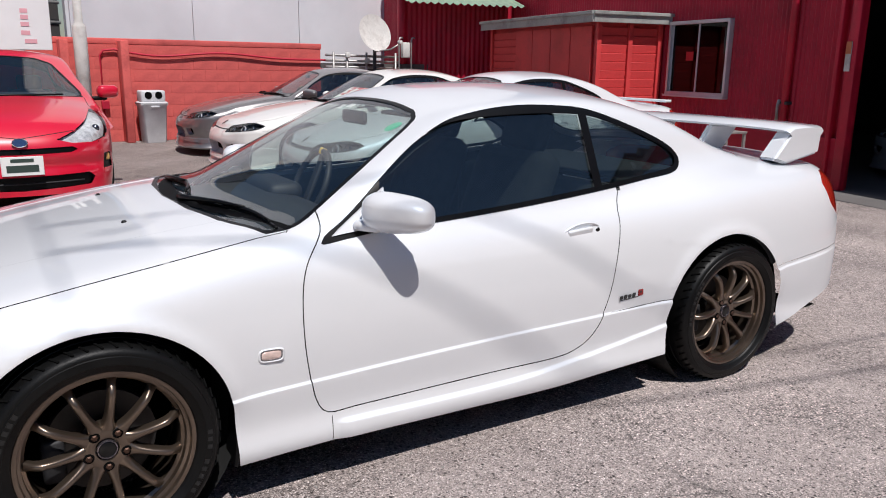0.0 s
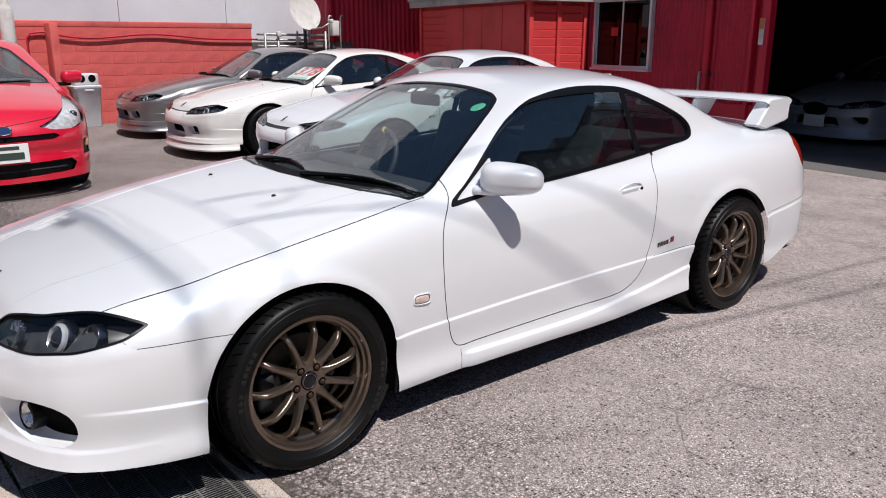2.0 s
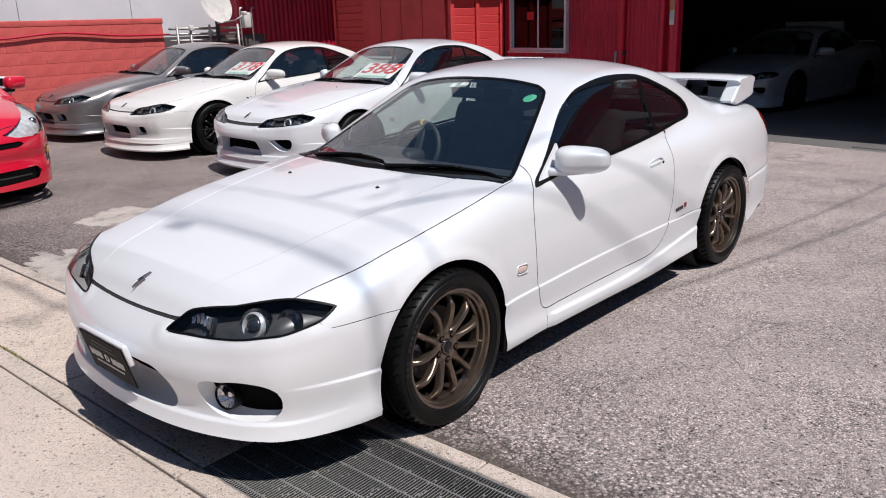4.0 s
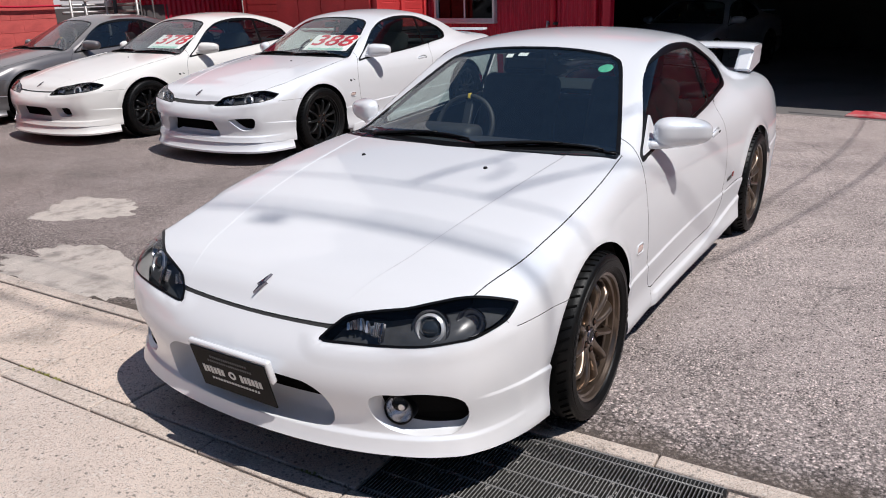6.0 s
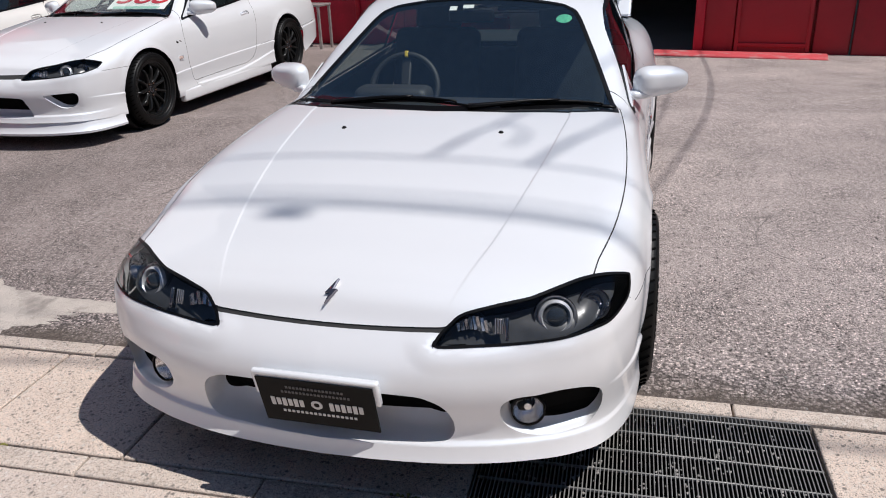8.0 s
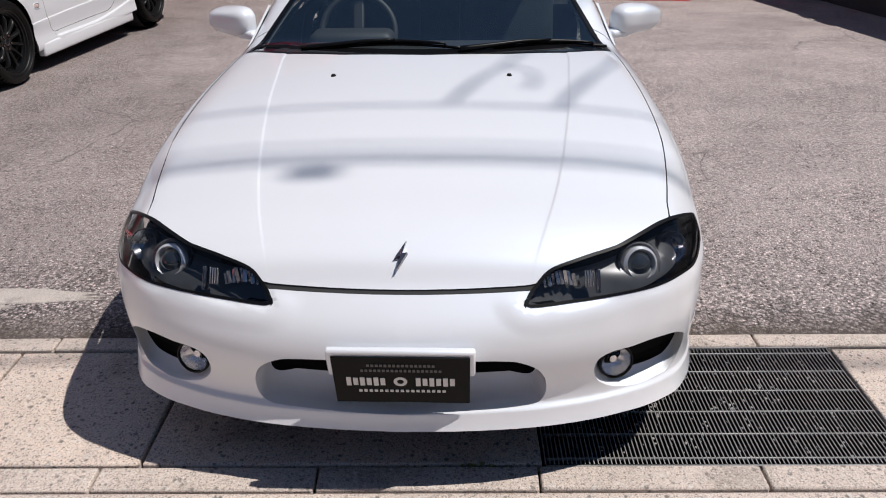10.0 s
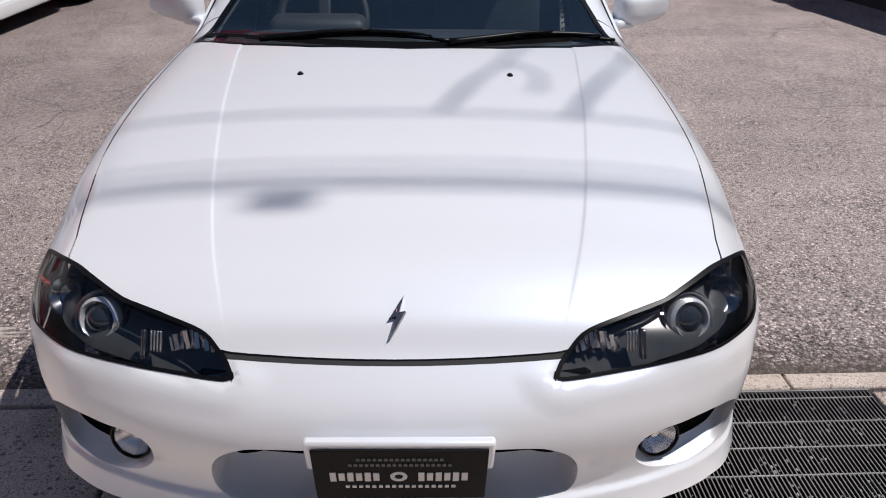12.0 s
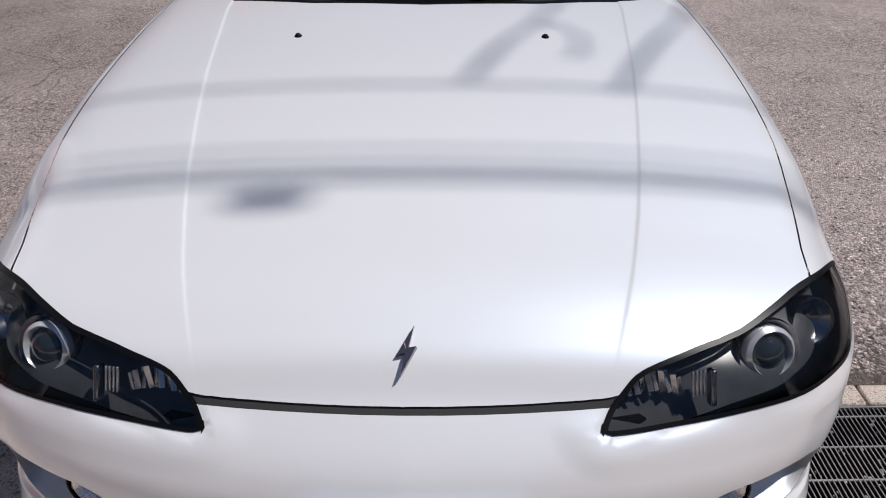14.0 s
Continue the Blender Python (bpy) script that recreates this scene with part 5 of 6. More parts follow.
# ---- the other parked cars ----
def repaint(ob, swaps):
    """Give a copied car its own paint: alike meshes are copied once and their materials exchanged."""
    done = {}
    for o in ob.children_recursive:
        if o.type == "MESH" and any(mm in swaps for mm in o.data.materials):
            if o.data.name not in done:
                fresh = o.data.copy()
                for i, mm in enumerate(fresh.materials):
                    fresh.materials[i] = swaps.get(mm, mm)
                done[o.data.name] = fresh
            o.data = done[o.data.name]


aero = build_coupe("coupe", "white coupe with black wheels and a red price card", pose(3.70, 6.96, 0.02, 0, 0, -4), kit=AERO, wing=False, alloy=BLACKALLOY, slot=0.03)
def edge_at(angle, z):
    """Outline of the body at a height, as seen from the front axle."""
    r = np.linspace(0.2, 1.2, 400)
    f = body_f(-r * math.cos(angle), r * math.sin(angle), np.full(400, z))
    return float(r[np.argmax(f > 0)])


def dress(car):
    """Low spoiler, front lip, skirts and fender vents of the tuned cars."""
    part("tail_spoiler", box(0.10, 1.20, 0.03, (3.33, 0, 0.955), 0.012, 3), WHITE, car)
    lip = bmesh.new()
    rows = []
    for a in np.radians(np.linspace(-64, 64, 57)):
        r = edge_at(a, 0.24)
        rows.append([lip.verts.new((-(r + d) * math.cos(a), (r + d) * math.sin(a), z)) for d, z in ((-0.012, 0.245), (0.000, 0.215), (0.008, 0.165), (0.024, 0.128), (0.034, 0.118), (0.030, 0.100), (-0.10, 0.105))])
    for a, b in zip(rows, rows[1:]):
        for i in range(6):
            lip.faces.new((a[i], a[i + 1], b[i + 1], b[i]))
    bmesh.ops.recalc_face_normals(lip, faces=lip.faces)
    part("front_lip", smooth(lip, 50), WHITE, car)
    for s in (-1, 1):
        part("side_skirt", box(1.62, 0.07, 0.11, (1.24, s * 0.80, 0.15), 0.02, 3), WHITE, car)
        for k in range(3):
            part("fender_vent", box(0.030, 0.012, 0.075, (0, 0, 0), 0.004), DARK, car, m=pose(0.44 + 0.05 * k, s * (0.812 - 0.004 * k), 0.60, s * -12, 25, 0))


dress(aero)


def price_card(car, digits, colour):
    t = Matrix.Translation(on_screen(0.785, -0.28, -0.040)) @ Matrix.Rotation(radians(-27), 4, "Y")
    card = part("price_card", box(0.30, 0.62, 0.004), PAPER, car, "white price card with red figures", m=t)
    text = bpy.data.curves.new("price_figures", "FONT")
    text.body, text.size, text.align_x, text.align_y, text.extrude = digits, 0.36, "CENTER", "CENTER", 0.001
    text.shear, text.offset = 0.12, 0.005
    ob = new("price_figures", text)
    bpy.context.view_layer.update()
    me = bpy.data.meshes.new_from_object(ob.evaluated_get(bpy.context.evaluated_depsgraph_get()))
    bpy.data.objects.remove(ob)
    me.transform(Matrix.Diagonal((1.05, 0.8, 1, 1)))
    part("price_figures", me, colour, card, "bold red figures", m=pose(0.03, 0, 0.0045, 0, 0, -90))
    part("card_stripe", box(0.035, 0.50, 0.002, (-0.125, 0, 0.0025)), GREENLINE, card)


FIGURES = material("red_figures", (0.50, 0.02, 0.03), 0.6)
GREENLINE = material("pale_green_line", (0.35, 0.55, 0.45), 0.6)
second = build_coupe("coupe", "off-white coupe with a price card, parked beside others", pose(3.68, 9.44, 0.015, 0, 0, -4), kit=RIVAL, wing=False, alloy=BLACKALLOY, slot=0.012)
dress(second)
third = copy_thing(second, pose(3.89, 11.95, 0.01, 0, 0, -5))
inside_car = copy_thing(aero, pose(11.58, 5.04, -0.075, 0, 0, -10))
tagged(third, "dark silver coupe parked by the red wall")
tagged(inside_car, "pale silver coupe parked in the dark garage")
CREAM = material("off_white_paint", (0.74, 0.72, 0.68), 0.38, coat=1.0, var=0.015, scale=2)
PALE = material("pale_silver_paint", (0.30, 0.30, 0.315), 0.35, metal=0.0, coat=1.0, var=0.02, scale=2)
repaint(second, {WHITE: CREAM})
repaint(third, {WHITE: SILVER})
repaint(inside_car, {WHITE: PALE})
grille = lathe([(0, 0.0), (0.9, 0.004), (1.0, -0.01)], 40)
bmesh.ops.scale(grille, vec=(0.20, 1, 0.095), verts=grille.verts)
part("grille", grille, DARK, inside_car, "dark oval grille", m=pose(-0.945, 0, 0.50, 0, 0, 90))
part("number_plate", box(0.012, 0.33, 0.165, (0, 0, 0), 0.004), PAPER, inside_car, "blank white plate", m=pose(-0.965, -0.02, 0.33))
price_card(aero, "388", FIGURES)
price_card(second, "378", FIGURES)

# ---- the red hatchback ----
H_TOP = curve(-1.0, 0.60, -0.82, 0.66, -0.6, 0.80, -0.3, 0.90, 0.05, 0.975, 0.4, 1.02, 3.3, 1.02)
H_WIDE = curve(-0.95, 0.78, -0.4, 0.83, 0.3, 0.845, 2.6, 0.845, 3.2, 0.80)
H_NOSE = curve(0, -0.83, 0.3, -0.80, 0.55, -0.71, 0.7, -0.60, 0.78, -0.48, 0.9, -0.2)
H_ROOF = curve(0.6, 1.38, 1.0, 1.425, 1.5, 1.445, 2.2, 1.42, 3.0, 1.30, 3.25, 1.0, 3.5, 0.6)


def hatch_f(x, y, z):
    y = np.abs(y)
    top = (z - H_TOP(x) + 0.10 * (y / 0.8) ** 2.4) * 0.9
    sidef = y - (H_WIDE(x) - 0.35 * np.maximum(z - 0.55, 0) ** 2 - 0.4 * np.maximum(0.5 - z, 0) ** 2)
    front = (H_NOSE(y) + 0.5 * np.maximum(z - 0.45, 0) ** 2 + 0.02 * bell(z, 0.42, 0.06) - x) * 0.85
    rear = x - 3.18
    a = smax(smax(smax(top, sidef, 0.16), front, 0.14), rear, 0.12)
    screenf = (z - (1.0 + 0.46 * (x - 0.20 - 0.30 * y ** 2))) * 0.9
    rooff = (z - H_ROOF(x) + 0.05 * (y / 0.55) ** 2.4)
    csidef = (y - 0.80 + 0.36 * (z - 0.95)) * 0.93
    b = smax(smax(screenf, rooff, 0.08), csidef, 0.08)
    b = np.maximum(b, 0.7 - z)
    k = 0.06
    h = np.maximum(k - np.abs(a - b), 0) / k
    return np.maximum(np.minimum(a, b) - h ** 3 * k / 6, 0.04 - z)


def front_view(x, y, z):
    return y, z


def build_hatch(m):
    car = thing("hatchback", "bright red hatchback with clear headlights, parked facing out", "car", m)
    path = ([(0.0, 0.55, a) for a in np.radians(np.linspace(0.6, 90, 70))] + [(x, 0.55, math.pi / 2) for x in np.linspace(0, 2.7, 90)[1:]]
            + [(2.7, 0.55, a) for a in np.radians(np.linspace(90, 179, 30))[1:]])
    hull = shell(hatch_f, path, np.radians(np.linspace(-90, 90, 100)))
    lim = ((-1.2, -0.05, 0.0), (-0.1, 1.0, 1.0))
    s_lamp = shaped([(0.30, 0.648), (0.45, 0.715), (0.58, 0.80), (0.68, 0.885), (0.745, 0.91), (0.765, 0.82), (0.775, 0.72), (0.75, 0.650), (0.60, 0.610), (0.42, 0.615)], front_view, *lim, smooth_line=False)
    s_slot = shaped(both_sides([(0, 0.580), (0.42, 0.585), (0.47, 0.560), (0.40, 0.535), (0, 0.530)]), front_view, *lim, smooth_line=False)
    s_low = shaped(both_sides([(0, 0.335), (0.55, 0.345), (0.60, 0.30), (0.56, 0.235), (0, 0.215)]), front_view, *lim, smooth_line=False)
    s_fog = shaped([(0.690, 0.36), (0.705, 0.50), (0.775, 0.50), (0.79, 0.36)], front_view, *lim, smooth_line=False)
    s_bonnet = near(lambda u, v: u - 0.70 + 0.12 * (v + 0.6) ** 2 * 0 + 0.10 * np.maximum(-0.2 - v, 0), lambda x, y, z: (y, x), ((-0.78, -0.1, 0.6), (0.3, 0.9, 1.05)))
    s_nose = near(lambda u, v: v - 0.665 - 0.12 * u, front_view, ((-1.0, -0.1, 0.5), (-0.4, 0.5, 0.9)))
    scr = [(1.02, 0), (1.01, 0.35), (0.93, 0.50), (0.38, 0.69), (0.28, 0.68), (0.16, 0.3), (0.15, 0)]
    s_scr = near(inside(scr + [(x, -y) for x, y in reversed(scr[1:-1])]), top_view, ((0.0, -0.05, 0.9), (1.3, 0.9, 1.5)))
    s_win = shaped([(0.55, 1.02), (1.0, 1.28), (1.5, 1.34), (2.3, 1.32), (2.8, 1.20), (2.6, 1.05), (1.5, 1.0)], side_view, (0.3, 0.4, 0.95), (3.0, 0.95, 1.4))
    arch = lambda x, y, z: np.minimum((x) ** 2 + (z - 0.30) ** 2, (x - 2.55) ** 2 + (z - 0.30) ** 2) - 0.335 ** 2 + 1.0 * (y < 0.5)
    base = lambda x, y, z: z - 0.17
    for f in (base, arch):
        cut(hull, f)
    gone = np.minimum(field(hull, base), field(hull, arch)) < 0
    bmesh.ops.delete(hull, geom=[fa for fa, k in zip(hull.faces, gone) if k], context="FACES")
    for s in (s_lamp, s_slot, s_low, s_fog, s_scr, s_win):
        cut(hull, s)
    cut(hull, lambda x, y, z: s_scr(x, y, z) + 0.02)
    for s in (s_bonnet, s_nose):
        for g in (-0.003, 0.003):
            cut(hull, lambda x, y, z: s(x, y, z) + g)
    F = {k: field(hull, s) for k, s in dict(lamp=s_lamp, slot=s_slot, low=s_low, fog=s_fog, scr=s_scr, win=s_win, bon=s_bonnet, nose=s_nose).items()}
    groups = {}
    mid = coords([fa.calc_center_median() for fa in hull.faces])
    for i, fa in enumerate(hull.faces):
        x, y, z = mid[i]
        if F["lamp"][i] < 0:
            k = "lamp"
        elif F["slot"][i] < 0:
            k = "slot"
        elif F["low"][i] < 0:
            k = "low"
        elif F["fog"][i] < 0:
            k = "fog"
        elif F["scr"][i] < 0:
            k = "screen" if F["scr"][i] < -0.02 else "trim"
        elif F["win"][i] < 0:
            k = "window"
        elif abs(F["bon"][i]) < 0.003 or (abs(F["nose"][i]) < 0.003 and y < 0.45):
            k = "seam"
        elif F["bon"][i] < 0 and x < 0.3 and z > 0.66 and F["nose"][i] > 0 and x > -0.78:
            k = "hood"
        else:
            k = "body"
        groups.setdefault(k, []).append(fa)
    lay = lambda name, key, mat, side=0, sink=0.0, parent=car, label="": part(name, sheet(hull, groups[key], hatch_f, side, sink), mat, parent, label)
    lay("body_shell", "body", RED)
    lay("hood", "hood", RED)
    lay("seam", "seam", SEAM, 0, 0.004)
    lay("windscreen", "screen", GLASS, 0, 0.003).visible_shadow = False
    lay("windscreen_moulding", "trim", BLACK)
    lay("grille_slot", "slot", BLACK, 0, 0.012)
    lay("lower_grille", "low", BLACK, 0, 0.03)
    part("grille_bars", tube([(-0.80 + 0.35 * y * y, y, 0.275) for y in np.linspace(-0.5, 0.5, 12)], 0.008, 6), PLASTIC, car)
    for s in (-1, 1):
        lamp = lay("headlight", "lamp", LAMPGLASS, s, 0.0, car, "clear wedge-shaped headlight")
        lamp.visible_shadow = False
        part("bowl", sheet(hull, groups["lamp"], hatch_f, s, 0.03), CLEARLAMP, lamp)
        part("projector_lens", lathe([(0, 0.02), (0.02, 0.015), (0.032, 0.0), (0.036, -0.01)], 24, "z"), DARKMETAL, lamp, m=pose(-0.52, s * 0.655, 0.725, 0, -80, s * 20))
        lay("door_window", "window", SIDEGLASS, s, 0.004)
        fog = lay("fog_bezel", "fog", BLACK, s, 0.015)
        part("fog_lamp", box(0.03, 0.06, 0.07, (-0.50, s * 0.735, 0.455), 0.015, 3), AMBER, fog)
        mb = box(0.13, 0.21, 0.13, (0, 0, 0), 0.05, 4)
        mirror = part("wing_mirror", mb, RED, car, m=pose(0.55, s * 0.97, 1.02, 0, 0, s * -12))
        part("mirror_base", box(0.08, 0.16, 0.04, (0.02, s * -0.09, -0.07), 0.015), BLACK, mirror)
        for cx in (0, 2.55):
            make_wheel(car, pose(cx, s * 0.72, 0.305, 0, 0 if s > 0 else 180, 0 if s > 0 else 180), DARKMETAL, 9)
            part("wheel_well", lathe([(0.0, 0.40), (0.32, 0.40), (0.33, 0.77)], 32), WELL, car, m=pose(cx, 0, 0.30, 0, 0, 0 if s > 0 else 180))
    badge = lathe([(0, 0.006), (0.050, 0.006), (0.055, 0.0)], 32, "z")
    bmesh.ops.scale(badge, vec=(0.70, 1.1, 1), verts=badge.verts)
    part("badge", badge, BLUEBADGE, car, "oval blue badge with chrome rim", m=pose(-0.815, 0, 0.635, 0, -70, 0))
    ring = lathe([(0.047, 0.004), (0.052, 0.010), (0.058, 0.004)], 32, "z")
    bmesh.ops.scale(ring, vec=(0.70, 1.1, 1), verts=ring.verts)
    part("badge_rim", ring, CHROME, car, m=pose(-0.816, 0, 0.635, 0, -70, 0))
    plate = part("number_plate", box(0.012, 0.33, 0.165, (0, 0, 0), 0.004), PAPER, car, "white number plate with dark bars", m=pose(-0.862, 0, 0.44, 0, 4, 0))
    for y, z, w, h in ((0.0, -0.022, 0.25, 0.06), (0.0, 0.048, 0.18, 0.03)):
        part("letter_bar", box(0.002, w, h, (-0.0075, y, z)), PLATEGREEN, plate)
    part("cabin_lining", sheet(hull, [fa for fa in groups["body"] if 0.4 < fa.calc_center_median().x < 3.0 and fa.calc_center_median().z > 0.5], hatch_f, 0, 0.04), LINING, car)
    part("underbody", box(3.6, 1.2, 0.05, (1.2, 0, 0.24), 0.01), DARK, car)
    part("dashboard", box(0.5, 1.35, 0.3, (0.65, 0, 0.86), 0.06, 3), PLASTIC, car)
    part("wiper", tube([(0.17 + 0.3 * y * y, y, 1.005) for y in np.linspace(-0.5, 0.5, 12)], 0.01, 6), BLACK, car)
    for y in (-0.35, 0.35):
        make_seat(car, y, 1.35)
    hull.free()
    return car


CLEARLAMP = material("clear_lamp_bowl", (0.78, 0.79, 0.80), 0.18, metal=0.3, var=0.3, scale=25)
AMBER = material("amber_lamp", (0.65, 0.35, 0.10), 0.15, coat=1.0)
BLUEBADGE = material("blue_badge", (0.10, 0.16, 0.30), 0.15, metal=0.8)
PLATEGREEN = material("plate_marks", (0.03, 0.05, 0.04), 0.6)
build_hatch(pose(0.53, 8.40, 0, 0, 0, 90))

# ---- buildings round the yard ----
REDSTEEL = stained("faded_red_steel", (0.47, 0.007, 0.034), (0.24, 0.005, 0.018), 1.6, 30, rough=0.5, amount=0.6, grain=0.35, bump=0.0008)
REDPANEL = stained("deep_red_panel", (0.38, 0.008, 0.022), (0.22, 0.005, 0.012), 1.6, 30, rough=0.45, amount=0.5, grain=0.25, bump=0.0008)
REDWOOD = stained("red_painted_wood", (0.62, 0.05, 0.05), (0.28, 0.02, 0.02), 2.0, 25, rough=0.6, amount=0.35, grain=0.4)
REDBLOCK = stained("red_painted_block", (0.62, 0.115, 0.10), (0.34, 0.055, 0.05), 1.6, 14, rough=0.85, amount=0.75, grain=0.6, bump=0.003)
GREYPANEL = stained("grey_wall_panel", (0.70, 0.70, 0.72), (0.58, 0.58, 0.60), 0.7, 12, rough=0.6, amount=0.4, grain=0.1, bump=0.0004)
ROOFGREY = stained("grey_roof_sheet", (0.34, 0.35, 0.33), (0.13, 0.12, 0.11), 3.0, 20, rough=0.6, amount=0.6)
ALU = material("white_aluminium", (0.62, 0.62, 0.64), 0.4, metal=0.3, var=0.06, scale=5)
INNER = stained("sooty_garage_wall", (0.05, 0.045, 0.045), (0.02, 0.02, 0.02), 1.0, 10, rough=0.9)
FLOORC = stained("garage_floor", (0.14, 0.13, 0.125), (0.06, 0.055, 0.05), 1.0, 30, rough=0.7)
WINGLASS = glass("window_pane", (0.10, 0.11, 0.11))
STEP = stained("red_painted_step", (0.50, 0.06, 0.07), (0.40, 0.36, 0.33), 5.0, 20, amount=0.6)
GREENSHEET = material("green_awning_sheet", (0.22, 0.34, 0.25), 0.5, var=0.15, scale=4)
OFFWHITE = stained("chalky_white_paint", (0.66, 0.64, 0.60), (0.32, 0.29, 0.26), 4.0, 25, amount=0.5)
BINMAT = stained("grey_white_plastic", (0.62, 0.62, 0.63), (0.40, 0.40, 0.40), 5.0, 40, rough=0.5, amount=0.3, grain=0.15)
PIPE = material("dull_steel_pipe", (0.42, 0.40, 0.38), 0.45, metal=0.6, var=0.2, scale=10)
DARKSTEEL = material("dark_steel", (0.05, 0.05, 0.052), 0.6, metal=0.3, var=0.2, scale=8)

FRONT_AT = pose(8.45, 1.37, -0.10, 0, 0, -10)     # local x into the building, y along its front


def corrugated(y0, y1, z0, z1, pitch=0.076, deep=0.026):
    """Wavy sheet in the plane x = 0."""
    b = bmesh.new()
    n = max(2, int((y1 - y0) / pitch * 6))
    lo, hi = [], []
    for i in range(n + 1):
        y = y0 + (y1 - y0) * i / n
        x = -deep * 0.5 * (1 + math.sin(2 * math.pi * y / pitch))
        lo.append(b.verts.new((x, y, z0))), hi.append(b.verts.new((x, y, z1)))
    for i in range(n):
        b.faces.new((lo[i], hi[i], hi[i + 1], lo[i + 1]))
    return smooth(b, 80)


hall = thing("building", "red corrugated steel workshop with a wide dark doorway", "building", FRONT_AT, kind="structure")
TOPZ, LOWZ = 5.5, 3.7
# wall pieces round the doorway (y 0..3.85) and the window (y 5.98..7.28, z 1.05..2.12)
for y0, y1, z0, z1 in ((3.95, 5.98, 0.62, TOPZ), (7.28, 15.6, 0.0, TOPZ), (5.98, 7.28, 0.0, 1.05), (5.98, 7.28, 2.13, TOPZ), (-0.35, 3.95, 3.4, LOWZ), (-4.5, -3.4, 0.0, LOWZ)):
    part("wall_sheet", corrugated(y0, y1, z0, z1), REDSTEEL, hall)
part("wall_backing", box(0.10, 2.03, TOPZ, (0.08, 4.965, TOPZ / 2)), REDSTEEL, hall)
part("wall_backing", box(0.10, 8.32, TOPZ, (0.08, 11.44, TOPZ / 2)), REDSTEEL, hall)
part("wall_backing", box(0.10, 1.3, 1.05, (0.08, 6.63, 0.525)), REDSTEEL, hall)
part("wall_backing", box(0.10, 1.3, TOPZ - 2.13, (0.08, 6.63, (TOPZ + 2.13) / 2)), REDSTEEL, hall)
part("wall_backing", box(0.10, 4.3, LOWZ - 3.4, (0.08, 1.8, (LOWZ + 3.4) / 2)), REDSTEEL, hall)
part("wall_backing", box(0.10, 4.15, LOWZ, (0.08, -2.425, LOWZ / 2)), REDPANEL, hall)
part("base_board", box(0.06, 2.15, 0.64, (-0.035, 5.02, 0.32), 0.008), REDSTEEL, hall)
for y, w in ((3.92, 0.13), (-0.06, 0.12), (4.12, 0.05)):
    part("door_post", box(0.12, w, 3.5, (-0.05, y, 1.75), 0.012), REDSTEEL, hall)
part("door_lintel", box(0.14, 4.2, 0.16, (-0.05, 1.93, 3.45), 0.012), REDSTEEL, hall)
pipe = part("downpipe", tube([(-0.075, 4.86, 0.05), (-0.075, 4.86, TOPZ)], 0.045, 14), REDSTEEL, hall)
part("pipe_bracket", box(0.10, 0.13, 0.04, (-0.06, 4.86, 1.02), 0.006), DARKSTEEL, hall)
part("tap", tube([(-0.12, 4.93, 0.80), (-0.12, 4.93, 0.98), (-0.10, 4.93, 1.06)], 0.02, 8), PIPE, hall)
# closed red sliding door beside the doorway
part("side_panel", box(0.05, 0.36, 3.2, (-0.03, -0.30, 1.6), 0.006), REDPANEL, hall)
door = part("sliding_door", box(0.05, 0.86, 2.3, (-0.05, -0.93, 1.16), 0.008), REDPANEL, hall, "flat red sliding door")
for y in (-1.34, -0.52):
    part("door_stile", box(0.03, 0.05, 2.3, (-0.085, y, 1.16), 0.006), REDPANEL, door)
part("door_rail", box(0.03, 0.80, 0.05, (-0.085, -0.93, 0.12), 0.006), REDPANEL, door)
part("side_panel", box(0.05, 0.40, 3.2, (-0.03, -1.60, 1.6), 0.006), REDPANEL, hall)
part("side_panel", box(0.05, 1.55, 3.2, (-0.045, -2.60, 1.6), 0.006), REDPANEL, hall)
part("panel_joint", box(0.02, 0.02, 3.2, (-0.075, -1.81, 1.6)), DARKSTEEL, hall)
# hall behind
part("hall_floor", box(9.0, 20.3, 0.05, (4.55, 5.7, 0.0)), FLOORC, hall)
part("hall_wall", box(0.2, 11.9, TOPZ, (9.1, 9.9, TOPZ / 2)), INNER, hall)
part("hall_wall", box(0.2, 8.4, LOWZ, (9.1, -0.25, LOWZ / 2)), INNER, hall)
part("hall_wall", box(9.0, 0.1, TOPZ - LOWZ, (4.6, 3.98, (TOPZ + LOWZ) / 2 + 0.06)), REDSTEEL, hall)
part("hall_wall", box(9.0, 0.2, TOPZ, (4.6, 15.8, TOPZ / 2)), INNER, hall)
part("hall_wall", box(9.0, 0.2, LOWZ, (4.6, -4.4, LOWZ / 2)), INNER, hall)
part("hall_roof", box(9.1, 12.2, 0.12, (4.65, 9.95, TOPZ + 0.06)), ROOFGREY, hall)
part("hall_roof", box(9.1, 8.5, 0.12, (4.65, -0.32, LOWZ + 0.06)), ROOFGREY, hall)
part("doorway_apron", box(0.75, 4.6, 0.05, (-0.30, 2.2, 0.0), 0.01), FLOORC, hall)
solid("door_step", box(0.42, 2.05, 0.07, (-0.36, -0.55, 0.01), 0.012), STEP, "worn red painted concrete step at the door", "step", "structure", m=FRONT_AT)
solid("door_step", box(0.30, 0.62, 0.06, (-0.42, 0.80, 0.01), 0.012), FLOORC, "plain concrete step beside the doorway", "step", "structure", m=FRONT_AT)
solid("wall_board", box(0.03, 1.15, 0.36, (15.9, 5.3, 1.05), 0.006), OFFWHITE, "dim white board deep in the garage", "board")
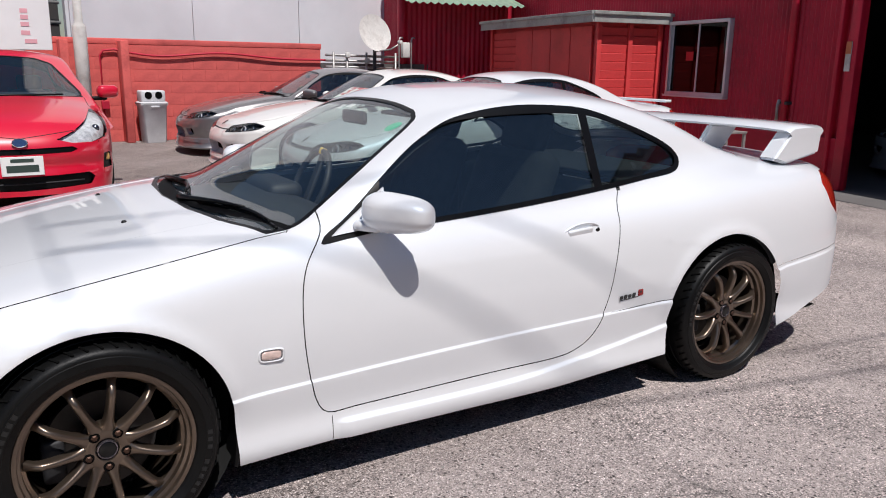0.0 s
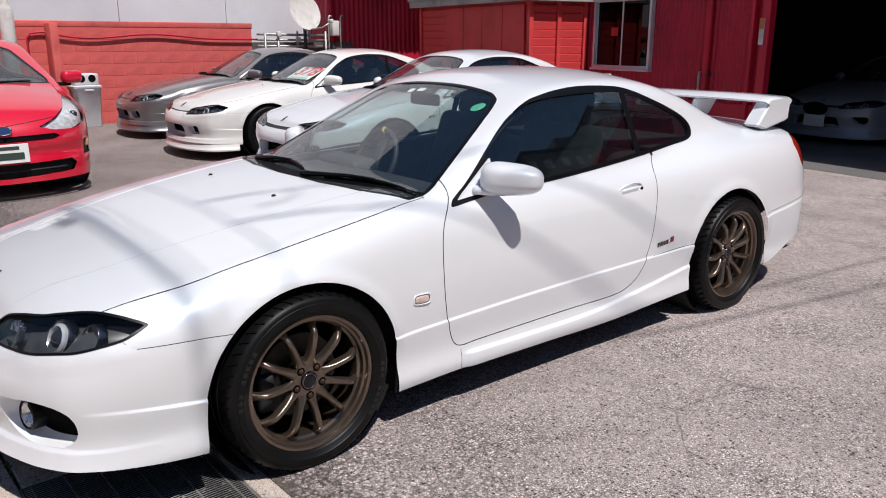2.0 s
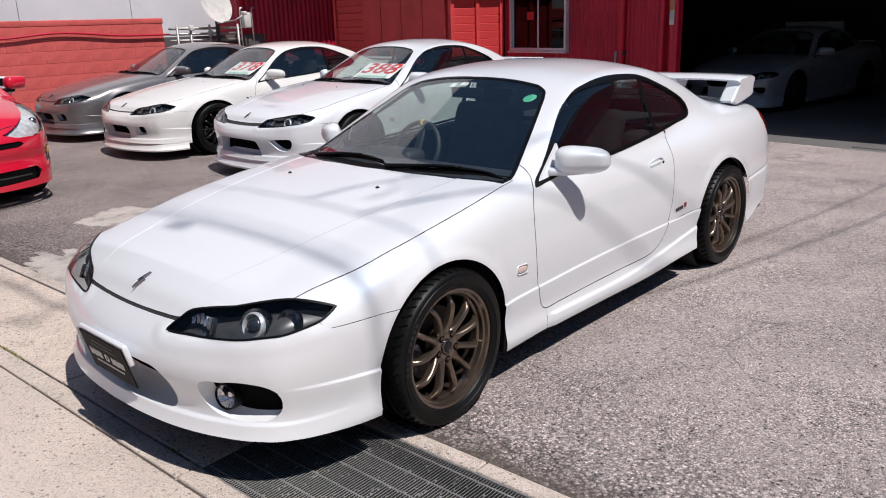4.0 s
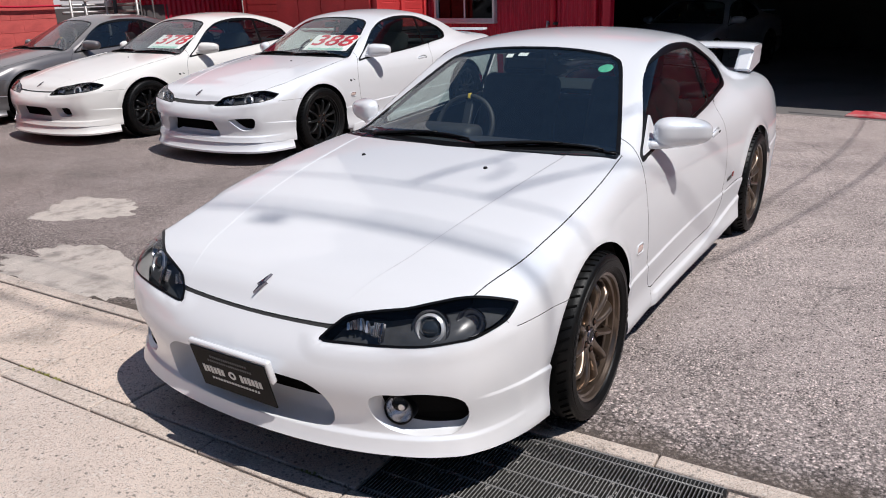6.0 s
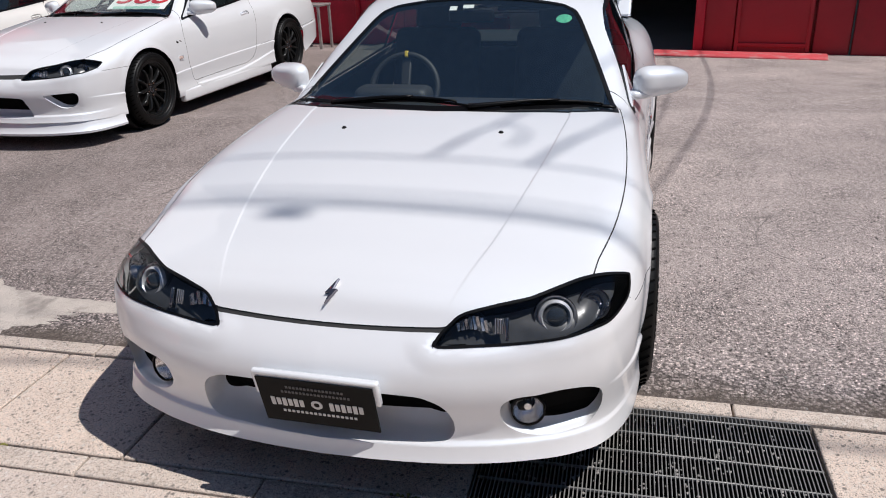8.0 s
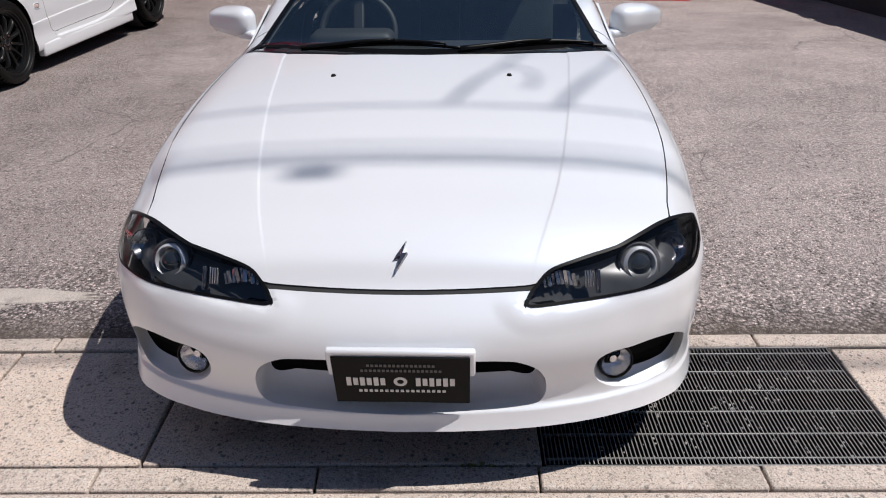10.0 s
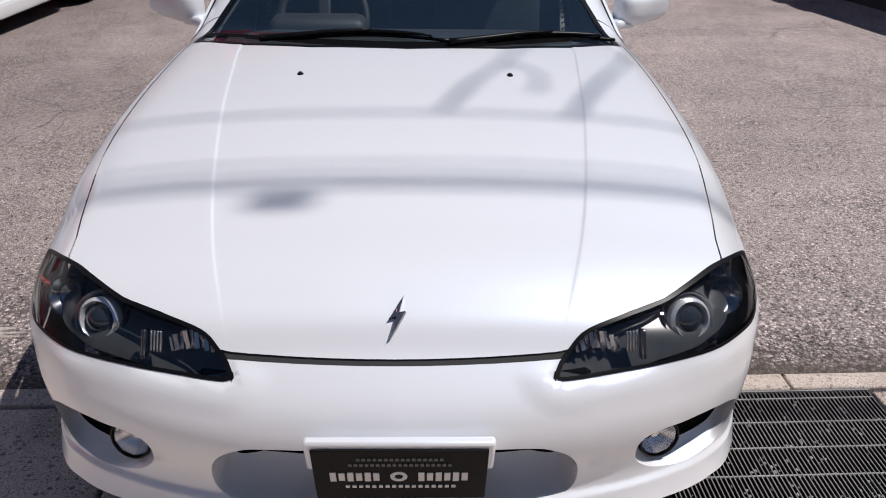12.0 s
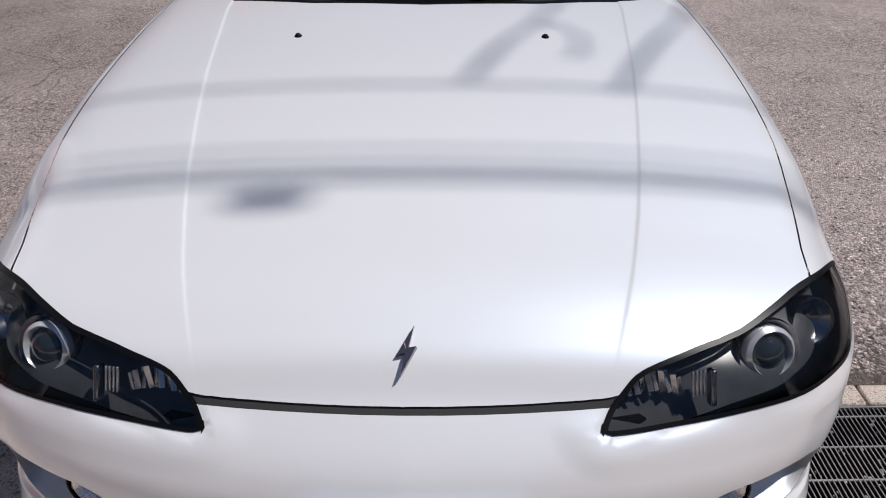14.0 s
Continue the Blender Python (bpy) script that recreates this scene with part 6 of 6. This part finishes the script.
# window
win = thing("window_1", "aluminium sliding window with a small red sticker", "window", FRONT_AT @ pose(0, -0.07, 0), kind="structure")
for y in (6.07, 7.33):
    part("frame_upright", box(0.09, 0.045, 1.08, (-0.04, y, 1.59), 0.005), ALU, win)
for z in (1.07, 2.11):
    part("frame_rail", box(0.10, 1.30, 0.05, (-0.04, 6.70, z), 0.005), ALU, win)
part("window_sill", box(0.13, 1.34, 0.03, (-0.055, 6.70, 1.03), 0.006), ALU, win)
for y, x in ((6.39, -0.05), (7.01, -0.02)):
    sash = part("sash", box(0.012, 0.60, 0.98, (x, y, 1.59)), WINGLASS, win)
    for yy in (y - 0.30, y + 0.30):
        part("sash_upright", box(0.03, 0.03, 0.99, (x, yy, 1.59), 0.004), ALU, sash)
part("sticker", box(0.004, 0.16, 0.13, (-0.062, 6.86, 1.62)), material("red_sticker", (0.50, 0.02, 0.03), 0.5), win, "small red sticker")
# dark board behind the panes stands in for the unlit room
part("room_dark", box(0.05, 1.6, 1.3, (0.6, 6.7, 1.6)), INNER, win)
sign = solid("wall_sign", box(0.012, 0.075, 0.34, (-0.12, 3.95, 1.60), 0.003), OFFWHITE, "narrow faded sign on the door post", "sign", m=FRONT_AT)
part("sign_band", box(0.004, 0.07, 0.14, (-0.128, 3.95, 1.70)), material("orange_band", (0.50, 0.16, 0.06), 0.6), sign)

# ---- garden shed at the workshop wall ----
SHED_AT = FRONT_AT @ pose(-1.27, 7.48, 0)
shed = thing("shed", "red wooden shed with louvred side and grey sheet roof", "shed", SHED_AT)
SD, SL, SH = 1.20, 3.55, 2.12
part("shed_core", box(SD - 0.06, SL - 0.06, SH, (SD / 2, SL / 2, SH / 2)), REDWOOD, shed)
for k in range(15):
    z = 0.10 + k * 0.130
    b = box(0.030, SL * 0.27, 0.124, (0, 0, 0), 0.005)
    part("board", b, REDWOOD, shed, m=pose(0.015, SL - SL * 0.135 - 0.02, z + 0.06, 0, -6, 0))
    for x0 in (0.30, 0.86):
        part("louvre", box(0.47, 0.030, 0.124, (0, 0, 0), 0.005), REDWOOD, shed, m=pose(x0 + 0.02, 0.015, z + 0.06, 6, 0, 0))
for x in (0.03, 0.60, 1.16):
    part("corner_post", box(0.075, 0.075, SH, (x, 0.0, SH / 2), 0.006), REDWOOD, shed)
for k in range(4):
    part("door_leaf", box(0.035, SL * 0.17, SH - 0.12, (0.0, 0.10 + SL * (0.09 + 0.175 * k), SH / 2), 0.006), REDWOOD, shed)
part("corner_post", box(0.08, 0.08, SH, (0.0, SL, SH / 2), 0.006), REDWOOD, shed)
roof = part("shed_roof", box(SD + 0.30, SL + 0.30, 0.035, (SD / 2 - 0.02, SL / 2, SH + 0.10), 0.006), ROOFGREY, shed, "grey folded sheet roof", m=pose(0, 0, 0, 0, 0, 0))
for k in range(18):
    part("roof_rib", box(SD + 0.29, 0.03, 0.012, (SD / 2 - 0.02, -0.10 + k * 0.218, SH + 0.122), 0.004), ROOFGREY, roof)
part("roof_fascia", box(0.05, SL + 0.36, 0.05, (-0.20, SL / 2, SH + 0.115), 0.005), ROOFGREY, roof)
part("roof_fascia", box(0.03, SL + 0.32, 0.13, (-0.18, SL / 2, SH + 0.04), 0.005), ROOFGREY, roof)
part("roof_fascia", box(SD + 0.34, 0.05, 0.05, (SD / 2 - 0.02, -0.18, SH + 0.115), 0.005), ROOFGREY, roof)
part("roof_fascia", box(SD + 0.30, 0.03, 0.13, (SD / 2 - 0.02, -0.16, SH + 0.04), 0.005), ROOFGREY, roof)
# projecting corner of the workshop beyond the shed
annex = thing("annex", "lit red corrugated annex with a scalloped green awning", "building", FRONT_AT @ pose(-2.6, 12.6, 0), kind="structure")
part("annex_core", box(2.5, 3.0, 4.5, (1.30, 1.55, 2.25)), REDSTEEL, annex)
part("wall_sheet", corrugated(0.05, 3.0, 0, 4.5), REDSTEEL, annex)
part("wall_sheet", corrugated(0.0, 2.5, 0, 4.5, 0.11, 0.03), REDSTEEL, annex, m=pose(2.55, 0.03, 0, 0, 0, 90))
part("corner_trim", tube([(0.03, 0.03, 0), (0.03, 0.03, 4.5)], 0.09, 14), REDSTEEL, annex)
aw = bmesh.new()
rows = []
for i in range(121):
    x = -0.15 + 2.6 * i / 120
    z = 0.02 * math.sin(2 * math.pi * x / 0.16)
    rows.append([aw.verts.new((x, y, zz + z)) for y, zz in ((-0.75, 2.62), (0.0, 2.85))])
for a, b in zip(rows, rows[1:]):
    aw.faces.new((a[0], b[0], b[1], a[1]))
part("awning", smooth(aw, 80), GREENSHEET, annex, "wavy green plastic awning")
part("white_downpipe", tube([(2.3, -0.10, 0.0), (2.3, -0.10, 2.2)], 0.035, 10), OFFWHITE, annex)

# ---- red block wall, the grey building behind it ----
wall = thing("wall_north", "red painted concrete block wall with a sagging cable pipe", "wall", pose(0, 14.05, 0), kind="structure")
part("wall_core", box(13.8, 0.10, 1.60, (-0.70, 0.034, 0.80)), REDBLOCK, wall)
block = None
for r in range(8):
    off = 0.2 if r % 2 else 0.0
    x = -4.6 + off
    while x < 6.0:
        w = min(0.39, 6.2 - x)
        m = Matrix.Translation((x + 0.195, 0.03 + 0.0008 * noise.noise(Vector((x * 3, r, 0))), 0.10 + r * 0.20))
        if block is None:
            block = part("block", box(0.395, 0.10, 0.195, (0, 0, 0), 0.002, 1), REDBLOCK, wall, m=m)
        else:
            o = new("block", block.data)
            o.parent, o.matrix_basis = wall, m
        x += 0.40
coping = box(11.0, 0.17, 0.10, (0.72, 0.06, 1.65), 0.012)
part("coping", coping, REDBLOCK, wall, m=pose(0, 0, 0, 0, 0.0, 0))
for x in (1.72, 2.62):
    part("buttress", box(0.13, 0.34, 1.66, (x, -0.17, 0.83), 0.015), REDBLOCK, wall)
cable = [(2.28, -0.05, 0.4), (2.28, -0.05, 1.42), (2.33, -0.06, 1.50), (2.50, -0.06, 1.52)]
cable += [(2.6 + 3.7 * t, -0.07, 1.50 - 0.07 * math.sin(t * math.pi * 3) * (1 - t) - 0.10 * t) for t in np.linspace(0, 1, 24)]
part("cable_pipe", tube(cable, 0.018, 8), REDSTEEL, wall)
part("junction_box", box(0.12, 0.08, 0.14, (2.30, -0.06, 0.62), 0.01), REDSTEEL, wall)

grey = thing("building", "pale grey panelled building wall behind the yard", "building", pose(0, 15.3, 0), kind="structure")
x = 2.05
for w in (2.12, 2.12, 2.12, 2.12, 2.12):
    part("wall_panel", box(w - 0.008, 0.08, 13.0, (x + w / 2, 0.0, 6.5), 0.004), GREYPANEL, grey)
    x += w
part("wall_core", box(10.8, 0.3, 12.98, (7.4, 0.2, 6.49)), GREYPANEL, grey)
part("plinth", box(10.8, 0.14, 1.3, (7.4, -0.02, 0.65)), stained("dark_plinth", (0.12, 0.12, 0.12), (0.06, 0.06, 0.06), 1.5), grey)
dark = thing("building", "dark weathered wall with pipes beyond the grey one", "building", pose(-2.0, 16.2, 0), kind="structure")
part("wall_core", box(8.0, 0.3, 7.0, (0, 0.2, 3.5)), INNER, dark)
for x in (3.28, 3.42, 3.70):
    part("wall_pipe", tube([(x, -0.1, 0), (x, -0.1, 3.2)], 0.05, 10), OFFWHITE, dark)
for z in (2.0, 2.35):
    part("wall_pipe", tube([(2.0, -0.14, z), (4.0, -0.14, z)], 0.03, 8), PIPE, dark)
post = solid("post", tube([(1.96, 13.70, 0), (1.96, 13.70, 1.84), (1.96, 13.70, 1.86), (1.96, 13.70, 1.92), (1.96, 13.70, 7.0)], [0.105, 0.105, 0.10, 0.065, 0.06], 18), OFFWHITE, "chalky white painted pole by the red wall", "pole")
# advertising board behind the hatchback
board = solid("sign_board", box(1.9, 0.06, 0.75, (0.55, 13.2, 1.85), 0.008), material("white_board", (0.80, 0.79, 0.78), 0.5, var=0.03, scale=4), "white board with faded pink marks", "sign")
PINK = material("faded_pink", (0.75, 0.38, 0.42), 0.6)
for z, w in ((2.03, 0.10), (1.94, 0.10), (1.84, 0.11), (1.72, 0.12), (1.60, 0.16)):
    part("letter_bar", box(w, 0.004, 0.06, (1.16 if w < 0.15 else 1.22, 13.167, z)), PINK, board)
for x in (0.0, 1.1):
    part("board_leg", box(0.06, 0.05, 1.5, (x, 13.22, 0.75), 0.006), DARKSTEEL, board)
# bin
bin_ = thing("litter_bin", "grey-white plastic litter bin with two round openings", "bin", pose(2.98, 13.72, 0, 0, 0, 4))
body = bmesh.new()
rows = []
for z, w, d in ((0.0, 0.165, 0.14), (0.02, 0.175, 0.15), (0.60, 0.205, 0.175), (0.63, 0.225, 0.195), (0.665, 0.225, 0.195), (0.68, 0.20, 0.17)):
    rows.append([body.verts.new((sx * w, sy * d, z)) for sx, sy in ((-1, -0.8), (-0.85, -1), (0.85, -1), (1, -0.8), (1, 0.8), (0.85, 1), (-0.85, 1), (-1, 0.8))])
for a, b in zip(rows, rows[1:]):
    for i in range(8):
        body.faces.new((a[i], a[(i + 1) % 8], b[(i + 1) % 8], b[i]))
body.faces.new(rows[-1])
bmesh.ops.recalc_face_normals(body, faces=body.faces)
part("bin_body", smooth(body, 40), BINMAT, bin_)
part("bin_hood", box(0.40, 0.28, 0.19, (0, 0.01, 0.77), 0.03, 3), BINMAT, bin_)
part("handle", box(0.14, 0.02, 0.03, (0, -0.19, 0.60), 0.008), BINMAT, bin_)
for x in (-0.085, 0.085):
    part("bin_opening", lathe([(0, 0.0), (0.05, 0.0), (0.055, 0.006), (0.06, 0.0)], 24), DARK, bin_, m=pose(x, -0.134, 0.785, 0, 0, 180))
# dish aerial and pipe rack
dish = thing("satellite_dish", "white satellite dish with rusty stains on a dark pole", "dish", pose(7.23, 13.75, 0))
bowl = lathe([(0.0, -0.05), (0.15, -0.044), (0.28, -0.025), (0.36, 0.0), (0.365, 0.006), (0.28, -0.015), (0.15, -0.035), (0, -0.04)], 48)
part("dish_bowl", bowl, OFFWHITE, dish, m=pose(0, 0, 1.93, -18, 0, 8) @ pose(0, 0, 0, 0, 0, 180))
part("pole", tube([(0.05, 0.12, 0), (0.05, 0.12, 1.95)], 0.035, 10), DARKSTEEL, dish)
part("feed_arm", tube([(-0.02, 0.0, 1.58), (0.18, -0.30, 1.62), (0.30, -0.42, 1.72)], 0.014, 8), PIPE, dish)
part("feed_horn", box(0.07, 0.10, 0.07, (0.31, -0.43, 1.75), 0.015), OFFWHITE, dish)
rack = thing("pipe_rack", "grey gas pipes and valves on a low wall", "pipes", pose(0, 13.9, 0))
for z in (1.28, 1.40, 1.50):
    part("pipe", tube([(6.25, 0, z), (7.9, 0.1, z - 0.02)], 0.024, 8), PIPE, rack)
for x in (6.40, 6.68, 7.10, 7.75):
    part("riser", tube([(x, -0.03, 0.3), (x, -0.03, 1.56)], 0.022, 8), PIPE, rack)
for x, z in ((6.68, 1.50), (7.10, 1.40)):
    part("valve", box(0.09, 0.07, 0.10, (x, -0.06, z), 0.015), OFFWHITE, rack)
part("meter", box(0.16, 0.12, 0.30, (7.98, -0.02, 1.62), 0.02), OFFWHITE, rack)
for x in (7.84, 8.12):
    part("meter_pipe", tube([(x, -0.02, 0.2), (x, -0.02, 1.80), (x + 0.02, -0.02, 1.86), (x + 0.08, -0.02, 1.86)], 0.018, 8), PIPE, rack)
part("back_wall", box(3.4, 0.10, 1.35, (7.9, 0.30, 0.675)), stained("dark_low_wall", (0.10, 0.09, 0.09), (0.05, 0.05, 0.05), 2.0), rack)
# steel stand in front of the workshop
stand = thing("metal_stand", "low grey metal stand in front of the workshop", "stand", FRONT_AT @ pose(-0.55, 5.35, 0))
part("top", box(0.35, 0.42, 0.03, (0, 0, 0.62), 0.006), PIPE, stand)
for x in (-0.15, 0.15):
    for y in (-0.18, 0.18):
        part("leg", box(0.035, 0.035, 0.61, (x, y, 0.305), 0.004), PIPE, stand)

# ---- behind the camera: the houses across the road, which the car windows mirror ----
across = thing("building", "plain dark house row across the road", "building", pose(0, -11, 0), kind="structure")
part("wall_core", box(40, 0.3, 5.0, (0, 0, 2.5)), stained("dull_house_wall", (0.42, 0.40, 0.38), (0.30, 0.28, 0.26), 0.5), across)
part("eaves", box(40, 1.0, 0.25, (0, 0.2, 5.1), 0.02), DARKSTEEL, across)
west = thing("building", "plain grey house row beyond the road", "building", pose(-14, 3, 0), kind="structure")
part("wall_core", box(0.3, 40, 5.5, (0, 0, 2.75)), stained("grey_house_wall", (0.32, 0.31, 0.30), (0.2, 0.19, 0.18), 0.5), west)

def flats(label, x0, x1, y, z, floors):
    """A block of flats with slab edges, windows and a stair head, its shaded side towards the yard."""
    b = thing("apartment_building", label, "building", pose(0, y, 0), kind="structure")
    part("wall", box(x1 - x0, 12.0, z, ((x0 + x1) / 2, -6.0, z / 2)), FLATWALL, b)
    part("roof", box(x1 - x0 + 0.8, 12.8, 0.4, ((x0 + x1) / 2, -6.0, z + 0.2), 0.02), DARKSTEEL, b)
    part("stair_head", box((x1 - x0) * 0.3, 5.0, 3.0, (x1 - (x1 - x0) * 0.25, -4.0, z + 1.9), 0.02), FLATWALL, b)
    for k in range(floors):
        top = z - 1.0 - 3.3 * k
        n = int((x1 - x0) / 3.4)
        for j in range(n):
            w = part("window", box(1.9, 0.06, 1.5, (x0 + (j + 0.5) * (x1 - x0) / n, 0.02, top - 0.9)), PALEPANE, b)
            part("window_sill", box(2.1, 0.2, 0.08, (x0 + (j + 0.5) * (x1 - x0) / n, 0.08, top - 1.7), 0.01), FLATWALL, w)
    return b


FLATWALL = stained("dull_flat_wall", (0.22, 0.21, 0.20), (0.15, 0.14, 0.13), 0.5)
PALEPANE = material("pale_curtained_pane", (0.62, 0.64, 0.66), 0.25, var=0.2, scale=0.9)
flats("grey block of flats with pale windows across the road", 68.0, 88.0, -60.0, 41.5, 2)
flats("taller grey block of flats with pale windows across the road", 94.0, 111.0, -60.0, 49.0, 3)
flats("lower grey block of flats with pale windows across the road", 48.0, 65.0, -60.0, 36.0, 2)
# plain unseen wall on the sunny side, added to cast a stepped shadow on the yard
south = box(7.4, 0.16, 1.50, (0, 0, 0.70), 0.01)
for x, w in ((-0.55, 0.34), (-0.15, 0.22), (1.9, 0.5)):
    box(w, 0.20, 0.05, (x, 0, 1.475), 0.01, bm=south)
solid("wall_south", south, stained("tarred_wall", (0.035, 0.034, 0.034), (0.02, 0.02, 0.02), 1.5), "unseen low dark wall added to cast the stepped shadow on the yard", "wall", "structure", m=pose(6.4, -1.80, -0.05, 0, 0, 4.9))

# ---- overhead cables ----
CABLE = material("black_cable", (0.02, 0.02, 0.02), 0.6)
SUNV = SUN_FROM.copy()
HIGH = 8.2


def overhead(label, shadow, height, r, t0, t1, sag=0.0, swing=0.0, bow=0.0, tail=0.0, rise=0.0):
    """A cable hung so that the sun throws its shadow along the given line near the ground."""
    a, b = Vector(shadow[0]), Vector(shadow[1])
    pts = []
    for t in np.linspace(t0, t1, 120):
        p = a + (b - a) * t
        p.x -= swing * min(1.0, max(0.0, -t) / 0.4)
        p.y += bow * t * (t - 1) if t < 1 else tail * (t - 1) / (t1 - 1) if tail else 0.0
        h = height + rise * (t - t0) / (t1 - t0) + sag * ((t - 0.5) ** 2 - 0.25)
        pts.append(p + SUNV * (h - p.z))
    return solid("overhead_cable", tube(pts, r, 8), CABLE, label, "cable", group="overhead cables")


def car_point(x, y, z):
    return CAR_AT @ Vector((x, y, z))


overhead("thin black service cable to the workshop", ((6.9, 1.28, 0), (2.24, 2.05, 0)), 5.2, 0.010, -0.33, 1.34, 0.0, bow=0.6, tail=0.40, rise=HIGH - 5.2)
overhead("thin black service cable to the workshop", ((6.9, 1.69, 0), (2.27, 2.30, 0)), 5.2, 0.008, -0.33, 1.365, 0.0, bow=0.5, tail=0.59, rise=HIGH - 5.2)
for x0, x1, z, h, r in ((-0.085, -0.070, 0.77, HIGH, 0.0058), (-0.32, -0.31, 0.74, HIGH, 0.0046), (-0.405, -0.392, 0.72, HIGH, 0.0092), (-0.372, -0.366, 0.72, HIGH - 0.1, 0.0068)):
    overhead("black overhead cable along the road" if r < 0.0065 else "thick black bundled cable along the road", (car_point(x0, 0.8, z), car_point(x1, -0.8, z)), h, r, -11.0, 7.0, swing=0.12 if r > 0.0065 else 0.0)


def hung(points, height, r):
    pts = [car_point(*p) + SUNV * (height - p[2]) for p in points]
    return solid("cable_loop", tube(pts, r, 8), CABLE, "black cable loop hanging from the overhead lines", "cable", group="cable loops")


hung([(-0.077, -0.097, 0.79), (0.007, -0.139, 0.806), (0.114, -0.191, 0.821), (0.219, -0.263, 0.834), (0.245, -0.332, 0.834), (0.187, -0.383, 0.822), (0.09, -0.377, 0.808), (0.056, -0.345, 0.805)], HIGH, [0.007, 0.013, 0.011, 0.007, 0.006, 0.007, 0.009, 0.008])
hung([(-0.090, -0.43, 0.775), (-0.057, -0.45, 0.775), (0.057, -0.505, 0.792), (0.189, -0.575, 0.801), (0.308, -0.647, 0.804)], HIGH, [0.007, 0.013, 0.014, 0.012, 0.006])
splice = lathe([(0, -0.085), (0.012, -0.08), (0.021, -0.06), (0.026, 0.0), (0.021, 0.05), (0.012, 0.075), (0, 0.08)], 20)
solid("cable_closure", splice, CABLE, "black splice case hanging on the bundled cable", "box", m=Matrix.Translation(car_point(-0.455, 0.275, 0.70) + SUNV * (HIGH - 0.72)))
POLE = stained("grey_pole_concrete", (0.40, 0.39, 0.37), (0.25, 0.24, 0.22), 2.0)
for t in (-11.0, 7.0):
    p = car_point(-0.39, 0.8 - 1.6 * t, 0.72)
    top = p + SUNV * (HIGH - p.z)
    pole = solid("utility_pole", tube([(top.x - 0.22, top.y, -0.2), (top.x - 0.22, top.y, HIGH + 1.0)], [0.17, 0.12], 18), POLE, "tall grey concrete utility pole by the road", "pole", group="utility poles")
    part("crossarm", box(1.4, 0.09, 0.09, (top.x + 0.1, top.y, HIGH), 0.01), PIPE, pole)
